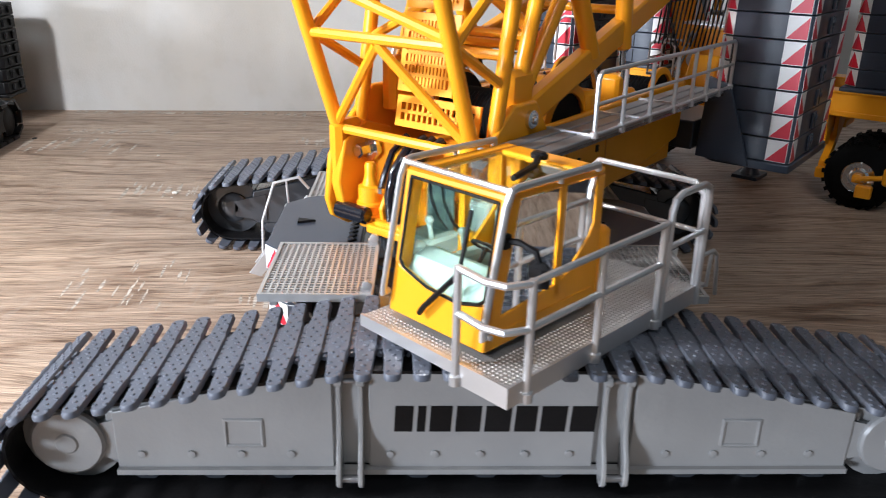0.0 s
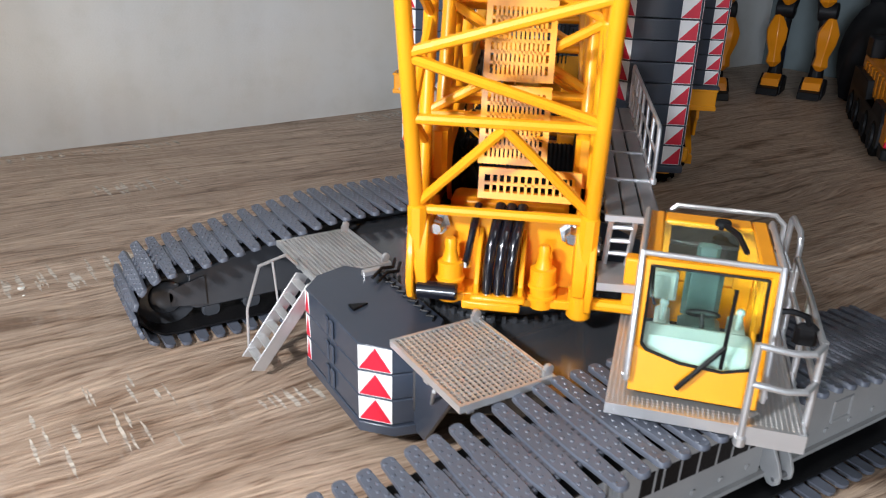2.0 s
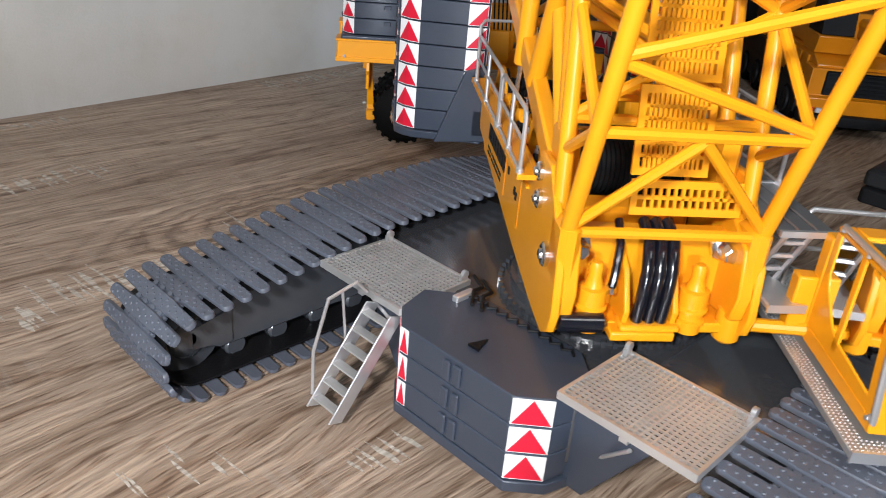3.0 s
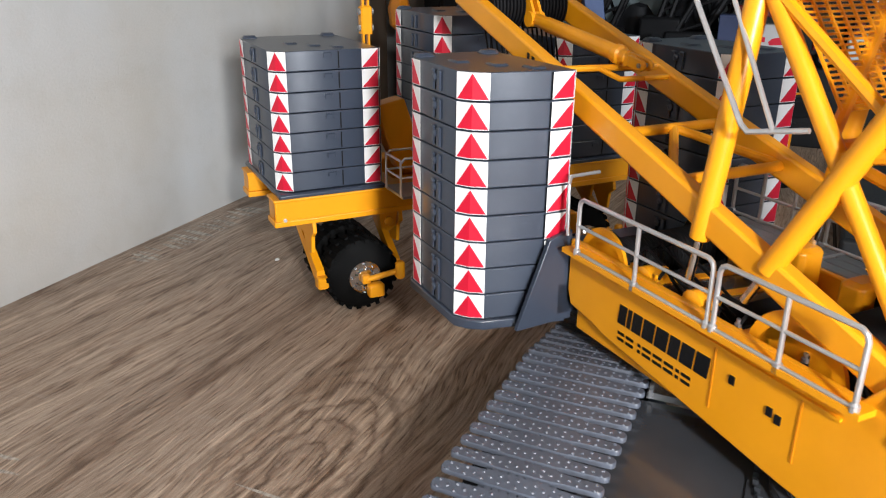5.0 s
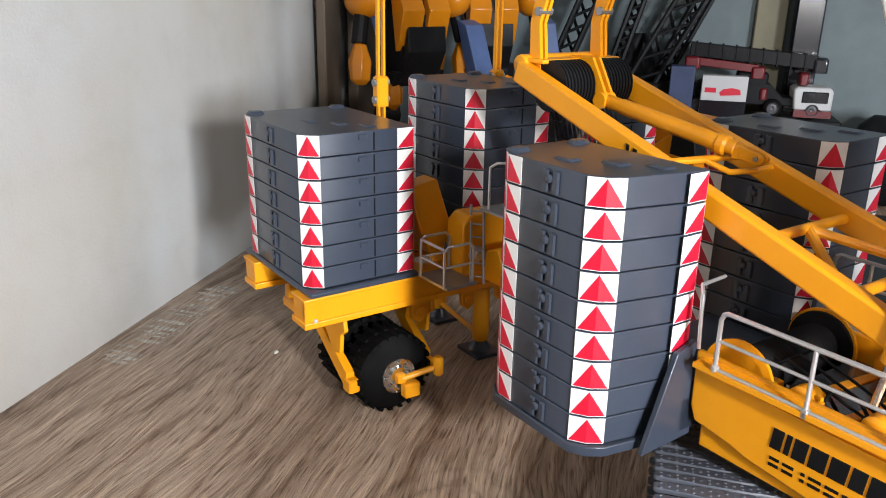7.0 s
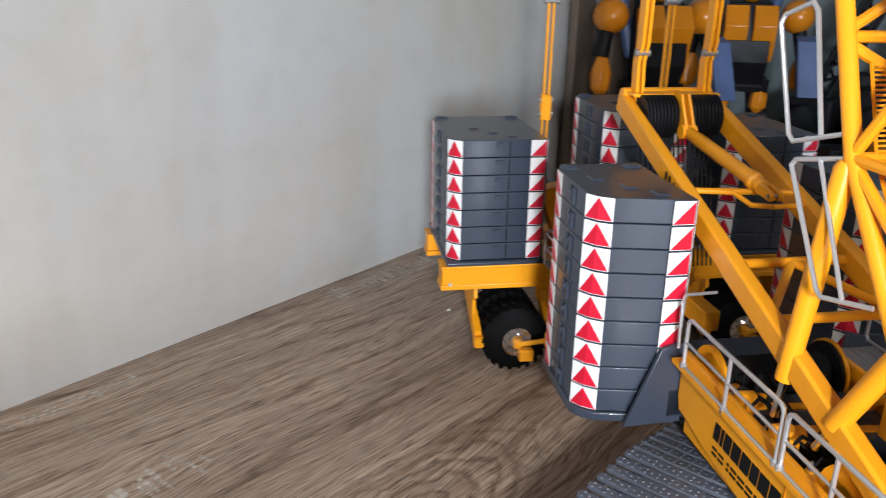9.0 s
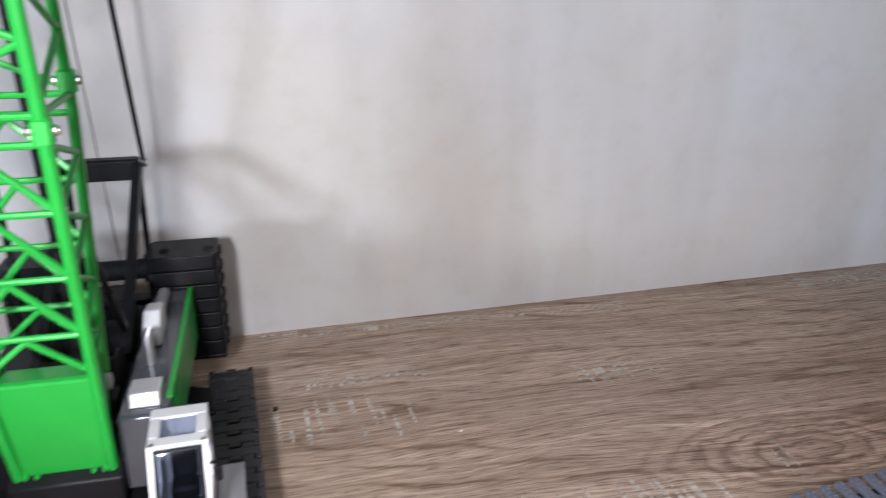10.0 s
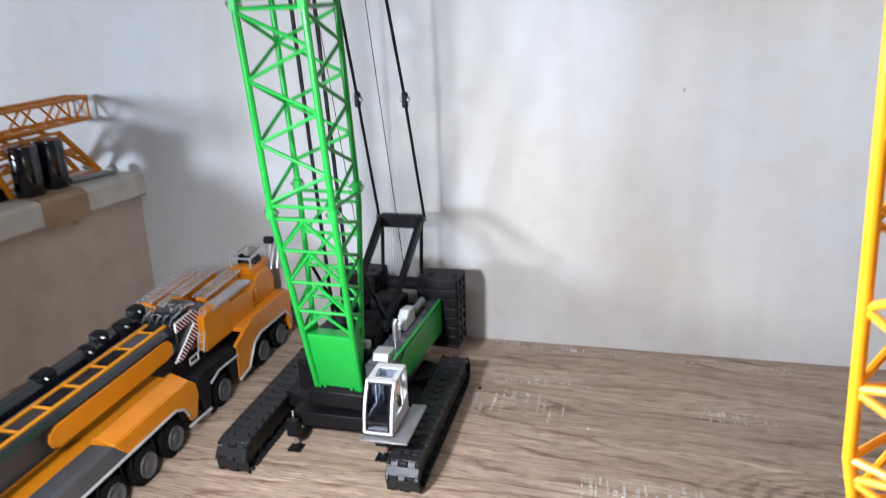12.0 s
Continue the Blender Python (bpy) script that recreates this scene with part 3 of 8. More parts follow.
def sticker(parent, p, q, z0, z1, tip=0.5):
    """A white warning sticker with a red triangle on the upright face from p to q, its point at tip along them, set a little proud of it."""
    p, q = Vector((*p, 0)), Vector((*q, 0))
    d = q - p
    n = Vector((d.y, -d.x, 0)).normalized()
    mid = (p + q) / 2
    host = centre_of(parent)
    if n.dot(mid - host) < 0:
        n = -n
    a, b2 = p + n * 0.006, q + n * 0.006
    z = Vector((0, 0, 1))
    k = n * 0.006
    part("sticker", Build().add([a + z * z0, b2 + z * z0, b2 + z * z1, a + z * z1, a + z * z0 + k, b2 + z * z0 + k, b2 + z * z1 + k, a + z * z1 + k],
         [(0, 1, 2, 3), (7, 6, 5, 4), (0, 4, 5, 1), (1, 5, 6, 2), (2, 6, 7, 3), (3, 7, 4, 0)]), WHITE, parent, "white sticker with a red triangle", smooth=0)
    k2 = n * 0.010
    e = (b2 - a) * 0.02
    lo, hi = z0 + (z1 - z0) * 0.03, z1 - (z1 - z0) * 0.03
    m = a + (b2 - a) * tip
    part("sticker_triangle", Build().add([a + e + z * lo, b2 - e + z * lo, m + z * hi, a + e + z * lo + k2, b2 - e + z * lo + k2, m + z * hi + k2],
         [(0, 1, 2), (5, 4, 3), (0, 3, 4, 1), (1, 4, 5, 2), (2, 5, 3, 0)]), RED, parent, "red warning triangle", smooth=0)


def centre_of(ob):
    vs = ob.data.vertices
    return sum((v.co for v in vs), Vector()) / len(vs) / S


carbody()


def grating(x0, x1, y0, y1, z, parent, name="grating", step=0.085, r=0.013, m=None, frame=True):
    """An open metal grating: bars both ways inside a frame."""
    b = Build()
    nx, ny = max(2, round((x1 - x0) / step)), max(2, round((y1 - y0) / step))
    for i in range(1, nx):
        x = x0 + (x1 - x0) * i / nx
        b.box(x - r, x + r, y0, y1, z - 0.035, z)
    for j in range(1, ny):
        y = y0 + (y1 - y0) * j / ny
        b.box(x0, x1, y - r, y + r, z - 0.03, z - 0.004)
    g = tagged(part(name, b, GRATE, parent, "", m, smooth=0), "fine metal grating", kind="stuff")
    if frame:
        f = Build()
        f.box(x0 - 0.05, x1 + 0.05, y0 - 0.05, y0, z - 0.1, z + 0.012).box(x0 - 0.05, x1 + 0.05, y1, y1 + 0.05, z - 0.1, z + 0.012)
        f.box(x0 - 0.05, x0, y0, y1, z - 0.1, z + 0.012).box(x1, x1 + 0.05, y0, y1, z - 0.1, z + 0.012)
        part(name + "_frame", f, GRATE, parent, "", m, smooth=0)
    return g


def access():
    """The four hinged access platforms beside the centre body, and the stairs on one of them."""
    for sx in (-1, 1):
        for sy in (-1, 1):
            x0, x1 = (-3.05, -1.62) if sx < 0 else (1.5, 2.9)
            y0, y1 = (1.5, 3.35) if sy > 0 else (-3.35, -1.52)
            z = 1.84 if sy > 0 else 2.08
            grating(x0, x1, y0, y1, z, crane, "access_platform")
            part("platform_bearer", Build().box(x0, x1, (y0 + y1) / 2 - 0.06, (y0 + y1) / 2 + 0.06, z - 0.2, z - 0.1).box(x0 + 0.1, x0 + 0.2, y0, y1, z - 0.18, z - 0.1), SILVER, crane)
            ex = x1 if sx < 0 else x0
            for y in (y0 + 0.02, y1 - 0.02):
                part("hinge_eye", Build().lathe((ex - 0.03, y - 0.04, z + 0.11), (0, 1, 0), [(0, 0.04), (0.01, 0.07), (0.07, 0.07), (0.08, 0.04)], 12).box(ex - 0.12, ex + 0.02, y - 0.03, y + 0.03, z - 0.05, z + 0.1), SILVER, crane, "small silver hinge eye")
    # struts beneath the platforms
    for sy in (-1, 1):
        part("platform_strut", Build().tube((-2.5, sy * 1.65, 0.75), (-2.95, sy * 2.5, 1.75), 0.03), SILVER, crane)
    # stairs down from the far front platform
    st = Build()
    top, bot = Vector((-3.1, 0, 1.75)), Vector((-4.2, 0, 0.3))
    for y in (1.55, 2.1):
        st.hull4((top.x - 0.1, y, top.z - 0.02), (bot.x - 0.12, y, bot.z - 0.02), (bot.x + 0.12, y, bot.z - 0.1), (top.x + 0.16, y, top.z - 0.12), 0.03)
    stairs = part("stair_frame", st, SILVER, crane, "folding silver access stairs", bevel=0.01)
    for k in range(6):
        p = top.lerp(bot, (k + 0.6) / 6.1)
        part("tread", Build().box(p.x - 0.09, p.x + 0.07, 1.55, 2.1, p.z - 0.05, p.z - 0.015), GRATE, stairs, bevel=0.008)
    part("handrail", Build().pipe([(-4.15, 2.16, 0.4), (-4.12, 2.18, 1.15), (-3.85, 2.18, 1.95), (-3.35, 2.16, 2.08), (-3.15, 2.14, 1.85)], 0.028).tube((-3.6, 2.17, 2.02), (-3.55, 2.14, 1.15), 0.022), SILVER, stairs)
    # hoses on the front ballast
    for k, y in enumerate((0.55, 0.75)):
        part("hose", Build().pipe([(-2.3, y, 1.98), (-2.0, y + 0.25, 2.0), (-1.75, y + 0.3, 1.95), (-1.5, y + 0.7, 1.9)], 0.03), BLACK, crane)
    part("silver_clip", Build().cbox(-2.35, -1.95, 1.0, 1.12, 1.9, 2.0, 0.02), SILVER, crane)


access()


# ---- the yellow crawler crane: superstructure, in its own axes (x ahead, y to its left) ----
def upart(name, b, mat, label="", bevel=0.0, parent=None, smooth=35, m=None):
    if parent is None:
        return part(name, b, mat, crane, label, UP @ m if m is not None else UP, smooth, bevel)
    return part(name, b, mat, parent, label, m, smooth, bevel)


def side_outline():
    return [(-5.35, 3.92), (-5.35, 3.0), (-5.25, 2.75), (-4.6, 2.66), (-4.3, 2.58), (-0.7, 2.2), (1.0, 2.08), (1.75, 2.08), (2.1, 2.3), (2.2, 2.6), (2.1, 3.3), (1.75, 3.75), (1.1, 4.3), (0.5, 4.3), (0.15, 3.85)]


def superstructure():
    for sy in (-1, 1):
        d = sorted((sy * 1.42, sy * 1.3))
        side = upart("side_wall", Build().prism(side_outline(), *d, "y"), YELLOW, "yellow painted side wall of the superstructure", 0.03)
        f = sy * 1.42
        # folded ledge and panel seams
        e = sorted((f, f + sy * 0.05))
        part("fold", Build().prism([(-5.2, 3.62), (0.0, 3.5), (0.0, 3.54), (-5.2, 3.66)], *e, "y"), YELLOW, side)
        for x in (-1.95, -0.55):
            e2 = sorted((f, f + sy * 0.012))
            part("panel_seam", Build().prism([(x, 2.6), (x + 0.03, 2.6), (x + 0.03, 3.5), (x, 3.5)], *e2, "y"), ORANGE, side)
        for x, z in ((-1.64, 3.13), (-1.0, 3.02), (-0.86, 2.98)):
            e2 = sorted((f, f + sy * 0.02))
            part("square_hole_plug", Build().prism([(x, z), (x + 0.09, z), (x + 0.09, z + 0.12), (x, z + 0.12)], *e2, "y"), BLACK, side, "small black square opening")
        for x, z, r in ((0.67, 4.05, 0.14), (0.8, 3.69, 0.14), (1.53, 3.18, 0.17)):
            part("pivot_pin", Build().lathe((x, f - sy * 0.02, z), (0, sy, 0), [(0, r), (0.08, r), (0.1, r * 0.8), (0.1, r * 0.5), (0.13, r * 0.45), (0.14, r * 0.3)], 16), CHROME, side, "chrome-headed pivot pin")
        if sy < 0:
            # lettering on the flank as plain black blocks, the type line below in thinner strokes
            e3 = sorted((f, f + sy * 0.012))
            x = -3.96
            for w in (0.17, 0.08, 0.2, 0.24, 0.25, 0.2, 0.25, 0.25):
                part("lettering_block", Build().prism([(x, 2.98), (x + w, 2.98), (x + w + 0.03, 3.3), (x + 0.03, 3.3)], *e3, "y"), BLACK, side, "plain black lettering block")
                x += w + 0.042
            x = -3.93
            for w in (0.15, 0.17, 0.0, 0.06, 0.18, 0.19, 0.19, 0.06, 0.18):
                if w:
                    part("lettering_bar", Build().prism([(x, 2.7), (x + w, 2.7), (x + w, 2.745), (x, 2.745)], *e3, "y").prism([(x, 2.8), (x + w, 2.8), (x + w, 2.845), (x, 2.845)], *e3, "y"), BLACK, side, "thin plain dark bars")
                x += w + 0.055
    upart("floor_frame", Build().box(-5.2, 1.2, -1.3, 1.3, 2.3, 2.75).box(-5.35, -5.15, -1.3, 1.3, 2.75, 3.4), YELLOW, bevel=0.03)
    upart("deck_cover", Build().cbox(-4.35, -2.9, -1.28, 1.28, 2.75, 3.5, 0.05), DARKGREY, "dark engine deck cover")
    for x in (-4.15, -3.45):
        upart("deck_rib", Build().prism([(x, -1.25), (x + 0.16, -1.25), (x + 0.5, 1.25), (x + 0.34, 1.25)], 3.5, 3.53, "z"), YELLOW, "yellow bar across the dark deck")
    # dark plates added over the yellow floor to blacken the gaps between drums
    for x0, x1 in ((-2.88, -0.2), (-5.14, -4.37)):
        upart("deck_plate", Build().cbox(x0, x1, -1.28, 1.28, 2.76, 3.05, 0.03), CHARCOAL, "dark plate over the yellow floor, blackening the gaps between the drums")
    # winch drums with wound rope between the walls
    for x, r, zc in ((-2.3, 0.45, 3.1), (-0.95, 0.7, 3.6), (-4.8, 0.55, 3.62)):
        prof = [(-1.1, r), (-1.02, r), (-1.0, r * 0.62)]
        n = 26
        for k in range(n):
            y = -1.0 + 2.0 * (k + 0.5) / n
            prof += [(y - 0.02, r * 0.68), (y + 0.018, r * 0.64)]
        prof += [(1.0, r * 0.62), (1.02, r), (1.1, r)]
        dr = upart("winch_drum", Build().lathe((x, 0, zc), (0, 1, 0), prof, 32), CORD, "dark rope winch drum")
        for y in (-1.16, 1.08):
            part("drum_flange", Build().lathe((x, y, zc), (0, 1, 0), [(0, r * 0.84), (0, r * 1.08), (0.06, r * 1.08), (0.08, r), (0.08, r * 0.84), (0, r * 0.84)], 32), YELLOW, dr)
    # machinery blocks of the deck
    for x0, x1, y0, y1, z0, z1 in ((-1.9, -1.6, -1.2, -0.85, 3.0, 3.75), (-2.95, -2.7, -1.2, -0.9, 3.4, 3.85), (-3.0, -2.55, 0.75, 1.25, 3.5, 4.3), (-1.9, -1.5, 0.7, 1.25, 3.5, 4.15), (-0.2, 0.4, -1.0, 1.0, 2.75, 3.4)):
        upart("machinery_block", Build().cbox(x0, x1, y0, y1, z0, z1, 0.07), YELLOW, bevel=0.02)
    for x, y in ((-3.75, -1.0), (-2.75, -0.95), (-3.6, 1.0)):
        upart("hydraulic_motor", Build().lathe((x, y - 0.25, 3.75), (0, 1, 0), [(0, 0.1), (0.05, 0.2), (0.3, 0.2), (0.34, 0.14), (0.5, 0.14)], 14), YELLOW)
    for k in range(3):
        upart("cable", Build().pipe([(-4.9, -0.9 + k * 0.3, 3.5), (-4.3, -0.7 + k * 0.3, 4.0), (-3.3, -0.8 + k * 0.3, 3.75), (-2.7, -0.5 + k * 0.2, 3.4)], 0.025, 6), BLACK, "thin black cable")
    # valve blocks, fittings and hoses crowded along the near edge of the deck
    fit = random.Random(5)
    for k in range(14):
        x, y, z = -4.3 + k * 0.27 + fit.uniform(-0.06, 0.06), -1.08 + fit.uniform(-0.1, 0.16), 3.52
        w, d, h = fit.uniform(0.05, 0.1), fit.uniform(0.05, 0.12), fit.uniform(0.08, 0.3)
        upart("valve_block", Build().cbox(x - w, x + w, y - d, y + d, 3.0 if x > -2.9 else 3.48, z + h, 0.025), (YELLOW, CHARCOAL, YELLOW)[k % 3], bevel=0.012)
        if k % 2:
            upart("fitting", Build().lathe((x, y, z + h), (0, 0, 1), [(0, 0.05), (0.05, 0.05), (0.06, 0.03), (0.12, 0.03)], 8), (STEEL, YELLOW)[k % 4 // 2])
            upart("hose", Build().pipe([(x, y, z + h), (x + 0.08, y + 0.1, z + h + 0.22), (x + 0.35, y + 0.35, z + h + 0.1), (x + 0.5, y + 0.6, z - 0.1)], 0.028, 6), CORD, "thin black hose")
    # front: lower cross box, hydraulic cylinders, hose bundle
    upart("front_plate", Build().prism([(-1.3, 2.35), (1.3, 2.35), (1.3, 3.55), (-1.3, 3.55)], 1.2, 1.4, "x"), YELLOW, bevel=0.02)
    upart("front_sill", Build().box(1.4, 2.15, -0.55, 0.35, 2.2, 2.34).box(1.2, 1.9, -1.3, 1.3, 2.2, 2.36), YELLOW, bevel=0.03)
    for y in (-0.78, 0.66):
        upart("front_cylinder", Build().lathe((1.78, y, 2.2), (0, 0, 1), [(0, 0.19), (0.14, 0.19), (0.16, 0.23), (0.2, 0.23), (0.22, 0.19), (0.32, 0.19), (0.34, 0.23), (0.38, 0.23), (0.4, 0.2), (0.64, 0.2), (0.66, 0.14), (0.72, 0.12), (0.84, 0.09), (0.96, 0.1), (1.02, 0.07)], 18), YELLOW, "upright yellow hydraulic cylinder")
    for y in (-0.17, 0.0, 0.17):
        pts = [(1.3, y + 0.1, 3.62), (1.7, y + 0.08, 3.5), (1.95, y + 0.03, 3.2), (2.02, y, 2.85), (1.98, y, 2.45)]
        upart("hose", Build().pipe(pts, 0.085, 12), NAVY, "thick black hydraulic hose")
        upart("hose_ferrule", Build().lathe((1.98, y, 2.36), (0, 0, 1), [(0, 0.05), (0.01, 0.07), (0.09, 0.07), (0.1, 0.05)], 10), CHROME)
    upart("hose", Build().pipe([(1.3, -0.42, 3.62), (1.62, -0.45, 3.4), (1.76, -0.5, 3.05), (1.8, -0.53, 2.86)], 0.06, 10), NAVY, "black hydraulic hose")
    upart("hose_ferrule", Build().lathe((1.8, -0.53, 2.76), (0, 0, 1), [(0, 0.06), (0.01, 0.075), (0.1, 0.075), (0.11, 0.05)], 10), CHROME, "bright hose ferrule")
    upart("sill_lip", Build().cbox(1.75, 2.12, -0.42, 0.42, 2.34, 2.42, 0.03), YELLOW, "", 0.02)
    for y in (-0.34, 0.34):
        upart("hose_cheek", Build().prism([(1.4, 2.36), (2.0, 2.36), (2.05, 2.6), (1.75, 3.1), (1.4, 3.3)], y - 0.04, y + 0.04, "y"), YELLOW, "", 0.02)
    upart("black_accumulator", Build().lathe((2.02, -1.28, 2.42), (0, 1, 0), [(0, 0.1), (0.03, 0.14), (0.62, 0.14), (0.66, 0.1)], 18), NAVY, "short black cylinder")
    for y in (-1.02, 1.05):
        upart("hex_nut", Build().lathe((1.45, y, 3.36), (1, 0, 0), [(0, 0.2), (0.1, 0.2), (0.11, 0.115), (0.36, 0.115), (0.38, 0.09)], 6), CHROME, "chrome hexagon nut")
    for y in (-1.2, 1.2):
        upart("boom_foot_bracket", Build().prism([(0.9, 2.3), (2.05, 2.5), (2.15, 2.9), (2.0, 3.55), (1.5, 3.8), (0.9, 3.6)], y - 0.1, y + 0.1, "y"), YELLOW, bevel=0.03)
    # cab carrying arm
    upart("cab_arm", Build().tube((1.75, 1.1, 2.3), (2.3, 2.2, 2.55), 0.1).lathe((1.8, 1.25, 2.05), (0, 0, 1), [(0, 0.14), (0.05, 0.19), (0.5, 0.19), (0.55, 0.12)], 16), YELLOW, "yellow cab carrying arm")


superstructure()


def railing(sy):
    y = sy * 1.65
    xs = (-4.85, -3.42, -1.9, -0.78, 0.25)
    z0, z1 = 3.88, 4.78
    edge = sorted((sy * 1.42, sy * (1.7 if sy < 0 else 2.3)))
    if sy < 0:
        walk_board = upart("side_flange", Build().box(-5.2, 0.35, *edge, 3.78, 3.86), YELLOW, "yellow flange along the machinery deck with a silver handrail")
    else:
        # three long tread planks with pale cross strips, a short ladder and a step in front
        walk_board = upart("side_walkway", Build().box(-5.2, 2.0, 1.5, 2.28, 3.74, 3.79), DARKGREY, "side walkway of grey tread planks with pale cross strips")
        for k in range(3):
            part("tread_plank", Build().cbox(-5.2, 2.02, 1.5 + k * 0.27, 1.74 + k * 0.27, 3.79, 3.86, 0.015), STEEL, walk_board, "grey tread plank", bevel=0.008)
        for x in (-3.0, -1.4, 0.25, 2.05):
            part("cross_strip", Build().box(x - 0.03, x + 0.03, 1.48, 2.3, 3.795, 3.885), SILVER, walk_board, "pale silver cross strip")
        for yy in (1.58, 1.92):
            part("ladder_rail", Build().tube((1.5, yy, 2.9), (2.02, yy, 3.8), 0.045, 6), SILVER, walk_board, "silver ladder rail")
        for f in (0.25, 0.55, 0.85):
            part("ladder_rung", Build().tube((1.5 + 0.52 * f, 1.58, 2.9 + 0.9 * f), (1.5 + 0.52 * f, 1.92, 2.9 + 0.9 * f), 0.04, 6), SILVER, walk_board)
        part("step_plate", Build().cbox(1.42, 2.28, 1.47, 1.97, 2.82, 2.9, 0.02), GRATE, walk_board, "small grey step plate", bevel=0.01)
        part("step_edge", Build().box(2.28, 2.32, 1.45, 1.99, 2.8, 2.92), SILVER, walk_board)
    if sy > 0:
        y = 2.3
        xs = (-5.45, -4.8, -4.1, -3.4, -2.6, -1.6, -0.6, 0.3)
    spans = ((xs[0], -1.95), (-1.84, xs[-1])) if sy < 0 else ((xs[0], xs[-1]),)
    for a, b in spans:
        part("top_rail", Build().pipe([(a, y, z0), (a, y, z1 - 0.12), (a + 0.03, y, z1 - 0.04), (a + 0.1, y, z1), (b - 0.1, y, z1), (b - 0.03, y, z1 - 0.04), (b, y, z1 - 0.12), (b, y, z0)], 0.036), SILVER, walk_board, "silver handrail")
        part("middle_rail", Build().tube((a, y, (z0 + z1) / 2), (b, y, (z0 + z1) / 2), 0.028), SILVER, walk_board)
        for e in (a, b):
            part("post_foot", Build().lathe((e, y, z0 - 0.06), (0, 0, 1), [(0, 0.03), (0.02, 0.06), (0.1, 0.06), (0.13, 0.035)], 10), SILVER, walk_board)
    if sy < 0:
        xs = (xs[0], xs[1], xs[3], xs[4])
    part("toe_rail", Build().tube((xs[0], y, z0), (xs[-1], y, z0), 0.03), SILVER, walk_board)
    for x in xs[1:-1]:
        part("rail_post", Build().tube((x, y, z0 - 0.05), (x, y, z1), 0.034), SILVER, walk_board)
        part("post_foot", Build().cbox(x - 0.05, x + 0.05, y - 0.05, y + 0.05, z0 - 0.1, z0 + 0.04, 0.015), SILVER, walk_board)


railing(-1)
railing(1)
upart("rear_guard", Build().pipe([(-5.2, -1.6, 4.05), (-5.25, -1.6, 4.9), (-5.35, -1.5, 5.0), (-5.4, -0.9, 5.0)], 0.03), SILVER, "silver guard rail")


def beam(name, p, q, w, h, mat, label=""):
    """A straight box beam from p to q, w wide across, h deep."""
    p, q = Vector(p), Vector(q)
    d = (q - p).normalized()
    s = d.cross(Vector((0, 0, 1))).normalized() * w / 2
    u = s.cross(d).normalized() * h / 2
    v = [p - s - u, p + s - u, p + s + u, p - s + u, q - s - u, q + s - u, q + s + u, q - s + u]
    return upart(name, Build().add(v, [(3, 2, 1, 0), (4, 5, 6, 7), (0, 1, 5, 4), (1, 2, 6, 5), (2, 3, 7, 6), (3, 0, 4, 7)]), mat, label, 0.05)


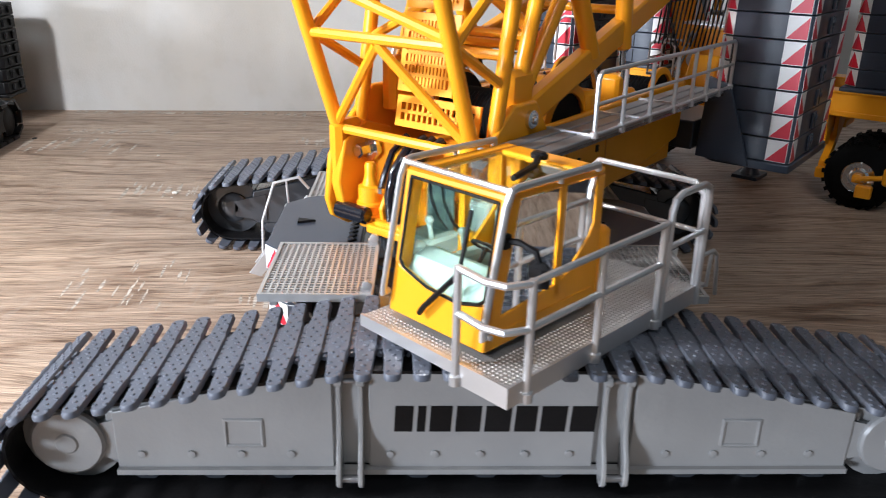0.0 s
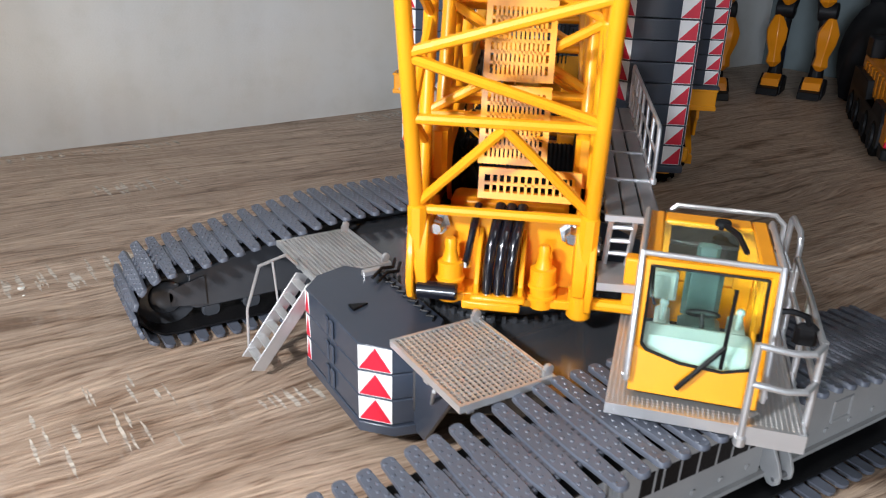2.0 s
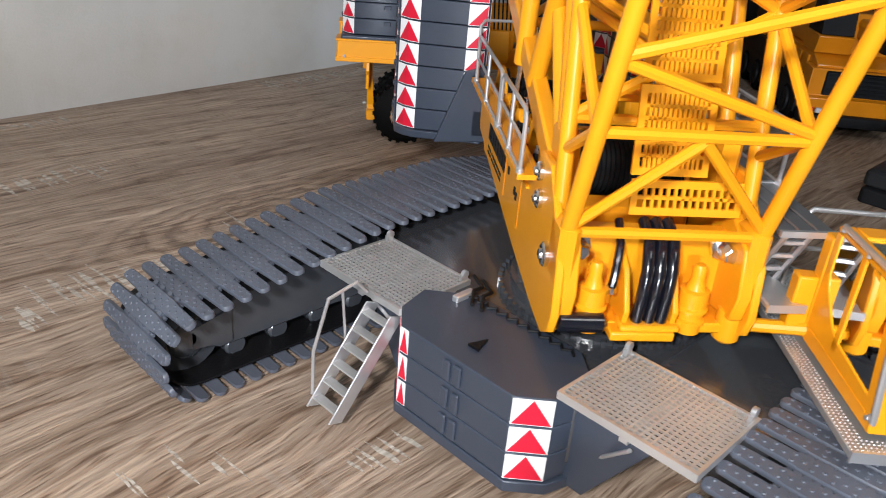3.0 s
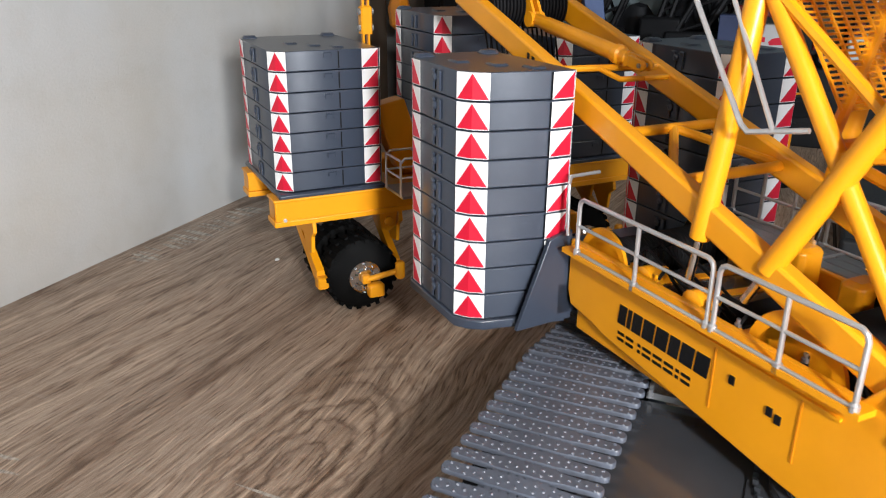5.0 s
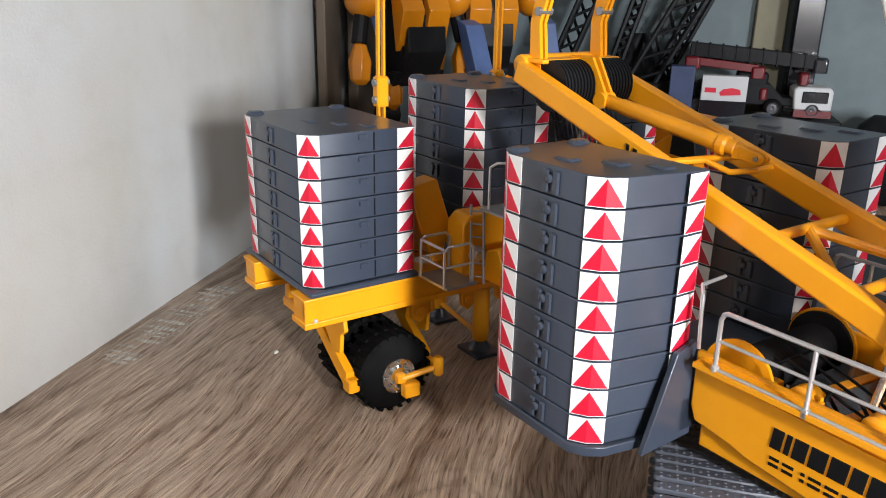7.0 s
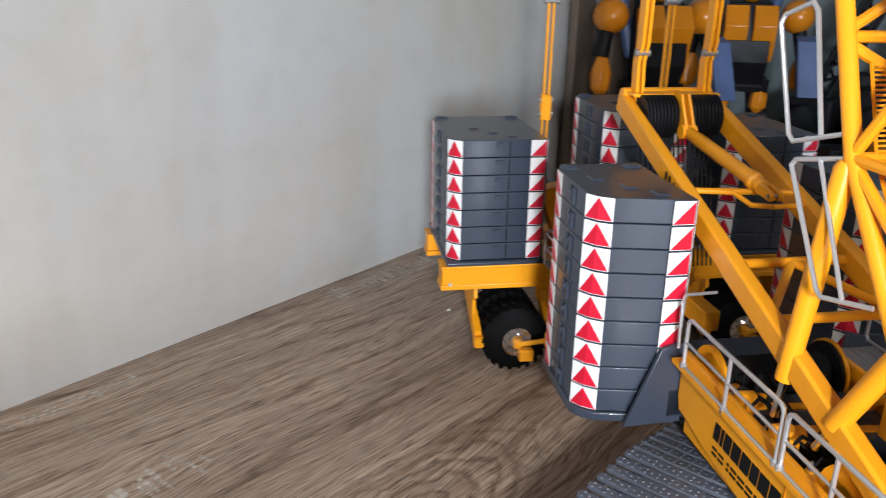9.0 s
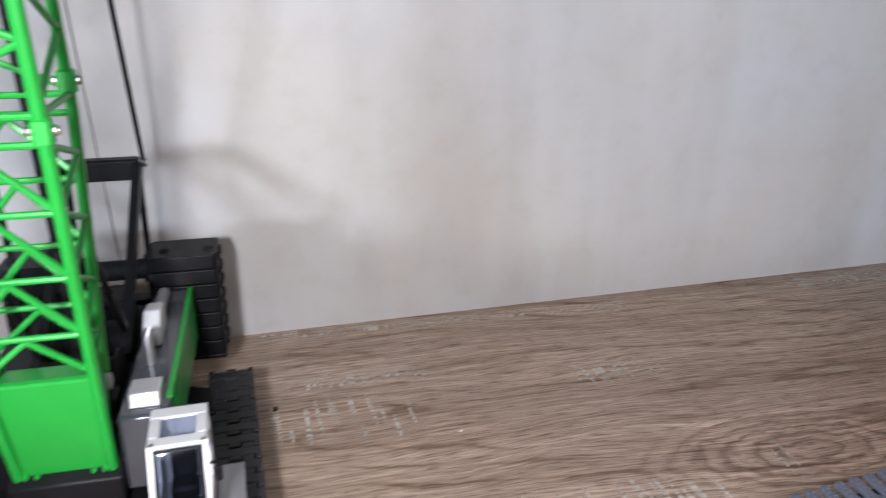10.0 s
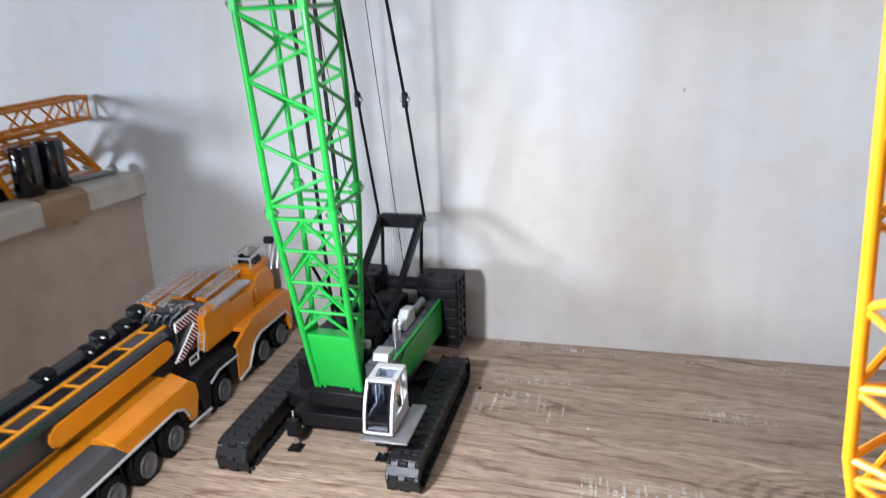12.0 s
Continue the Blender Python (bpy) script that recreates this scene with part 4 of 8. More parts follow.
def a_frame():
    foot, head = (0.75, 3.98), (-10.35, 7.62)
    for sy in (-1, 1):
        beam("a_frame_leg", (foot[0], sy * 1.2, foot[1]), (head[0], sy * 1.0, head[1]), 0.26, 0.43, YELLOW, "long yellow box leg of the A-frame")
    def on(x):
        return foot[1] + (x - foot[0]) * (head[1] - foot[1]) / (head[0] - foot[0])
    for x in (-3.45, -4.75):
        upart("a_frame_cross_tube", Build().tube((x, -1.1, on(x)), (x, 1.15, on(x)), 0.085, 12), YELLOW)
    upart("a_frame_brace", Build().tube((-3.45, 1.1, on(-3.45)), (-4.75, 0.0, on(-4.75)), 0.075).tube((-3.45, -1.1, on(-3.45)), (-4.75, 0.0, on(-4.75)), 0.075), YELLOW)
    upart("a_frame_head_beam", Build().tube((-10.3, -1.05, 7.72), (-10.3, 1.05, 7.72), 0.2, 14).box(-10.5, -9.7, -1.0, 1.0, 7.78, 7.86), YELLOW, bevel=0.03)
    # rope sheaves of the head, two packs with a bracket between
    for y0, y1 in ((-0.86, -0.14), (0.14, 0.86)):
        prof = []
        n = 9
        for k in range(n):
            a = y0 + (y1 - y0) * k / n
            w = (y1 - y0) / n
            prof += [(a, 0.47), (a + w * 0.25, 0.47), (a + w * 0.5, 0.38), (a + w * 0.75, 0.47)]
        prof += [(y1, 0.47)]
        upart("sheave_pack", Build().lathe((-9.65, 0, 7.38), (0, 1, 0), prof, 28), BLACK, "pack of black rope sheaves")
    for y in (-0.1, 0.06):
        upart("sheave_bracket", Build().prism([(-9.95, 7.9), (-9.35, 7.9), (-8.95, 7.25), (-9.15, 7.0), (-9.5, 7.3), (-9.9, 7.5)], y, y + 0.06, "y"), YELLOW)
    upart("sheave_bracket", Build().lathe((-9.05, -0.16, 7.15), (0, 1, 0), [(0, 0.15), (0.32, 0.15)], 16), YELLOW)
    # raising cylinder of the A-frame, with a fork at its end
    cyl = upart("raising_cylinder", Build().lathe((-9.05, 0.0, 7.15), (3.1, 0.18, -0.5), [(0, 0.1), (0.05, 0.13), (0.4, 0.13), (0.44, 0.145), (2.5, 0.145), (2.54, 0.175), (2.66, 0.175), (2.7, 0.13), (2.84, 0.13), (2.88, 0.09)], 18), YELLOW, "yellow raising cylinder")
    part("fork_block", Build().cbox(-6.3, -6.08, 0.06, 0.28, 6.56, 6.8, 0.05), YELLOW, cyl, bevel=0.02)
    for y in (0.05, 0.21):
        part("fork_cheek", Build().prism([(-6.12, 6.57), (-5.78, 6.53), (-5.7, 6.58), (-5.7, 6.66), (-5.78, 6.72), (-6.12, 6.78)], y, y + 0.08, "y"), YELLOW, cyl, bevel=0.02)
    part("fork_pin", Build().lathe((-5.8, 0.02, 6.63), (0, 1, 0), [(0, 0.04), (0.3, 0.04)], 10), STEEL, cyl)
    upart("cylinder_rest", Build().pipe([(-6.8, -1.1, 6.5), (-6.55, -0.2, 6.5), (-6.2, 0.0, 6.35), (-5.9, 0.25, 6.4), (-6.1, 1.0, 6.35)], 0.05).tube((-6.8, -1.1, 6.5), (-6.4, 1.05, 6.5), 0.06), YELLOW)
    for k, (x, w) in enumerate(((-7.35, 0.1), (-7.2, 0.14), (-6.98, 0.1), (-6.84, 0.1))):
        z = on(x)
        upart("lettering_stroke", Build().prism([(x, z - 0.1), (x + w * 0.6, z - 0.12), (x + w * 0.6, z + 0.08), (x, z + 0.1)], -1.2, -1.165, "y"), BLACK, "plain black lettering stroke")


a_frame()
for k in range(16):
    y = -0.85 + 1.7 * k / 15
    upart("rope_fall", Build().tube((-9.75, y, 7.45), (-8.7, y * 0.9, 4.2), 0.022, 5), CORD, "thin black luffing rope")


def lattice(chords, braces, r, r2, owner, mat, m=None, n=10):
    """Round chords and braces; each is a part of its own."""
    for pts in chords:
        part("chord", Build().pipe(pts, r, n), mat, owner, "", m)
    for p, q in braces:
        part("brace", Build().tube(p, q, r2, 8), mat, owner, "", m)


def main_boom():
    """The foot section of the main boom: front and rear chords spread from the foot, then run on out of view."""
    def fr(z):
        return 1.86 + 0.36 * (z - 3.5) if z < 8.4 else 3.62 + 0.085 * (z - 8.4)
    def re(z):
        return 1.5 - 0.19 * (z - 3.5) if z < 8.4 else 0.57 + 0.085 * (z - 8.4)
    zt = 27.0
    root = upart("boom_foot_block", Build().cbox(1.5, 2.1, -1.42, -1.14, 3.05, 3.85, 0.08), YELLOW, "yellow lattice boom foot")
    upart("boom_foot_block", Build().cbox(1.5, 2.1, 1.14, 1.42, 3.05, 3.85, 0.08), YELLOW, "yellow lattice boom foot")
    chords = []
    for y in (-1.3, 1.3):
        chords.append([(fr(3.4), y, 3.4), (fr(8.4), y, 8.4), (fr(zt), y, zt)])
        chords.append([(re(3.6), y, 3.6), (re(8.4), y, 8.4), (re(zt), y, zt)])
    lattice(chords, [], 0.112, 0.1, root, YELLOW, n=14)
    L = []
    # front face: cross tube, K brace, alternating diagonals
    L += [((fr(3.72), -1.3, 3.72), (fr(3.72), 1.3, 3.72)), ((fr(5.22), -1.3, 5.22), (fr(5.22), 1.3, 5.22))]
    L += [((fr(3.85), -1.25, 3.85), (fr(5.15), 0.0, 5.15)), ((fr(3.85), 1.25, 3.85), (fr(5.15), 0.0, 5.15))]
    L += [((fr(6.1), -1.3, 6.1), (fr(5.3), 1.3, 5.3)), ((fr(6.15), -1.3, 6.15), (fr(6.95), 1.3, 6.95)), ((fr(7.0), 1.3, 7.0), (fr(7.9), -1.3, 7.9)),
          ((fr(7.95), -1.3, 7.95), (fr(8.8), 1.3, 8.8)), ((fr(8.85), 1.3, 8.85), (fr(9.7), -1.3, 9.7)), ((fr(9.75), -1.3, 9.75), (fr(10.6), 1.3, 10.6))]
    for y in (-1.3, 1.3):
        L += [((fr(5.2), y, 5.2), (re(6.4), y, 6.4)), ((fr(5.25), y, 5.25), (re(4.6), y, 4.6)), ((re(6.45), y, 6.45), (fr(7.5), y, 7.5)), ((fr(7.55), y, 7.55), (re(8.7), y, 8.7)), ((re(8.75), y, 8.75), (fr(9.8), y, 9.8))]
    L += [((re(5.0), -1.3, 5.0), (re(5.0), 1.3, 5.0)), ((re(5.05), -1.25, 5.05), (re(6.4), 1.25, 6.4)), ((re(7.7), -1.25, 7.7), (re(6.45), 1.25, 6.45)), ((re(7.75), -1.25, 7.75), (re(9.0), 1.25, 9.0))]
    # the straight sections above: zigzags on all four faces
    for k in range(12):
        a, b = 9.8 + 1.4 * k, 11.2 + 1.4 * k
        s = 1 if k % 2 else -1
        L += [((fr(a) , -1.3 * s, a), (fr(b), 1.3 * s, b)), ((re(a), 1.3 * s, a), (re(b), -1.3 * s, b))]
        for y in (-1.3, 1.3):
            L.append(((fr(a), y, a), (re(b), y, b)) if k % 2 == 0 else ((re(a), y, a), (fr(b), y, b)))
    for z in (8.4, 16.6, 24.8):
        for g in (fr, re):
            L.append(((g(z), -1.3, z), (g(z), 1.3, z)))
        for y in (-1.3, 1.3):
            L.append(((fr(z), y, z), (re(z), y, z)))
    lattice([], L, 0.165, 0.076, root, YELLOW)
    # slotted walkway panels up its rear face
    for i, (za, zb) in enumerate(((3.84, 4.3), (4.36, 5.5), (5.56, 6.7), (6.76, 7.9), (7.96, 9.1), (9.16, 10.4), (10.46, 11.8))):
        b = Build()
        y0, y1 = (-0.42, 1.12) if i == 0 else (-0.45, 0.58)
        def at(y, z, o=0.0):
            return (re(z) + 0.12 + o, y, z)
        def bar(ya, yb, zc, zd):
            b.add([at(ya, zc), at(yb, zc), at(yb, zd), at(ya, zd), at(ya, zc, 0.05), at(yb, zc, 0.05), at(yb, zd, 0.05), at(ya, zd, 0.05)],
                  [(0, 1, 2, 3), (7, 6, 5, 4), (0, 4, 5, 1), (1, 5, 6, 2), (2, 6, 7, 3), (3, 7, 4, 0)])
        bar(y0, y1, za, za + 0.1)
        bar(y0, y1, zb - 0.1, zb)
        bar(y0, y0 + 0.09, za + 0.1, zb - 0.1)
        bar(y1 - 0.09, y1, za + 0.1, zb - 0.1)
        rows_ = 2 if i == 0 else 6
        for k in range(1, rows_):
            z = za + 0.1 + (zb - za - 0.2) * k / rows_
            bar(y0 + 0.09, y1 - 0.09, z - 0.022, z + 0.022)
        cols = 13
        for k in range(1, cols):
            y = y0 + 0.09 + (y1 - y0 - 0.18) * k / cols
            bar(y - 0.02, y + 0.02, za + 0.1, zb - 0.1)
        tagged(part("perforated_panel", b, YELLOW, root, smooth=0), "yellow slotted walkway panel", kind="stuff")
    # back stops: cylinders with bright rods, two a side
    for y in (-1.2, 1.2):
        c = upart("back_stop", Build().lathe((-1.52, y, 4.72), (2.0, 0, 3.55), [(0, 0.11), (0.03, 0.15), (4.0, 0.15), (4.05, 0.1)], 14), YELLOW, "yellow boom back-stop cylinder with bright rod")
        part("rod", Build().tube((-1.8, y, 4.2), (-1.5, y, 4.75), 0.06), CHROME, c)
        c = upart("back_stop", Build().lathe((-2.7, y, 4.75), (0.45, 0, 3.4), [(0, 0.11), (0.03, 0.15), (3.3, 0.15), (3.4, 0.1)], 14), YELLOW, "yellow derrick back-stop cylinder with bright rod")
        part("rod", Build().tube((-2.8, y, 4.1), (-2.7, y, 4.78), 0.06), CHROME, c)


main_boom()


def derrick_boom():
    def fr(z):
        return 0.72 - 0.32 * (z - 4.2)
    def re(z):
        return 0.62 - 0.72 * (z - 4.2) if z < 8.16 else -2.23 - 0.385 * (z - 8.16)
    zt = 22.0
    root = upart("derrick_foot_block", Build().cbox(0.35, 1.0, -1.28, -1.0, 3.9, 4.75, 0.08), YELLOW, "yellow derrick boom foot")
    upart("derrick_foot_block", Build().cbox(0.35, 1.0, 1.0, 1.28, 3.9, 4.75, 0.08), YELLOW, "yellow derrick boom foot")
    chords = []
    for y in (-1.15, 1.15):
        chords.append([(fr(4.3), y, 4.3), (fr(zt), y, zt)])
        chords.append([(re(4.3), y, 4.3), (re(8.16), y, 8.16), (re(zt), y, zt)])
    lattice(chords, [], 0.118, 0.1, root, YELLOW, n=14)
    L = []
    for y in (-1.15, 1.15):
        L += [((fr(8.16), y, 8.16), (re(8.16), y, 8.16)), ((fr(6.6), y, 6.6), (re(8.1), y, 8.1)), ((fr(6.5), y, 6.5), (re(6.3), y, 6.3)), ((re(8.2), y, 8.2), (fr(9.8), y, 9.8)), ((fr(9.85), y, 9.85), (re(11.3), y, 11.3))]
        L += [((fr(11.35 + 3 * k), y, 11.35 + 3 * k), (re(12.8 + 3 * k), y, 12.8 + 3 * k)) for k in range(3)] + [((re(12.85 + 3 * k), y, 12.85 + 3 * k), (fr(14.3 + 3 * k), y, 14.3 + 3 * k)) for k in range(3)]
    for g, zs in ((re, (5.0, 6.4, 8.16, 9.6, 11.0, 12.4, 13.8, 15.2, 16.6, 18.0, 19.4, 20.8)), (fr, (5.2, 6.6, 8.2, 9.8, 11.2, 12.6, 14.0, 15.4, 16.8, 18.2, 19.6, 21.0))):
        for k, z in enumerate(zs):
            L.append(((g(z), -1.15, z), (g(z), 1.15, z)))
            if k < len(zs) - 1:
                s = 1 if k % 2 else -1
                L.append(((g(z + 0.1), -1.1 * s, z + 0.1), (g(zs[k + 1] - 0.1), 1.1 * s, zs[k + 1] - 0.1)))
    lattice([], L, 0.165, 0.078, root, YELLOW)
    # fine-meshed panel between the rear chords
    mesh = Build()
    def at(y, z):
        return (re(z) + 0.05, y, z)
    for k in range(43):
        z = 6.75 + k * 0.06
        mesh.tube(at(-0.86, z), at(0.86, z), 0.018, 5)
    for k in range(9):
        y = -0.86 + 1.72 * k / 8
        mesh.tube(at(y, 6.75), at(y, 8.15), 0.026, 5).tube(at(y, 8.17), at(y, 9.3), 0.026, 5)
    part("mesh_panel", mesh, YELLOW, root, "fine-meshed yellow guard panel")
    # silver guard loops hung on the side of the rear chord
    upart("guard_loop", Build().pipe([(-2.35, -1.2, 8.45), (-3.12, -1.43, 8.2), (-3.2, -1.46, 8.28), (-3.72, -1.5, 9.7), (-3.68, -1.48, 9.82), (-3.25, -1.38, 10.0), (-3.15, -1.36, 9.9), (-2.72, -1.31, 8.36)], 0.035), SILVER, "bent silver guard loop")
    upart("guard_loop", Build().pipe([(-2.25, -1.2, 8.15), (-3.02, -1.4, 7.97), (-3.08, -1.42, 7.88), (-2.0, -1.5, 6.5), (-1.9, -1.48, 6.42), (-1.2, -1.28, 6.55)], 0.035).tube((-2.65, -1.31, 8.06), (-1.6, -1.4, 6.48), 0.032), SILVER, "bent silver guard loop")


derrick_boom()


def pendants():
    for y in (-0.78, 0.78):
        for dy in (-0.06, 0.06):
            upart("pendant_strap", Build().prism([(-10.2, 7.6), (-9.9, 7.6), (-10.0, 8.5), (-9.85, 8.9), (-9.8, 13.5), (-10.1, 13.5), (-10.15, 8.9), (-10.25, 8.5)], y + dy - 0.035, y + dy + 0.035, "y"), YELLOW, "yellow pendant strap")
        for z in (8.7, 10.6):
            upart("pendant_pin", Build().lathe((-10.0, y - 0.16, z), (0, 1, 0), [(0, 0.08), (0.32, 0.08)], 10), STEEL)


pendants()


def slab_plan(u0, u1, v0, v1, c0=0.32, c1=0.32, s0=0.0, s1=0.0):
    """Ballast slab outline: corners cut in two steps by c0 at v0 and c1 at v1; u0 is the front, set back by s0 at v0 and s1 at v1."""
    k, l = c0 * 0.4, c1 * 0.4
    a, b = u0 - s0, u0 - s1
    return [(a, v0 + c0), (b, v1 - c1), (b - l, v1 - l), (b - c1, v1), (u1 + c1, v1), (u1 + l, v1 - l), (u1, v1 - c1), (u1, v0 + c0), (u1 + k, v0 + k), (u1 + c0, v0), (a - c0, v0), (a - k, v0 + k)]


def ballast_stack(owner, u0, u1, v0, v1, z0, h, count, m, c0=0.32, c1=0.32, s0=0.0, s1=0.0, tabs=True):
    """A stack of slabs with boss blocks in the middle of the sides and stickers round the corners, which are cut by c0 at v0 and c1 at v1."""
    o = slab_plan(u0, u1, v0, v1, c0, c1, s0, s1)
    for i in range(count):
        z = z0 + i * h
        b = Build().prism(o, z, z + h - 0.02, "z")
        sl = part("ballast_slab", b, SLAB, owner, "dark grey stacked counterweight slab with warning stickers", m, bevel=0.014)
        um = (u0 + u1) / 2
        for y, s in ((v0, -1), (v1, 1)):
            for du in (-0.17, 0.05):
                part("slab_boss", Build().cbox(um + du, um + du + 0.13, *sorted((y, y + s * 0.05)), z + 0.05, z + h - 0.09, 0.02), SLAB, sl)
            part("slab_button", Build().lathe((um, y, z + h * 0.55), (0, s, 0), [(0, 0.07), (0.07, 0.07), (0.09, 0.04)], 10), SLAB, sl)
        vm = (v0 + v1) / 2
        fm = u0 - (s0 + s1) / 2
        if tabs:
            part("slab_groove", Build().box(fm, fm + 0.012, vm + 0.25, vm + 0.28, z + 0.03, z + h - 0.06), BLACK, sl)
            part("slab_tab", Build().cbox(fm, fm + 0.05, vm - 0.1, vm + 0.1, z + h - 0.18, z + h - 0.07, 0.02), SLAB, sl)
        for cu, cv, su, sv, c in ((u0 - s0, v0, 1, -1, c0), (u0 - s1, v1, 1, 1, c1), (u1, v0, -1, -1, c0), (u1, v1, -1, 1, c1)):
            if c > 0.2:
                corner_sticker(sl, cu, cv, su, sv, z + 0.008, z + h - 0.03, c)
                if su < 0:
                    sticker(sl, (cu - su * (c + 0.01), cv), (cu - su * (c + 0.33), cv), z + 0.008, z + h - 0.03, 0.02)
            else:
                # folded round the sharp corner: half a triangle on either face
                k = max(c, 0.03)
                sticker(sl, (cu, cv - sv * k), (cu, cv - sv * 0.45), z + 0.008, z + h - 0.03, 0.02)
                sticker(sl, (cu - su * k, cv), (cu - su * 0.42, cv), z + 0.008, z + h - 0.03, 0.02)
        if i == count - 1:
            for du, dv in ((-0.5, 0.4), (-1.6, -0.4), (-1.0, 0.0)):
                part("top_lug", Build().cbox(u0 + du - 0.2, u0 + du + 0.2, vm + dv - 0.13, vm + dv + 0.13, z + h - 0.02, z + h + 0.014, 0.03), SLAB, sl)
            for cu in (u1 + 0.3,):
                for cv in (v0 + 0.25, v1 - 0.25):
                    part("top_lug", Build().cbox(cu - 0.14, cu + 0.14, cv - 0.18, cv + 0.18, z + h - 0.02, z + h + 0.045, 0.05), SLAB, sl)


STICKERS = {}


def corner_sticker(parent, cu, cv, su, sv, z0, z1, c=0.32):
    """A white sticker folded round a cut corner, with a red triangle whose tip stands on the fold."""
    k = c * 0.4
    e = 0.007
    a, mid, b = Vector((cu, cv - sv * c)), Vector((cu - su * k, cv - sv * k)), Vector((cu - su * c, cv))
    out = (Vector((su, 0)), Vector((su, sv)).normalized(), Vector((0, sv)))
    def strip(lift, poly):
        """poly: (place along 0 to 2, height) corners, as quads or triangles facing out."""
        pts = []
        for s, z in poly:
            p = a.lerp(mid, s) if s <= 1 else mid.lerp(b, s - 1)
            n = out[1] if abs(s - 1) < 1e-6 else (out[0] + out[1]).normalized() if s < 1 else (out[1] + out[2]).normalized()
            q = p + n * lift
            pts.append((q.x, q.y, z))
        return pts
    h = z1 - z0
    key = (c, round(h, 3), su, sv)
    if key not in STICKERS:
        def rel(points):
            return [(p[0] - cu, p[1] - cv, p[2] - z0) for p in points]
        w = Build()
        inner, outer = rel(strip(e, [(0, z0), (1, z0), (2, z0), (2, z1), (1, z1), (0, z1)])), rel(strip(e * 2, [(0, z0), (1, z0), (2, z0), (2, z1), (1, z1), (0, z1)]))
        w.add(inner + outer, [(0, 1, 4, 5), (1, 2, 3, 4), (6, 7, 10, 11), (7, 8, 9, 10), (0, 6, 11, 5), (2, 8, 9, 3), (0, 1, 7, 6), (1, 2, 8, 7), (5, 4, 10, 11), (4, 3, 9, 10)])
        r = Build()
        lo, hi = z0 + h * 0.03, z1 - h * 0.03
        i2, o2 = rel(strip(e * 2, [(0.06, lo), (1, lo), (1.94, lo), (1, hi)])), rel(strip(e * 3, [(0.06, lo), (1, lo), (1.94, lo), (1, hi)]))
        r.add(i2 + o2, [(0, 1, 3), (1, 2, 3), (4, 5, 7), (5, 6, 7), (0, 1, 5, 4), (1, 2, 6, 5), (2, 3, 7, 6), (3, 0, 4, 7)])
        STICKERS[key] = (w.made("sticker", WHITE, 0), r.made("sticker_triangle", RED, 0))
    white, red = STICKERS[key]
    m = pose(cu * S, cv * S, z0 * S)
    part("sticker", white, None, parent, "white folded corner sticker", m)
    part("sticker_triangle", red, None, parent, "red warning triangle", m)


def counterweight():
    for sy in (-1, 1):
        v0, v1, c0, c1, s0, s1 = (-3.17, -1.38, 0.38, 0.05, 0.28, 0.0) if sy < 0 else (1.9, 3.63, 0.3, 0.05, 0.0, 0.0)
        ballast_stack(crane, -5.54, -8.3, v0, v1, 2.5, 0.466 if sy < 0 else 0.474, 9, UP, c0, c1, s0, s1, False)
        o = slab_plan(-5.46, -8.36, v0 - 0.05, v1 + 0.05, c0, c1, s0, s1)
        upart("counterweight_base", Build().prism(o, 2.32, 2.49, "z"), SLAB, "grey counterweight base plate", 0.02)
        inner = v1 if sy < 0 else v0
        d = (inner + sy * 1.0, inner + sy * 0.42, inner - sy * 0.02, inner - sy * 0.1)
        upart("base_gusset", Build().prism([(d[0], 2.35), (d[1], 3.92), (d[2], 4.05), (d[3], 2.4)], -5.5, -5.4, "x"), SLAB, "grey triangular gusset plate", 0.015)
    upart("counterweight_cross_beam", Build().box(-7.3, -5.4, -1.6, 1.7, 2.5, 3.1), SLAB, bevel=0.03)


counterweight()


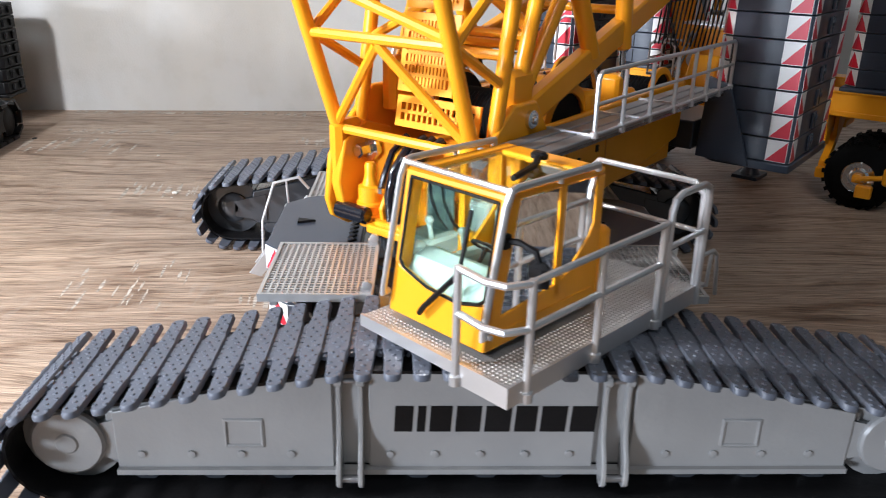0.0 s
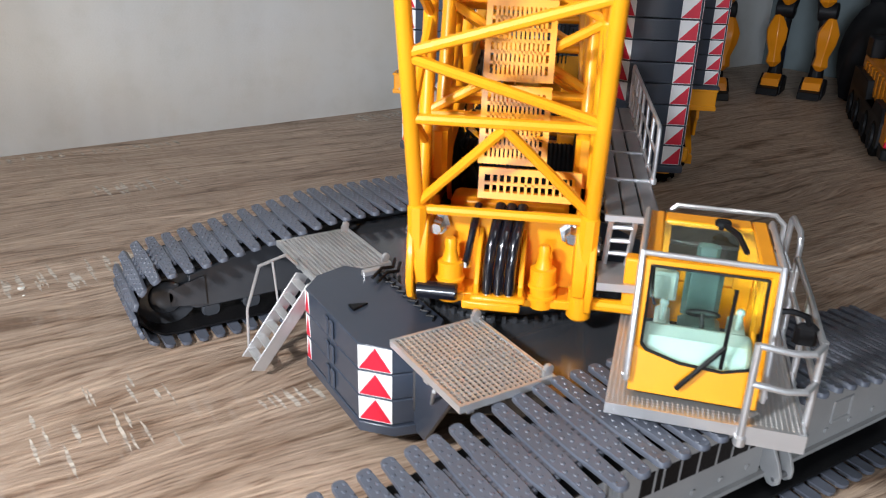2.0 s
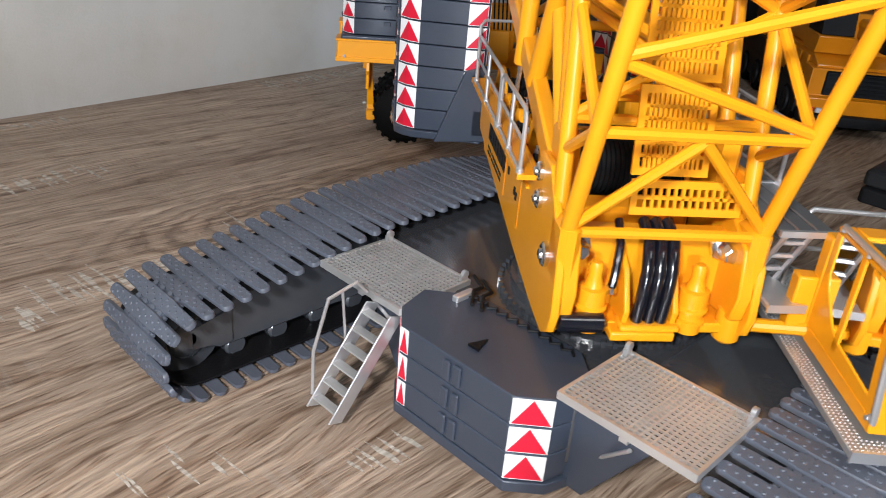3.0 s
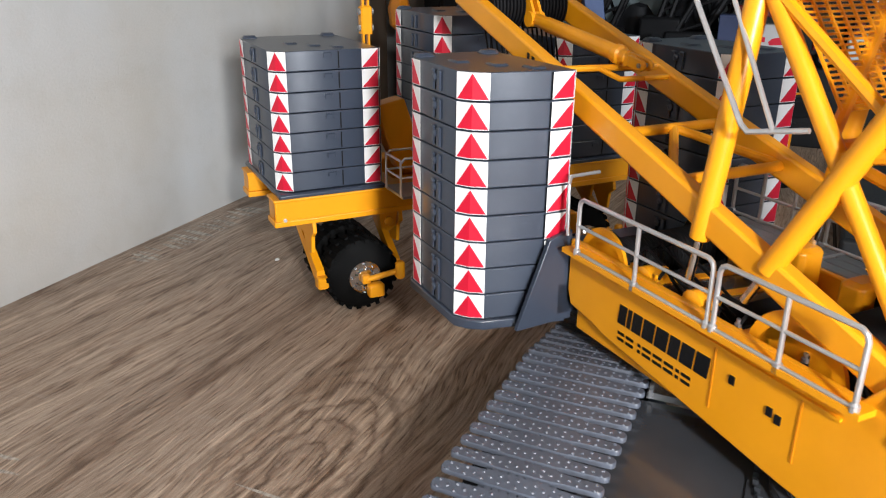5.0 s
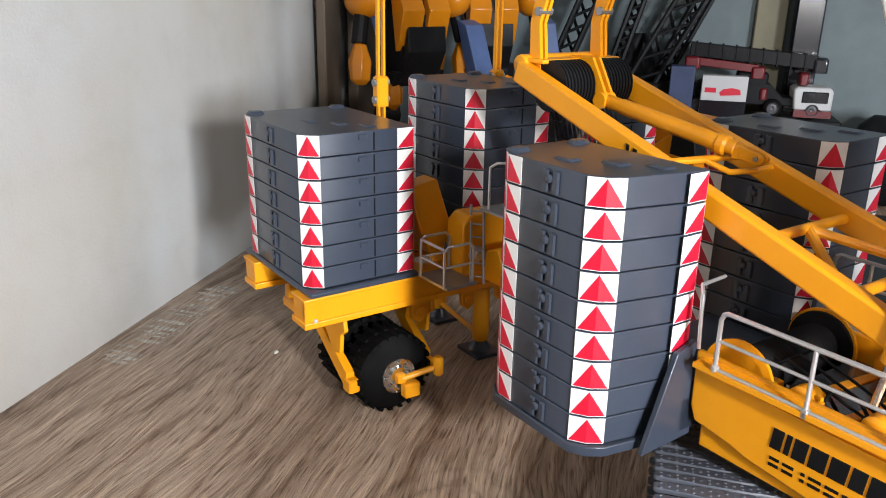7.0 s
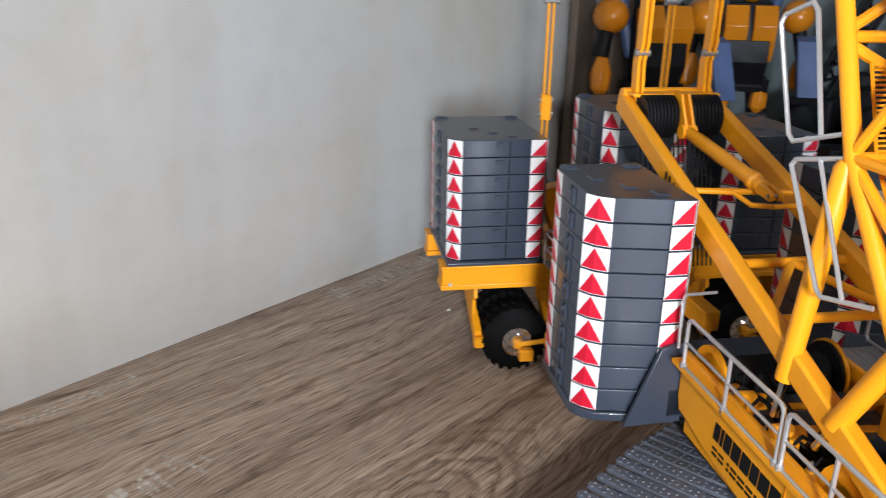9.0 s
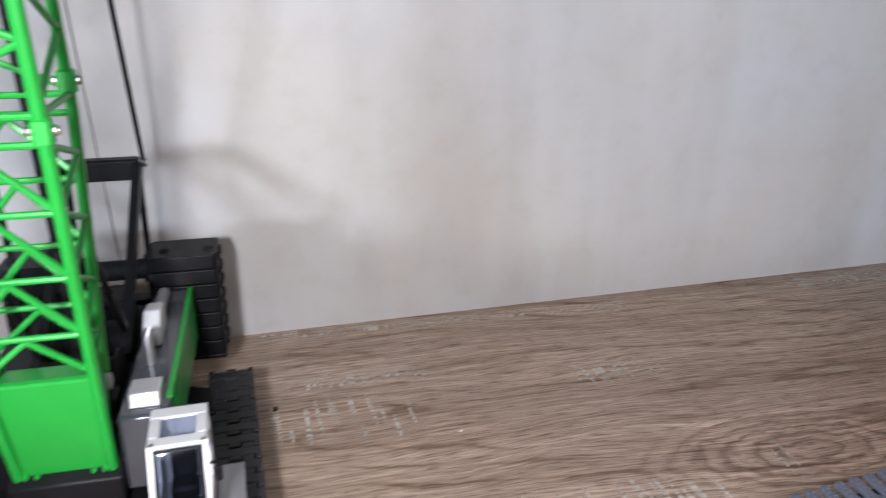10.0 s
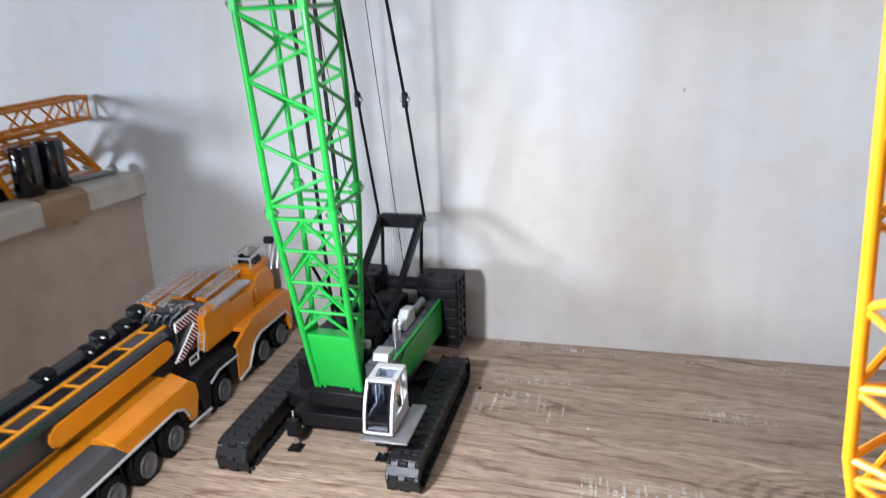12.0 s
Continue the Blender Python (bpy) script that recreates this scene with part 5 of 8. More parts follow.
def cab():
    """The driver's cab with its own platform, turned a little against the superstructure."""
    m = UP @ place_of(0, 0, 0, -7.5)
    p0, p1, pt = 2.0, 4.0, 3.7            # back, front at the floor, front at the roof
    q0, q1 = 2.36, 3.88
    z0, z1 = 2.4, 4.1
    zs = 2.9                              # lower edge of the windscreen
    def fx(z):
        return p1 + (pt - p1) * (z - z0) / (z1 - z0)
    rim = Build().box(p0, pt, q0, q0 + 0.2, z1 - 0.09, z1).box(p0, pt, q1 - 0.2, q1, z1 - 0.09, z1).box(p0, p0 + 0.34, q0 + 0.2, q1 - 0.2, z1 - 0.09, z1).box(pt - 0.16, pt, q0 + 0.2, q1 - 0.2, z1 - 0.09, z1)
    body = part("cab_roof", rim, YELLOW, crane, "yellow driver's cab with large tinted windows", m, bevel=0.03)
    qm = (q0 + q1) / 2
    # the apron's upper edge sags towards the middle
    apron = [(q0, z0), (q1, z0), (q1, zs + 0.06), (q1 - 0.1, zs), (qm + 0.3, zs - 0.09), (qm - 0.2, zs - 0.06), (q0 + 0.1, zs + 0.06), (q0, zs + 0.12)]
    n = len(apron)
    part("front_apron", Build().add([(fx(z), q, z) for q, z in apron] + [(fx(z) - 0.07, q, z) for q, z in apron],
         [tuple(range(n)), tuple(range(2 * n - 1, n - 1, -1))] + [(i, n + i, n + (i + 1) % n, (i + 1) % n) for i in range(n)]), YELLOW, body, bevel=0.02)
    side = [(p0, z0), (fx(z0) - 0.02, z0), (fx(2.72) - 0.02, 2.72), (fx(2.72) - 0.2, 2.76), (p0 + 0.8, 2.86), (p0 + 0.58, 2.95), (p0 + 0.22, 3.3), (p0 + 0.14, 3.45), (p0 + 0.14, z1 - 0.09), (p0, z1 - 0.09)]
    front_pane = [(p0 + 0.82, 2.86), (fx(2.76) - 0.2, 2.76), (pt - 0.17, z1 - 0.1), (p0 + 0.82, z1 - 0.1)]
    rear_pane = [(p0 + 0.13, 3.44), (p0 + 0.21, 3.29), (p0 + 0.57, 2.94), (p0 + 0.73, 2.87), (p0 + 0.73, z1 - 0.1), (p0 + 0.13, z1 - 0.1)]
    for q, s in ((q0, 1), (q1, -1)):
        part("side_panel", Build().prism(side, *sorted((q, q + s * 0.06)), "y"), YELLOW, body, bevel=0.015)
        part("side_crease", Build().prism([(p0 + 0.1, 2.6), (fx(2.6) - 0.15, 2.56), (fx(2.6) - 0.15, 2.59), (p0 + 0.1, 2.63)], *sorted((q, q - s * 0.012)), "y"), YELLOW, body)
        for name, outline in (("side_window", front_pane), ("side_window", rear_pane)):
            g = part(name, Build().prism(outline, *sorted((q + s * 0.02, q + s * 0.032)), "y"), GLASS, body, "greenish tinted glass pane", smooth=0)
            g.visible_shadow = False
        for pa, pb, w in ((fx(2.72) - 0.1, pt - 0.1, 0.09), (p0 + 0.775, p0 + 0.775, 0.05)):
            part("cab_pillar", Build().add([(pa - w, q, 2.72), (pa + w, q, 2.72), (pb + w, q, z1 - 0.05), (pb - w, q, z1 - 0.05), (pa - w, q + s * 0.08, 2.72), (pa + w, q + s * 0.08, 2.72), (pb + w, q + s * 0.08, z1 - 0.05), (pb - w, q + s * 0.08, z1 - 0.05)],
                 [(0, 1, 2, 3), (7, 6, 5, 4), (0, 4, 5, 1), (1, 5, 6, 2), (2, 6, 7, 3), (3, 7, 4, 0)]), YELLOW, body)
        # silver grab tubes up the front corners and along the roof
        qq = q - s * 0.03
        part("grab_tube", Build().pipe([(fx(2.6) + 0.0, qq, 2.62), (fx(2.62) + 0.09, qq, 2.62), (fx(2.68) + 0.1, qq, 2.68), (fx(4.0) + 0.06, qq, 3.98), (pt + 0.0, qq, z1 + 0.05), (pt - 0.08, qq, z1 + 0.07), (p0 + 0.22, qq, z1 + 0.06), (p0 + 0.2, qq, z1)], 0.042), SILVER, body, "silver grab tube")
        part("tube_foot", Build().lathe((fx(2.6) + 0.02, qq, 2.62), (0, -s, 0), [(0, 0.03), (0.06, 0.03)], 8), SILVER, body)
        part("tube_post", Build().tube((p0 + 0.9, qq, z1 - 0.02), (p0 + 0.9, qq, z1 + 0.06), 0.03), SILVER, body)
    part("back_wall", Build().box(p0, p0 + 0.07, q0 + 0.061, q1 - 0.061, z0, 3.1).box(p0, p0 + 0.07, q0 + 0.061, q0 + 0.3, 3.1, z1 - 0.1).box(p0, p0 + 0.07, q1 - 0.3, q1 - 0.061, 3.1, z1 - 0.1), YELLOW, body)
    part("rear_box", Build().cbox(p0 - 0.2, p0 - 0.005, q0 + 0.3, q1 + 0.05, z0, 3.35, 0.05), YELLOW, body, bevel=0.02)
    part("cab_floor", Build().box(p0 + 0.075, p1 - 0.1, q0 + 0.065, q1 - 0.065, z0, z0 + 0.07), CHARCOAL, body)
    part("grab_tube", Build().tube((pt + 0.02, q0, z1 + 0.05), (pt + 0.02, q1, z1 + 0.05), 0.036), SILVER, body, "silver grab tube")
    # glazing
    def pane(name, outline, t=0.012):
        k = len(outline)
        vs = [Vector(p) for p in outline]
        d = (vs[1] - vs[0]).cross(vs[2] - vs[0]).normalized() * t
        g = part(name, Build().add(vs + [p + d for p in vs], [tuple(range(k - 1, -1, -1)), tuple(range(k, 2 * k))] + [(i, (i + 1) % k, k + (i + 1) % k, k + i) for i in range(k)]), GLASS, body, "greenish tinted glass pane", smooth=0)
        g.visible_shadow = False
    def scr(q, z, o=0.03):
        return (fx(z) + o, q, z)
    lower = [(q0 + 0.09, zs + 0.14), (q0 + 0.16, zs + 0.06), (qm - 0.2, zs - 0.05), (qm + 0.3, zs - 0.08), (q1 - 0.16, zs + 0.0), (q1 - 0.09, zs + 0.07)]
    pane("windscreen", [scr(q, z, -0.02) for q, z in lower] + [scr(q1 - 0.09, z1 - 0.08, -0.02), scr(q0 + 0.09, z1 - 0.08, -0.02)])
    pane("roof_window", [(p0 + 0.34, q0 + 0.2, z1 - 0.04), (pt - 0.16, q0 + 0.2, z1 - 0.04), (pt - 0.16, q1 - 0.2, z1 - 0.04), (p0 + 0.34, q1 - 0.2, z1 - 0.04)])
    ring = [scr(q0 + 0.1, z1 - 0.1, 0.012)] + [scr(q, z, 0.012) for q, z in lower] + [scr(q1 - 0.1, z1 - 0.1, 0.012)]
    part("windscreen_seal", Build().pipe(ring, 0.02, 6).tube(ring[0], ring[-1], 0.02, 6), BLACK, body, "black rubber seal")
    part("windscreen_frame", Build().pipe([scr(q0 + 0.05, zs + 0.1, -0.02), scr(q0 + 0.05, z1 - 0.06, -0.02), scr(q1 - 0.05, z1 - 0.06, -0.02), scr(q1 - 0.05, zs + 0.04, -0.02)], 0.05, 6), YELLOW, body, "yellow windscreen frame")
    part("wiper", Build().pipe([scr(2.93, 2.56, 0.07), scr(3.0, 2.66, 0.09), scr(3.42, 3.16, 0.06)], 0.034, 6).pipe([scr(3.4, zs - 0.02, 0.05), scr(3.44, 3.85, 0.04)], 0.026, 6), BLACK, body, "black wiper arm and blade")
    part("roof_wiper", Build().pipe([(p0 + 0.5, q1 - 0.62, z1 + 0.0), (p0 + 0.5, q1 - 0.6, z1 + 0.09), (p0 + 0.8, q1 - 0.42, z1 + 0.06), (pt - 0.45, q1 - 0.34, z1 + 0.02)], 0.038, 6).cbox(p0 + 0.42, p0 + 0.56, q1 - 0.7, q1 - 0.5, z1 + 0.06, z1 + 0.14, 0.03), BLACK, body, "black roof wiper")
    part("mirror", Build().pipe([(3.72, q1 + 0.0, 3.62), (3.74, q1 + 0.2, 3.66), (3.7, q1 + 0.38, 3.6), (3.68, q1 + 0.42, 3.48)], 0.035, 6).cbox(3.6, 3.74, q1 + 0.28, q1 + 0.54, 3.24, 3.5, 0.05).cbox(3.68, 3.8, q1 - 0.02, q1 + 0.06, 3.55, 3.7, 0.02), BLACK, body, "black mirror on an arm")
    # interior
    part("seat", Build().cbox(2.4, 2.95, 2.9, 3.45, 2.6, 2.85, 0.08).cbox(2.34, 2.5, 2.92, 3.42, 2.8, 3.55, 0.07), SEATDARK, body, "dark green seat", bevel=0.03)
    part("headrest", Build().cbox(2.34, 2.46, 3.02, 3.32, 3.56, 3.85, 0.05), SEATDARK, body)
    part("console", Build().prism([(3.3, 2.5), (3.88, 2.5), (3.84, 2.86), (3.7, 3.06), (3.5, 3.12), (3.3, 3.05)], 2.46, 3.76, "y"), SEAT, body, "pale dashboard", bevel=0.07)
    part("steering_wheel", Build().pipe([(3.2 + 0.12 * math.sin(a * math.pi / 6), 3.16 + 0.2 * math.cos(a * math.pi / 6), 3.2 + 0.1 * math.sin(a * math.pi / 6)) for a in range(13)], 0.02, 6).tube((3.2, 3.16, 3.2), (3.4, 3.16, 2.95), 0.03), CHARCOAL, body, "dark steering wheel")
    for q in (2.68, 3.62):
        part("joystick", Build().cbox(2.6, 3.2, q - 0.1, q + 0.1, 2.5, 2.98, 0.04).tube((3.05, q, 2.95), (3.1, q, 3.2), 0.035).ball((3.1, q, 3.24), 0.06, 8), SEAT, body)
    part("wall_box", Build().cbox(2.08, 2.3, 2.45, 2.85, 2.9, 3.3, 0.04), SEAT, body)
    part("cable", Build().pipe([(3.3, q0 + 0.12, 3.98), (3.25, q0 + 0.14, 3.6), (3.1, q0 + 0.16, 3.3), (2.9, q0 + 0.2, 3.1)], 0.018, 6), CHARCOAL, body, "thin dark cable")
    # platform round the cab
    f0, o1, i0 = 4.2, 4.4, 2.12           # front, outer and inner edge
    plat = part("cab_platform", Build().box(0.4, f0, i0, o1, 2.2, 2.3), GRATE, crane, "silver tread-plate cab platform with railings", m, bevel=0.01)
    tread = Build()
    for i in range(64):
        for j in range(38):
            x, y = 0.45 + i * 0.06, i0 + 0.03 + j * 0.06
            if p0 - 0.2 < x < p1 - 0.02 and q0 < y < q1 + 0.02 or x > f0 - 0.03 or y > o1 - 0.03:
                continue
            c = 0.021
            tread.add([(x - c, y, 2.3), (x, y - c, 2.3), (x + c, y, 2.3), (x, y + c, 2.3), (x, y, 2.318)], [(0, 1, 4), (1, 2, 4), (2, 3, 4), (3, 0, 4)])
    tagged(part("tread_studs", tread, GRATE, plat, smooth=0), "fine raised tread studs", kind="stuff")
    part("platform_edge", Build().box(0.4, f0 + 0.04, o1, o1 + 0.04, 2.08, 2.33).box(f0, f0 + 0.04, 3.65, o1, 2.08, 2.33).box(f0, f0 + 0.04, i0, 3.65, 2.17, 2.32), SILVER, plat)
    zt, zm = 3.42, 2.92
    for zz in (zt, zm):
        part("rail", Build().pipe([(f0 + 0.05, 3.72, zz), (f0 + 0.06, 4.1, zz - 0.03), (f0 + 0.0, 4.32, zz - 0.03), (f0 - 0.2, o1 + 0.04, zz - 0.02), (2.75, o1 + 0.05, zz), (1.45, o1 + 0.05, zz)], 0.042), SILVER, plat, "silver railing tube")
    for x, y in ((f0 + 0.05, 3.72), (3.95, o1 + 0.05), (2.75, o1 + 0.05), (1.5, o1 + 0.05)):
        part("rail_post", Build().tube((x, y, 2.06), (x, y, zt + 0.02), 0.045), SILVER, plat)
        part("post_foot", Build().lathe((x, y, 2.06), (0, 0, 1), [(0, 0.05), (0.01, 0.07), (0.12, 0.07), (0.14, 0.045)], 10), SILVER, plat)
    part("tall_guard", Build().pipe([(1.38, o1 + 0.05, 2.06), (1.38, o1 + 0.05, 3.55), (1.33, o1 + 0.05, 3.68), (1.2, o1 + 0.05, 3.74), (0.62, o1 + 0.03, 3.74), (0.5, o1 + 0.03, 3.68), (0.45, o1 + 0.03, 3.55), (0.45, o1 + 0.03, 2.06)], 0.045).tube((1.38, o1 + 0.05, 3.1), (0.45, o1 + 0.03, 3.1), 0.038), SILVER, plat, "tall silver guard loop")
    part("back_guard", Build().pipe([(0.45, 2.6, 2.3), (0.45, 2.62, 3.55), (0.45, 2.75, 3.68), (0.42, 4.2, 3.68), (0.42, 4.34, 3.55), (0.42, 4.36, 2.3)], 0.04).tube((0.45, 2.6, 3.05), (0.42, 4.36, 3.05), 0.035), SILVER, plat, "silver back railing")
    part("rear_step", Build().box(-0.3, 0.4, 3.3, 4.2, 2.0, 2.06), GRATE, plat)
    part("step_guard", Build().pipe([(0.2, 4.22, 2.02), (0.15, 4.22, 2.5), (0.05, 4.22, 2.56), (-0.35, 4.22, 2.54), (-0.48, 4.22, 2.45), (-0.6, 4.22, 1.8)], 0.03).tube((-0.28, 4.22, 2.02), (-0.3, 4.22, 2.54), 0.025), SILVER, plat, "low bent step rail")
    part("cab_back_frame", Build().box(1.75, 2.0, 2.35, 2.55, 2.4, 3.9).box(1.7, 1.95, 2.1, 2.4, 2.45, 3.3), YELLOW, crane, "", m, bevel=0.03)


cab()


# ---- the ballast wagon behind the crane, in the superstructure's axes ----
wagon = thing("ballast_wagon", UP, "yellow ballast wagon with stacked grey slabs", "model wagon")


def ballast_wagon():
    for v0, v1, z0, n, h, u0 in ((-4.55, -2.02, 3.15, 7, 0.457, -12.42), (-0.45, 1.8, 3.8, 7, 0.457, -12.5), (3.0, 5.5, 3.15, 7, 0.457, -12.4)):
        ballast_stack(wagon, u0, u0 - (3.0 if z0 > 3.5 else 3.4), v0, v1, z0, h, n, None, 0.32, 0.05)
        part("ballast_tray", Build().cbox(u0 - 3.45, u0 + 0.12, v0 - 0.05, v1 + 0.05, 3.02, 3.13, 0.04), SLAB, wagon, "", None, bevel=0.01)
        if z0 > 3.2:
            part("stack_pedestal", Build().cbox(u0 - 2.5, u0 - 0.15, v0 + 0.15, v1 - 0.15, 3.12, z0 - 0.01, 0.05), YELLOW, wagon)
    # cross beams of the frame
    for u, w in ((-12.6, 0.3), (-15.3, 0.3)):
        part("cross_beam", Build().box(u - w, u + w - 0.05, -4.72, 5.5, 2.5, 3.0).box(u - w - 0.06, u + w + 0.02, -4.75, 5.52, 2.95, 3.02).box(u - w - 0.06, u + w + 0.02, -4.75, 5.52, 2.36, 2.5), YELLOW, wagon, "yellow cross beam of the wagon frame", bevel=0.02)
    part("front_plate", Build().cbox(-12.5, -12.32, -4.72, 5.5, 2.36, 3.0, 0.03), YELLOW, wagon, "", bevel=0.015)
    for v, u1 in ((-1.6, -12.7), (1.1, -8.9)):
        part("long_beam", Build().box(-16.4, u1, v - 0.2, v + 0.2, 2.45, 2.95), YELLOW, wagon, "yellow guide beam", bevel=0.03)
    for v, w in ((-1.9, 0.24), (-0.55, 0.2), (0.5, 0.24), (2.4, 0.2)):
        part("beam_bracket", Build().prism([(v - w, 2.36), (v + w, 2.36), (v + w * 0.8, 1.98), (v, 1.86), (v - w * 0.8, 1.98)], -12.5, -12.36, "x").lathe((-12.36, v, 2.14), (1, 0, 0), [(0, 0.12), (0.06, 0.12), (0.08, 0.06)], 12), YELLOW, wagon, "yellow bracket under the beam", bevel=0.015)
    part("beam_pin", Build().lathe((-12.32, -4.5, 2.52), (1, 0, 0), [(0, 0.045), (0.04, 0.045), (0.06, 0.02)], 10), CREAM, wagon, "small pale plug")
    # housings and jack columns in the middle
    for u, v, z, s in ((-11.2, 1.1, 3.5, 0.5), (-11.3, -0.3, 3.2, 0.4)):
        part("housing", Build().prism([(u - s, 2.9), (u + s, 2.9), (u + s * 1.1, z), (u + s * 0.4, z + 0.55), (u - s * 0.7, z + 0.4)], v - 0.4, v + 0.4, "y"), YELLOW, wagon, "yellow housing", bevel=0.05)
    for u, v in ((-13.5, 0.72), (-15.9, 1.04)):
        j = part("jack_column", Build().lathe((u, v, 0.3), (0, 0, 1), [(0, 0.12), (0.05, 0.2), (0.15, 0.22), (1.5, 0.22), (1.55, 0.3), (1.75, 0.3), (1.8, 0.2), (2.6, 0.2)], 18), YELLOW, wagon, "yellow jack column")
        part("jack_foot", Build().prism([(u - 0.45, v - 0.4), (u + 0.45, v - 0.4), (u + 0.5, v + 0.35), (u - 0.4, v + 0.4)], 0.0, 0.1, "z").lathe((u, v, 0.08), (0, 0, 1), [(0, 0.32), (0.15, 0.22), (0.25, 0.14)], 16), SLAB, j, "grey jack foot plate")
    part("tie_bar", Build().tube((-13.5, 0.72, 0.45), (-15.9, 1.04, 0.5), 0.07), YELLOW, wagon)
    box = part("pump_housing", Build().prism([(-1.2, 3.02), (0.35, 3.02), (0.4, 3.9), (0.2, 4.35), (-1.0, 4.4), (-1.2, 4.2)], -12.38, -11.75, "x"), YELLOW, wagon, "yellow pump housing with bolted flange", bevel=0.05)
    part("flange", Build().lathe((-11.75, -0.85, 3.5), (1, 0, 0), [(0, 0.2), (0.06, 0.2), (0.08, 0.12), (0.16, 0.1)], 12), SILVER, box)
    part("side_rib", Build().box(-11.75, -11.68, 0.1, 0.18, 3.05, 4.2), YELLOW, box)
    part("inclined_bracket", Build().prism([(-2.1, 4.95), (-1.35, 5.1), (-1.0, 4.1), (-1.15, 3.3), (-1.5, 3.35), (-1.75, 3.9)], -13.1, -12.55, "x"), YELLOW, wagon, "inclined yellow bracket", bevel=0.05)
    # wheels roll across, axles along the crane's length
    for v in (-2.69, 3.9):
        for u in (-12.05, -13.25):
            prof = [(0, 0.42), (0.02, 0.62), (0.06, 0.78), (0.16, 0.88), (0.84, 0.88), (0.94, 0.78), (0.98, 0.62), (1.0, 0.42)]
            w = part("wheel_tyre", Build().lathe((u, v, 0.89), (-1, 0, 0), prof, 36), RUBBER, wagon, "black ribbed rubber tyre")
            lug = Build()
            for k in range(22):
                a = 2 * math.pi * k / 22
                for half in (0, 1):
                    a2 = a + (0.14 if half else 0)
                    x0, x1 = (u - 0.08, u - 0.52) if half == 0 else (u - 0.48, u - 0.92)
                    p = Vector((0, math.cos(a2), math.sin(a2)))
                    t = Vector((0, -math.sin(a2), math.cos(a2))) * 0.055
                    c0, c1 = Vector((x0, v, 0.89)), Vector((x1, v, 0.89))
                    vs = []
                    for c, sh in ((c0, 0.0), (c1, 0.09)):
                        for r in (0.85, 0.93):
                            for s in (-1, 1):
                                vs.append(c + p * r + t * (s + sh * 10))
                    lug.add(vs, [(0, 1, 3, 2), (4, 6, 7, 5), (0, 4, 5, 1), (2, 3, 7, 6), (0, 2, 6, 4), (1, 5, 7, 3)])
            lug.v = [(x, y, max(z, 0.0)) for x, y, z in lug.v]
            tagged(part("tyre_tread", lug, RUBBER, w, smooth=0), "black tread lugs", kind="stuff")
            part("rim", Build().lathe((u + 0.07, v, 0.89), (-1, 0, 0), [(0, 0.1), (0.0, 0.2), (0.05, 0.26), (0.05, 0.38), (0.0, 0.41), (0.06, 0.43), (0.3, 0.42)], 28), CHROME, w, "bright turned wheel rim")
            for k in range(8):
                a = 2 * math.pi * k / 8
                part("wheel_nut", Build().lathe((u + 0.03, v + 0.31 * math.cos(a), 0.89 + 0.31 * math.sin(a)), (1, 0, 0), [(0, 0.03), (0.05, 0.03)], 6), CHROME, w)
        part("wheel_bracket", Build().cbox(-11.98, -11.72, v + 0.02, v + 0.42, 0.42, 0.75, 0.04).cbox(-12.0, -11.8, v - 0.12, v + 0.1, 0.78, 1.0, 0.04).tube((-11.85, v, 0.88), (-11.55, v + 0.8, 1.12), 0.07), YELLOW, wagon, "yellow wheel bracket", bevel=0.015)
        part("bracket_knuckle", Build().lathe((-11.55, v + 0.75, 0.9), (0, 0, 1), [(0, 0.08), (0.05, 0.12), (0.4, 0.12), (0.45, 0.08)], 12), YELLOW, wagon)
        for sv in (-1, 1):
            part("axle_link", Build().add([(-14.4, v + sv * 1.0, 2.0), (-14.4, v + sv * 1.12, 2.0), (-14.4, v + sv * 1.12, 2.36), (-14.4, v + sv * 1.0, 2.36), (-12.4, v + sv * 0.9, 0.66), (-12.4, v + sv * 1.1, 0.66), (-12.4, v + sv * 1.1, 1.08), (-12.4, v + sv * 0.9, 1.08)],
                 [(3, 2, 1, 0), (4, 5, 6, 7), (0, 1, 5, 4), (1, 2, 6, 5), (2, 3, 7, 6), (3, 0, 4, 7)]), YELLOW, wagon, "thin yellow axle link")
            part("bracket_plate", Build().prism([(-14.6, 2.36), (-12.35, 2.36), (-12.3, 2.1), (-12.5, 1.95), (-12.55, 1.5), (-12.9, 1.45), (-13.2, 1.85), (-13.9, 1.95), (-14.3, 1.75), (-14.6, 1.8)], *sorted((v + sv * 1.06, v + sv * 1.16)), "y"), YELLOW, wagon, "stepped yellow bracket plate", bevel=0.02)
            part("bracket_foot", Build().cbox(-15.35, -14.2, v + sv * 1.1 - 0.16, v + sv * 1.1 + 0.16, 1.72, 1.95, 0.04).cbox(-15.3, -15.05, v + sv * 1.1 - 0.12, v + sv * 1.1 + 0.12, 1.95, 2.36, 0.03), YELLOW, wagon, bevel=0.015)
            part("link_knuckle", Build().cbox(-12.55, -12.2, v + sv * 0.98 - 0.14, v + sv * 0.98 + 0.14, 0.66, 0.95, 0.04), YELLOW, wagon)
            part("link_hanger", Build().prism([(-13.6, 1.7), (-13.3, 1.5), (-13.1, 2.4), (-13.8, 2.4)], *sorted((v + sv * 0.95, v + sv * 1.05)), "y"), YELLOW, wagon, bevel=0.015)
        part("axle", Build().tube((-14.5, v, 0.89), (-12.0, v, 0.89), 0.16), DARKGREY, wagon)
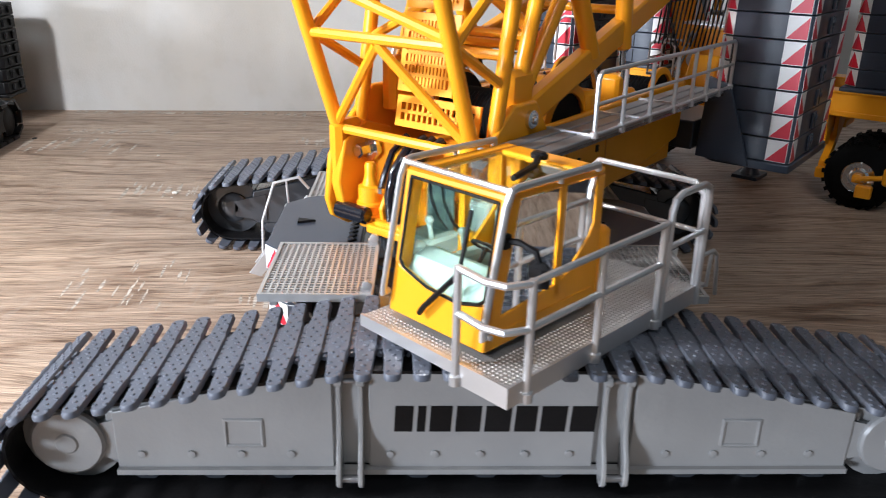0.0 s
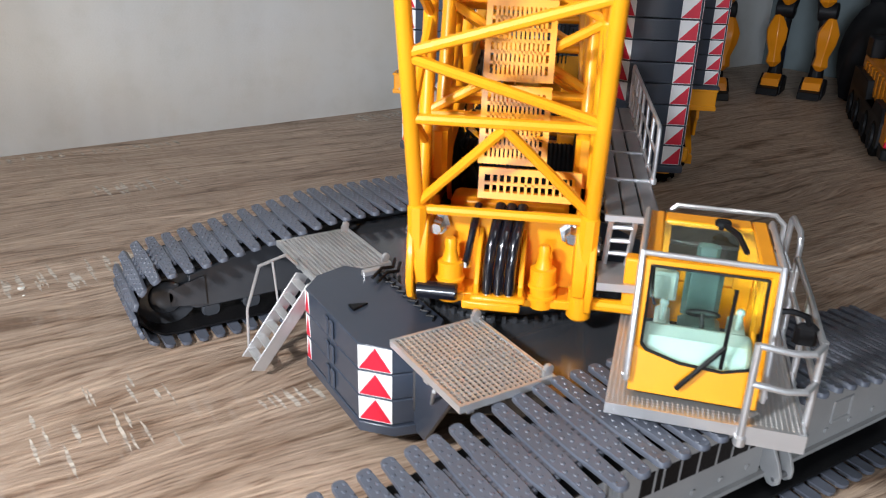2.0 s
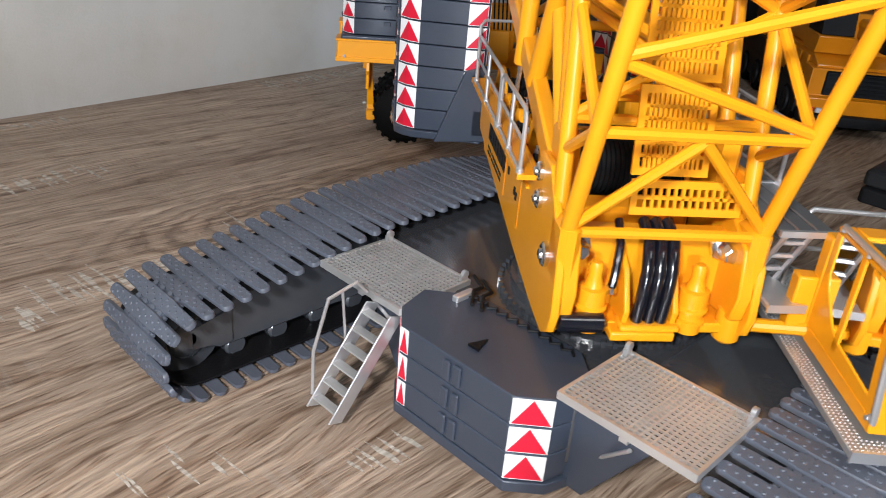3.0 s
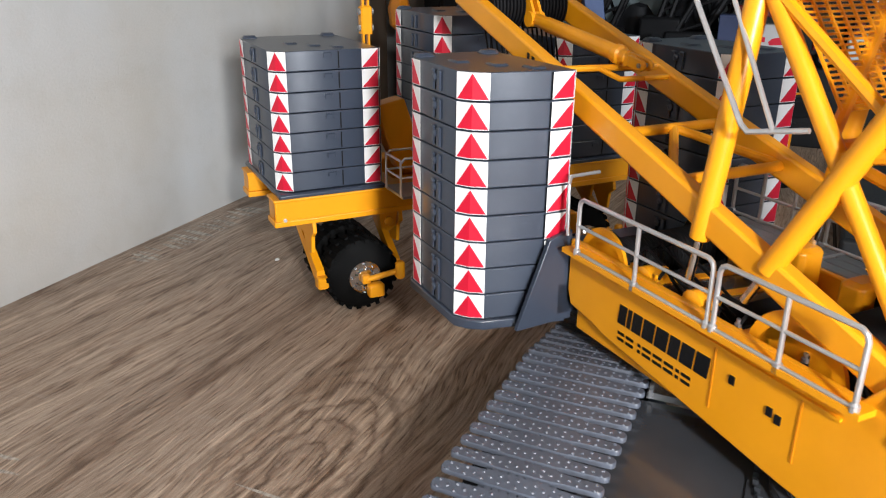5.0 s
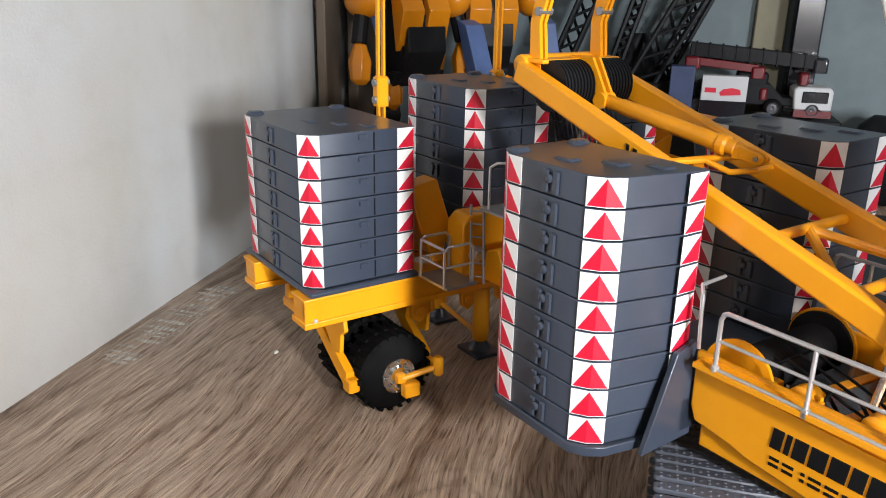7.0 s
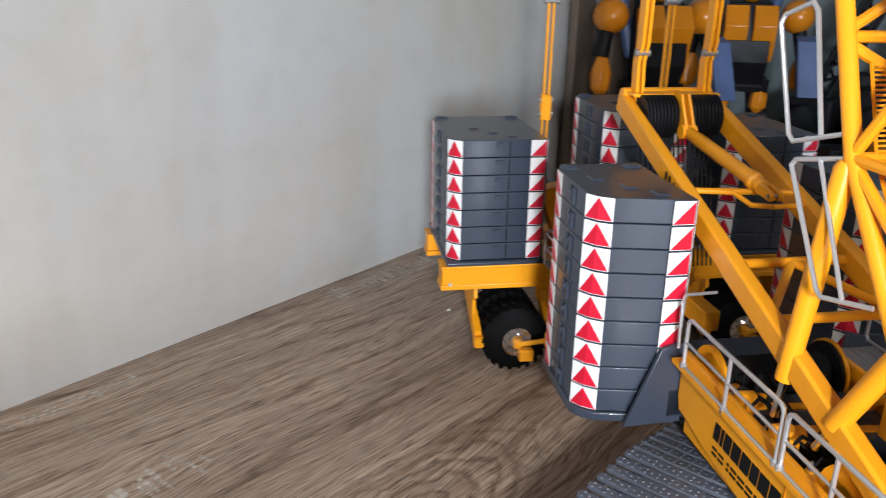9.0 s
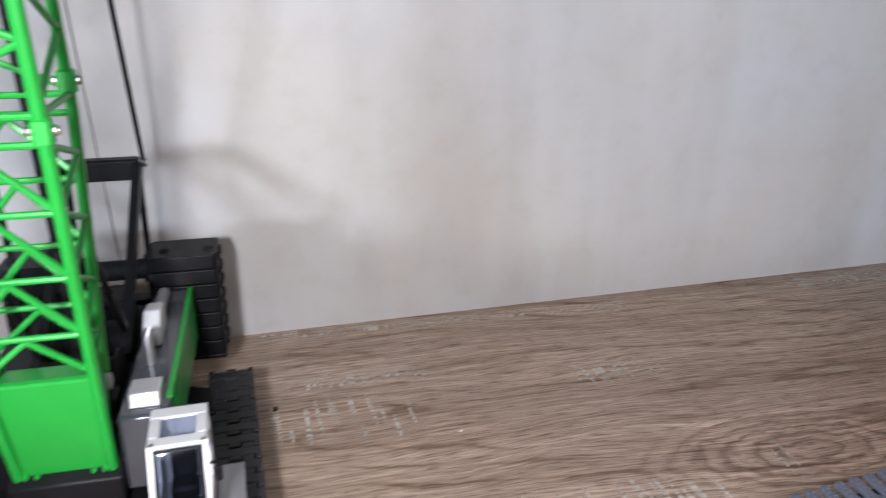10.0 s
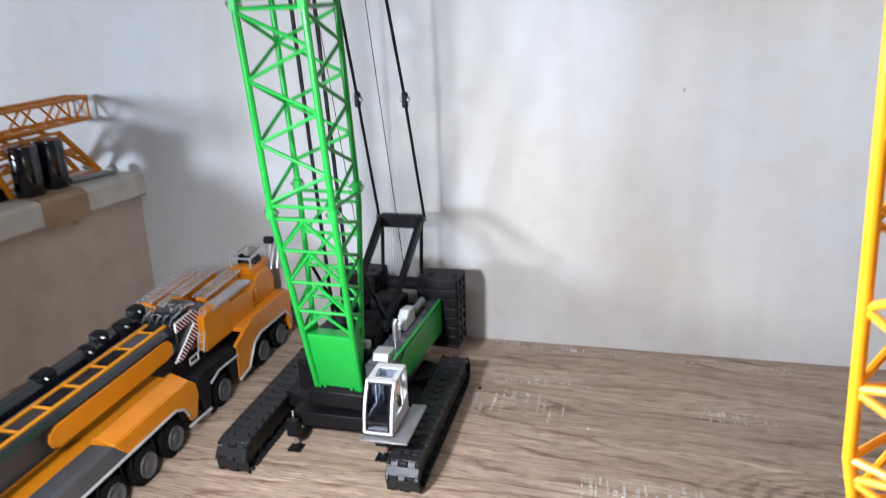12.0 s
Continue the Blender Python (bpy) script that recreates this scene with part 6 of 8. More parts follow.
    # railings and ladder by the outer stack
    rl = part("wagon_platform", Build().box(-12.3, -11.2, -2.0, -1.2, 3.02, 3.08), STEEL, wagon, "small grey service platform with silver railing")
    for u in (-12.2, -11.3):
        part("rail_loop", Build().pipe([(u, -2.0, 3.05), (u, -2.0, 3.85), (u, -1.9, 3.95), (u, -1.35, 3.95), (u, -1.25, 3.85), (u, -1.25, 3.05)], 0.03).tube((u, -2.0, 3.5), (u, -1.25, 3.5), 0.025), SILVER, rl)
    part("rail_loop", Build().tube((-12.2, -2.0, 3.9), (-11.3, -2.0, 3.9), 0.03).tube((-12.2, -2.0, 3.5), (-11.3, -2.0, 3.5), 0.025), SILVER, rl)
    part("ladder", Build().tube((-11.3, -1.3, 3.05), (-11.9, -0.9, 4.6), 0.03).tube((-11.1, -1.1, 3.05), (-11.7, -0.7, 4.6), 0.03), STEEL, rl)
    for k in range(6):
        f = (k + 0.5) / 6
        part("rung", Build().tube((-11.3 - 0.6 * f, -1.3 + 0.4 * f, 3.05 + 1.55 * f), (-11.1 - 0.6 * f, -1.1 + 0.4 * f, 3.05 + 1.55 * f), 0.02), STEEL, rl)
    part("upper_guard", Build().pipe([(-11.4, -0.8, 4.6), (-11.4, -0.8, 5.5), (-11.3, -0.7, 5.6), (-10.6, 0.2, 5.65)], 0.03).box(-11.6, -10.7, -0.9, 0.4, 4.55, 4.6), SILVER, rl)
    # suspension straps up to the derrick
    for v in (-1.45, 2.0):
        for d in (-0.07, 0.07):
            part("suspension_strap", Build().cbox(-14.9, -14.78, v + d - 0.03, v + d + 0.03, 3.0, 13.5, 0.01), YELLOW, wagon, "yellow suspension strap")
        for z in (4.6, 6.55, 6.95, 9.6):
            part("strap_pin", Build().lathe((-14.84, v - 0.2, z), (0, 1, 0), [(0, 0.09), (0.4, 0.09)], 10), STEEL, wagon)
        part("strap_link", Build().cbox(-14.98, -14.7, v - 0.15, v + 0.15, 6.4, 7.1, 0.04), YELLOW, wagon)


ballast_wagon()


# ---- the green crawler crane ----
def green_pad():
    """A flat pad with two tabs that reach into the next one, and notches for its neighbour's. Outer face at z = 0, inwards is -z, travel along y."""
    b = Build()
    b.cbox(-0.575, 0.575, -0.13, 0.2, -0.12, 0.0, 0.025)
    for x in (-0.29, 0.29):
        b.cbox(x - 0.13, x + 0.13, 0.17, 0.37, -0.12, 0.0, 0.02)
    for x0, x1 in ((-0.575, -0.45), (-0.13, 0.13), (0.45, 0.575)):
        b.cbox(x0, x1, -0.25, -0.1, -0.12, -0.004, 0.015)
    b.box(-0.3, -0.2, -0.15, 0.15, -0.2, -0.1).box(0.2, 0.3, -0.15, 0.15, -0.2, -0.1)
    return b.made("track_pad", GREENTRACK, 30)


def rounded_track(y0, y1, r, z0):
    pts = [(y0 + r, z0), (y1 - r, z0)]
    for k in range(1, 8):
        a = -math.pi / 2 + math.pi * k / 8
        pts.append((y1 - r + r * math.cos(a), z0 + r + r * math.sin(a)))
    pts += [(y1 - r, z0 + 2 * r), (y0 + r, z0 + 2 * r)]
    for k in range(1, 8):
        a = math.pi / 2 + math.pi * k / 8
        pts.append((y0 + r + r * math.cos(a), z0 + r + r * math.sin(a)))
    return pts


GREEN_PAD = green_pad()
GM = place_of(-18.05, 11.0, 0, 3.7)
green = thing("crawler_crane", GM, "green lattice-boom crawler crane model on black tracks", "model crane")
GU = place_of(0.1, 0, 0, -2.9)           # its slewed upper part


def gpart(name, b, mat, label="", bevel=0.0, parent=None, smooth=35):
    return part(name, b, mat, parent or green, label, None if parent else GU, smooth, bevel)


def green_lower():
    for sx in (-1, 1):
        xc = sx * 3.12
        fr = part("crawler_frame", Build().prism([(-4.9, 0.35), (2.35, 0.35), (2.45, 0.65), (2.35, 1.05), (-4.9, 1.05), (-5.0, 0.65)], xc - 0.42, xc + 0.42, "x"), BLACK, green, "black crawler side frame", bevel=0.03)
        for y in (-4.75, 2.2):
            part("end_wheel", Build().lathe((xc - 0.45, y, 0.65), (1, 0, 0), [(0, 0.2), (0.02, 0.42), (0.06, 0.5), (0.84, 0.5), (0.88, 0.42), (0.9, 0.2)], 20), BLACK, fr)
        for k in range(7):
            part("bottom_roller", Build().lathe((xc - 0.4, -4.0 + k * 0.92, 0.27), (1, 0, 0), [(0, 0.12), (0.03, 0.16), (0.77, 0.16), (0.8, 0.12)], 12), BLACK, fr)
        for y, z, a in along(rounded_track(-5.45, 2.9, 0.65, 0.0), 0.52):
            part("track_pad", GREEN_PAD, None, fr, m=pose(xc * S, y * S, z * S) @ Matrix.Rotation(a + math.pi, 4, "X"))
    # cross-shaped centre body
    o = [(-2.7, -1.6), (-1.2, -2.3), (1.2, -2.3), (2.7, -1.6), (2.7, -0.6), (1.7, 0), (2.7, 0.6), (2.7, 1.6), (1.2, 2.3), (-1.2, 2.3), (-2.7, 1.6), (-2.7, 0.6), (-1.7, 0), (-2.7, -0.6)]
    part("carbody", Build().prism(o, 0.75, 1.35, "z"), BLACK, green, "black centre body between the tracks", bevel=0.05)
    part("front_beam", Build().prism([(-1.9, 0.85), (1.9, 0.85), (1.9, 1.25), (1.5, 1.4), (-1.5, 1.4), (-1.9, 1.25)], -3.1, -2.2, "y"), BLACK, green, bevel=0.04)
    part("slew_ring", Build().lathe((0, 0, 1.3), (0, 0, 1), [(0, 1.7), (0.15, 1.7), (0.2, 1.55), (0.4, 1.55)], 40), BLACK, green)
    for x, y in ((-1.63, -3.35), (1.77, -3.35)):
        s = 1 if y < 0 else -1
        arm = part("jack_arm", Build().box(x - 0.18, x + 0.18, min(y, y + s * 1.2), max(y, y + s * 1.2), 0.9, 1.3).cbox(x - 0.22, x + 0.22, y - 0.22, y + 0.22, 0.62, 1.3, 0.04), BLACK, green, "black jacking arm")
        part("jack_rod", Build().tube((x, y, 0.12), (x, y, 1.55), 0.055), CHROME, arm, "bright jack rod")
        part("jack_plate", Build().lathe((x, y, 0.0), (0, 0, 1), [(0, 0.36), (0.06, 0.36), (0.1, 0.14), (0.2, 0.1)], 4), BLACK, arm)


green_lower()


def braces(root, bars, r, mat, name="lattice_bar"):
    for p, q in bars:
        part(name, Build().tube(p, q, r, 8), mat, root)


def green_boom():
    def fx(z):
        return 0.85 + 0.25 * min(1, max(0, (z - 2.1) / 7.2))
    def fy(z):
        return -2.6 - 1.6 * (z - 2.1) / 7.2 if z < 9.3 else -4.2 - 0.128 * (z - 9.3)
    def ry(z):
        return -2.35 + 0.2 * (z - 4.3) / 5 if z < 9.3 else -2.15 - 0.1 * (z - 9.3)
    root = gpart("boom_foot_panel", Build().hull4((-fx(2.3), fy(2.3), 2.3), (fx(2.3), fy(2.3), 2.3), (fx(4.6), fy(4.6), 4.6), (-fx(4.6), fy(4.6), 4.6), -0.1), GREEN, "bright green boom foot plate")
    for s in (-1, 1):
        x = [s * fx(z) for z in (2.15, 4.75)]
        part("boom_cheek", Build().add([(x[0], fy(2.15) - 0.06, 2.15), (x[0], -2.2, 2.6), (x[1], ry(4.75) + 0.1, 4.75), (x[1], fy(4.75) - 0.06, 4.75),
             (x[0] - s * 0.1, fy(2.15) - 0.06, 2.15), (x[0] - s * 0.1, -2.2, 2.6), (x[1] - s * 0.1, ry(4.75) + 0.1, 4.75), (x[1] - s * 0.1, fy(4.75) - 0.06, 4.75)],
             [(0, 1, 2, 3), (7, 6, 5, 4), (0, 4, 5, 1), (1, 5, 6, 2), (2, 6, 7, 3), (3, 7, 4, 0)]), GREEN, root)
        part("foot_lug", Build().cbox(s * 0.62 - 0.15, s * 0.62 - 0.05, -2.75, -2.45, 1.8, 2.4, 0.03).cbox(s * 0.62 + 0.05, s * 0.62 + 0.15, -2.75, -2.45, 1.8, 2.4, 0.03), GREEN, root)
        for g, w in ((fy, 0.115), (ry, 0.1)):
            part("chord", Build().pipe([(s * fx(z), g(z), z) for z in ((2.2 if g is fy else 4.3), 9.3, 22.0)], w, 10), GREEN, root, "green tubular boom chord")
    part("foot_cap", Build().hull4((-0.8, fy(4.6), 4.6), (0.8, fy(4.6), 4.6), (0.8, ry(4.5), 4.5), (-0.8, ry(4.5), 4.5), -0.06), GREEN, root)
    zs = (4.75, 5.6, 6.77, 7.99, 9.15)
    L = []
    for g, off in ((fy, 0.0), (ry, 0.12)):
        for a, b in zip(zs, zs[1:]):
            L += [((-fx(b), g(b), b + off), (fx(b), g(b), b + off)), ((-fx(a), g(a), a + off), (0, g(b), b + off - 0.06)), ((fx(a), g(a), a + off), (0, g(b), b + off - 0.06))]
    for s in (-1, 1):
        for k, (a, b) in enumerate(zip(zs, zs[1:])):
            m = (a + b) / 2
            L += [((s * fx(a), fy(a), a), (s * fx(m), ry(m), m)), ((s * fx(m), ry(m), m), (s * fx(b), fy(b), b))]
    # upper sections: bars and zigzags
    for base in (9.6, 16.0):
        top = base + 6.1
        n = 6
        for g in (fy, ry):
            for e in (base, top):
                L.append(((-1.1, g(e), e), (1.1, g(e), e)))
            for k in range(n):
                a, b = base + 0.1 + 5.9 * k / n, base + 0.1 + 5.9 * (k + 1) / n
                s = 1 if k % 2 == (0 if g is fy else 1) else -1
                L.append(((-1.1 * s, g(a), a), (1.1 * s, g(b), b)))
        for s in (-1, 1):
            for k in range(n):
                a, b = base + 0.1 + 5.9 * k / n, base + 0.1 + 5.9 * (k + 1) / n
                g, h = (fy, ry) if k % 2 == 0 else (ry, fy)
                L.append(((1.1 * s, g(a), a), (1.1 * s, h(b), b)))
            L += [((1.1 * s, fy(base), base), (1.1 * s, ry(base), base)), ((1.1 * s, fy(top), top), (1.1 * s, ry(top), top))]
    braces(root, L, 0.062, GREEN)
    for z in (9.38, 15.85):
        for s in (-1, 1):
            for g in (fy, ry):
                zz = z + (0.45 if g is ry else 0)
                part("section_joint", Build().cbox(s * 1.1 - 0.15, s * 1.1 + 0.15, g(zz) - 0.15, g(zz) + 0.15, zz - 0.2, zz + 0.2, 0.05), GREEN, root, "green boom joint fork")
                part("joint_pin", Build().lathe((s * 1.1 - 0.26, g(zz), zz), (1, 0, 0), [(0, 0.06), (0.03, 0.085), (0.49, 0.085), (0.52, 0.06)], 10), CHROME, root, "bright joint pin")
    # dark pendant bars that run up inside
    for x in (-0.45, 0.35):
        part("pendant_bar", Build().tube((x, -1.6, 4.0), (x, -3.3, 21.0), 0.07, 8), CHARCOAL, green, "dark pendant bar inside the boom", GU)
    for s in (-1, 1):
        part("back_stop", Build().lathe((s * 0.95, -0.1, 4.1), (0, -1.95, 2.7), [(0, 0.09), (1.6, 0.09), (1.62, 0.06), (3.3, 0.06)], 10), BLACK, green, "black boom back-stop", GU)


green_boom()


def green_upper():
    gpart("house", Build().cbox(-2.0, 1.0, -2.0, 4.4, 1.65, 2.9, 0.08).cbox(-1.9, -0.9, -1.2, 4.3, 2.9, 3.5, 0.1), BLACK, "black machinery house", 0.04)
    gpart("front_bracket", Build().prism([(-2.9, 1.6), (-1.6, 1.6), (-1.4, 2.9), (-2.4, 2.5), (-2.9, 2.2)], -1.05, 1.05, "x"), BLACK, "", 0.04)
    mod = gpart("side_module", Build().cbox(1.05, 1.98, -2.6, 3.75, 1.7, 3.35, 0.06), DARKGREY, "grey engine module with a green flank", 0.04)
    part("green_flank", Build().prism([(-1.9, 2.1), (3.7, 1.9), (3.7, 3.25), (-0.9, 3.25), (-1.9, 2.7)], 1.98, 2.04, "x"), GREEN, mod, "green flank panel", bevel=0.02)
    part("green_edge", Build().box(1.94, 2.05, -2.0, 3.7, 3.35, 3.41), GREEN, mod)
    part("vent_box", Build().prism([(-2.3, 3.35), (-1.5, 3.35), (-1.6, 3.65), (-2.2, 3.65)], 1.25, 1.85, "x"), SILVER, mod, "pale silver vent box", bevel=0.03)
    part("vent_box", Build().prism([(0.4, 3.35), (1.6, 3.35), (1.6, 3.95), (0.9, 4.05), (0.4, 3.7)], 1.2, 1.6, "x"), CREAM, mod, "white filter box", bevel=0.05)
    part("exhaust", Build().pipe([(1.45, -0.4, 3.35), (1.45, -0.4, 4.0), (1.5, -0.3, 4.15)], 0.11, 12), STEEL, mod, "dull steel exhaust pipe")
    part("silencer", Build().lathe((1.4, 2.0, 3.55), (0, 1, 0), [(0, 0.1), (0.05, 0.15), (1.1, 0.15), (1.15, 0.1)], 14), STEEL, mod)
    for x, y, z, r in ((0, -0.5, 3.2, 0.6), (0, 1.3, 3.2, 0.65), (0.0, 4.6, 3.7, 0.4)):
        prof = [(-0.85, r), (-0.78, r), (-0.76, r * 0.66)]
        for k in range(16):
            a = -0.74 + 1.48 * k / 16
            prof += [(a, r * 0.72), (a + 0.05, r * 0.68)]
        prof += [(0.76, r * 0.66), (0.78, r), (0.85, r)]
        gpart("winch_drum", Build().lathe((x, y, z), (1, 0, 0), prof, 24), CORD, "dark rope winch drum")
    for x0, x1, y0, y1, z0, z1 in ((-0.7, 0.6, 2.4, 3.6, 2.9, 3.7), (-0.9, -0.2, -1.6, -1.0, 2.9, 3.6), (0.3, 0.9, -1.7, -1.1, 2.9, 3.3)):
        gpart("machinery_block", Build().cbox(x0, x1, y0, y1, z0, z1, 0.06), CHARCOAL, "", 0.03)
    gpart("tank", Build().lathe((0.2, -1.4, 3.55), (1, 0, 0), [(0, 0.1), (0.03, 0.18), (0.6, 0.18), (0.63, 0.1)], 14), CREAM, "small white tank")
    # black A-frame with its rope falls
    top_y, top_z = 4.9, 6.62
    for s in (-1, 1):
        gpart("a_frame_leg", Build().add([(s * 0.78, -0.1, 3.5), (s * 0.98, -0.1, 3.5), (s * 0.98, 0.3, 3.5), (s * 0.78, 0.3, 3.5), (s * 0.8, top_y - 0.25, top_z + 0.1), (s * 1.0, top_y - 0.25, top_z + 0.1), (s * 1.0, top_y + 0.1, top_z - 0.2), (s * 0.8, top_y + 0.1, top_z - 0.2)],
              [(3, 2, 1, 0), (4, 5, 6, 7), (0, 1, 5, 4), (1, 2, 6, 5), (2, 3, 7, 6), (3, 0, 4, 7)]), BLACK, "black A-frame leg")
        gpart("a_frame_stay", Build().tube((s * 0.9, top_y, top_z), (s * 0.9, 4.5, 3.5), 0.08), BLACK)
        gpart("pendant", Build().tube((s * 1.05, top_y, top_z), (s * 1.0, 3.3, 11.85), 0.065, 8).tube((s * 1.0, 3.25, 12.05), (s * 0.85, 0.35, 20.5), 0.065, 8), BLACK, "black pendant bar")
        lk = gpart("pendant_link", Build().cbox(s * 1.0 - 0.11, s * 1.0 + 0.11, 3.15, 3.4, 11.65, 12.25, 0.05), BLACK, "black pendant link")
        part("link_pin", Build().lathe((s * 1.0 - 0.2, 3.28, 11.95), (1, 0, 0), [(0, 0.1), (0.4, 0.1)], 10), STEEL, lk)
        gpart("bar_end_pin", Build().lathe((s * 1.0, top_y, top_z), (s, 0, 0), [(0, 0.13), (0.15, 0.13), (0.17, 0.08)], 12), CHROME, "bright pin head")
    gpart("a_frame_head", Build().cbox(-0.95, 0.95, top_y - 0.3, top_y + 0.15, top_z - 0.4, top_z + 0.16, 0.05), BLACK, "black A-frame head", 0.02)
    for k in range(11):
        x = -0.62 + 0.124 * k
        gpart("rope_fall", Build().tube((x, top_y - 0.1, top_z - 0.35), (x * 0.95, 4.6, 3.9), 0.014, 5), STEEL, "thin rope fall")
    gpart("hoist_rope", Build().tube((0.15, 4.6, 3.9), (0.15, 0.8, 20.5), 0.016, 5).tube((-0.2, 1.3, 3.8), (-0.2, -2.7, 20.5), 0.014, 5), CORD, "thin hoist rope")
    # counterweight slabs at the back, both sides
    for s in (-1, 1):
        x0, x1 = sorted((s * 0.9, s * 2.75))
        gpart("counterweight_tray", Build().cbox(x0, x1, 3.8, 5.25, 1.12, 1.25, 0.04), BLACK, "", 0.02)
        for i in range(7):
            z = 1.26 + i * 0.43
            sl = gpart("counterweight_slab", Build().prism([(x0 + 0.1, 3.8), (x1 - 0.1, 3.8), (x1, 3.9), (x1, 5.15), (x1 - 0.1, 5.25), (x0 + 0.1, 5.25), (x0, 5.15), (x0, 3.9)], z, z + 0.405, "z"), BLACK, "black counterweight slab", 0.03)
            for y in (4.3, 4.8):
                part("slab_lug", Build().cbox(*sorted((s * 2.75, s * 2.82)), y - 0.1, y + 0.1, z + 0.08, z + 0.32, 0.02), BLACK, sl)
            if i == 6:
                for x in (s * 1.35, s * 2.5):
                    part("lift_eye", Build().cbox(x - 0.12, x + 0.12, 4.3, 4.55, z + 0.4, z + 0.47, 0.03), CHARCOAL, sl)
    gpart("counterweight_bearer", Build().box(-0.95, 0.95, 3.9, 4.8, 1.8, 2.9), BLACK)


green_upper()


def green_cab():
    x0, x1, yb, yf, yt, z0, z1 = 1.75, 2.78, -3.2, -5.1, -4.5, 2.12, 3.78
    def fy(z):
        k = (z - z0) / (z1 - z0)
        return yf + (yt - yf) * k * k
    body = part("cab_roof", Build().box(x0, x1, yb, yb - 0.35, z1 - 0.1, z1).box(x0, x1, yt + 0.3, yt, z1 - 0.1, z1).box(x0, x0 + 0.2, yb - 0.35, yt + 0.3, z1 - 0.1, z1).box(x1 - 0.2, x1, yb - 0.35, yt + 0.3, z1 - 0.1, z1), CREAM, green, "white driver's cab with dark windows", bevel=0.03)
    for x in (x0, x1 - 0.1):
        zs = [z0 + (z1 - z0) * k / 5 for k in range(6)]
        part("cab_pillar", Build().prism([(fy(z), z) for z in zs] + [(fy(z) + 0.12, z) for z in reversed(zs)], x, x + 0.1, "x"), CREAM, body)
        part("cab_side", Build().prism([(yb, z0), (yf + 0.1, z0), (fy(2.45) + 0.1, 2.45), (yb - 0.5, 2.5), (yb, 2.7)], x, x + 0.08, "x"), CREAM, body)
        part("cab_pillar", Build().box(x, x + 0.08, yb - 0.55, yb - 0.47, 2.5, z1 - 0.1), CREAM, body)
        g = part("side_window", Build().prism([(yb - 0.55, 2.5), (fy(2.45) + 0.1, 2.45), (fy(3.2) + 0.1, 3.2), (yt + 0.1, z1 - 0.1), (yb - 0.55, z1 - 0.1)], x + 0.03, x + 0.045, "x"), SMOKED, body, "clear side window", smooth=0)
        g.visible_shadow = False
    part("cab_back", Build().box(x0, x1, yb - 0.08, yb, z0, z1 - 0.1), CREAM, body)
    part("cab_floor", Build().box(x0, x1, yf + 0.05, yb, z0 - 0.06, z0 + 0.04), CREAM, body)
    part("sill", Build().box(x0, x1, fy(z0) - 0.02, fy(z0) + 0.12, z0, z0 + 0.14), CREAM, body)
    zs = [z0 + 0.12 + (z1 - z0 - 0.2) * k / 5 for k in range(6)]
    g = part("windscreen", Build().prism([(fy(z) + 0.02, z) for z in zs] + [(fy(z) + 0.035, z) for z in reversed(zs)], x0 + 0.1, x1 - 0.1, "x"), SMOKED, body, "dark-looking windscreen")
    g.visible_shadow = False
    part("windscreen_seal", Build().pipe([(x0 + 0.13, fy(z) - 0.005, z) for z in zs] + [(x1 - 0.13, fy(z) - 0.005, z) for z in reversed(zs)] + [(x0 + 0.13, fy(zs[0]) - 0.005, zs[0])], 0.035, 6).tube((x0 + 0.13, fy(2.5), 2.5), (x1 - 0.13, fy(2.5), 2.5), 0.03, 6), BLACK, body, "black window seal")
    g = part("roof_window", Build().box(x0 + 0.2, x1 - 0.2, yt + 0.3, yb - 0.35, z1 - 0.06, z1 - 0.045), SMOKED, body, smooth=0)
    g.visible_shadow = False
    part("seat", Build().cbox(2.0, 2.5, -4.1, -3.6, 2.3, 2.55, 0.06).cbox(2.02, 2.48, -3.65, -3.48, 2.5, 3.3, 0.06), CHARCOAL, body, "dark seat", bevel=0.03)
    part("console", Build().cbox(1.95, 2.6, -4.75, -4.4, 2.2, 2.6, 0.06), CHARCOAL, body, "dark console")
    part("mirror", Build().pipe([(x1, -4.5, 3.3), (x1 + 0.12, -4.55, 3.3), (x1 + 0.14, -4.55, 3.2)], 0.03, 6).cbox(x1 + 0.06, x1 + 0.2, -4.6, -4.52, 2.95, 3.25, 0.03), BLACK, body, "black mirror")
    part("step_platform", Build().box(x0 - 0.05, x1 + 0.55, -5.35, -5.05, 1.95, 2.02).box(x1 + 0.02, x1 + 0.55, -5.05, -2.8, 1.95, 2.02).box(x0, x1, -5.05, -3.0, 1.9, 2.0), STEEL, body, "grey step platform", bevel=0.01)


green_cab()

# ---- the yellow mobile crane beside it ----
MM = place_of(-23.8, 9.3, 0, 4.2)
mobile = thing("mobile_crane", MM, "orange-yellow telescopic mobile crane model on many wheels", "model crane")


def mpart(name, b, mat, label="", bevel=0.0, parent=None, smooth=35):
    return part(name, b, mat, parent or mobile, label, None, smooth, bevel)


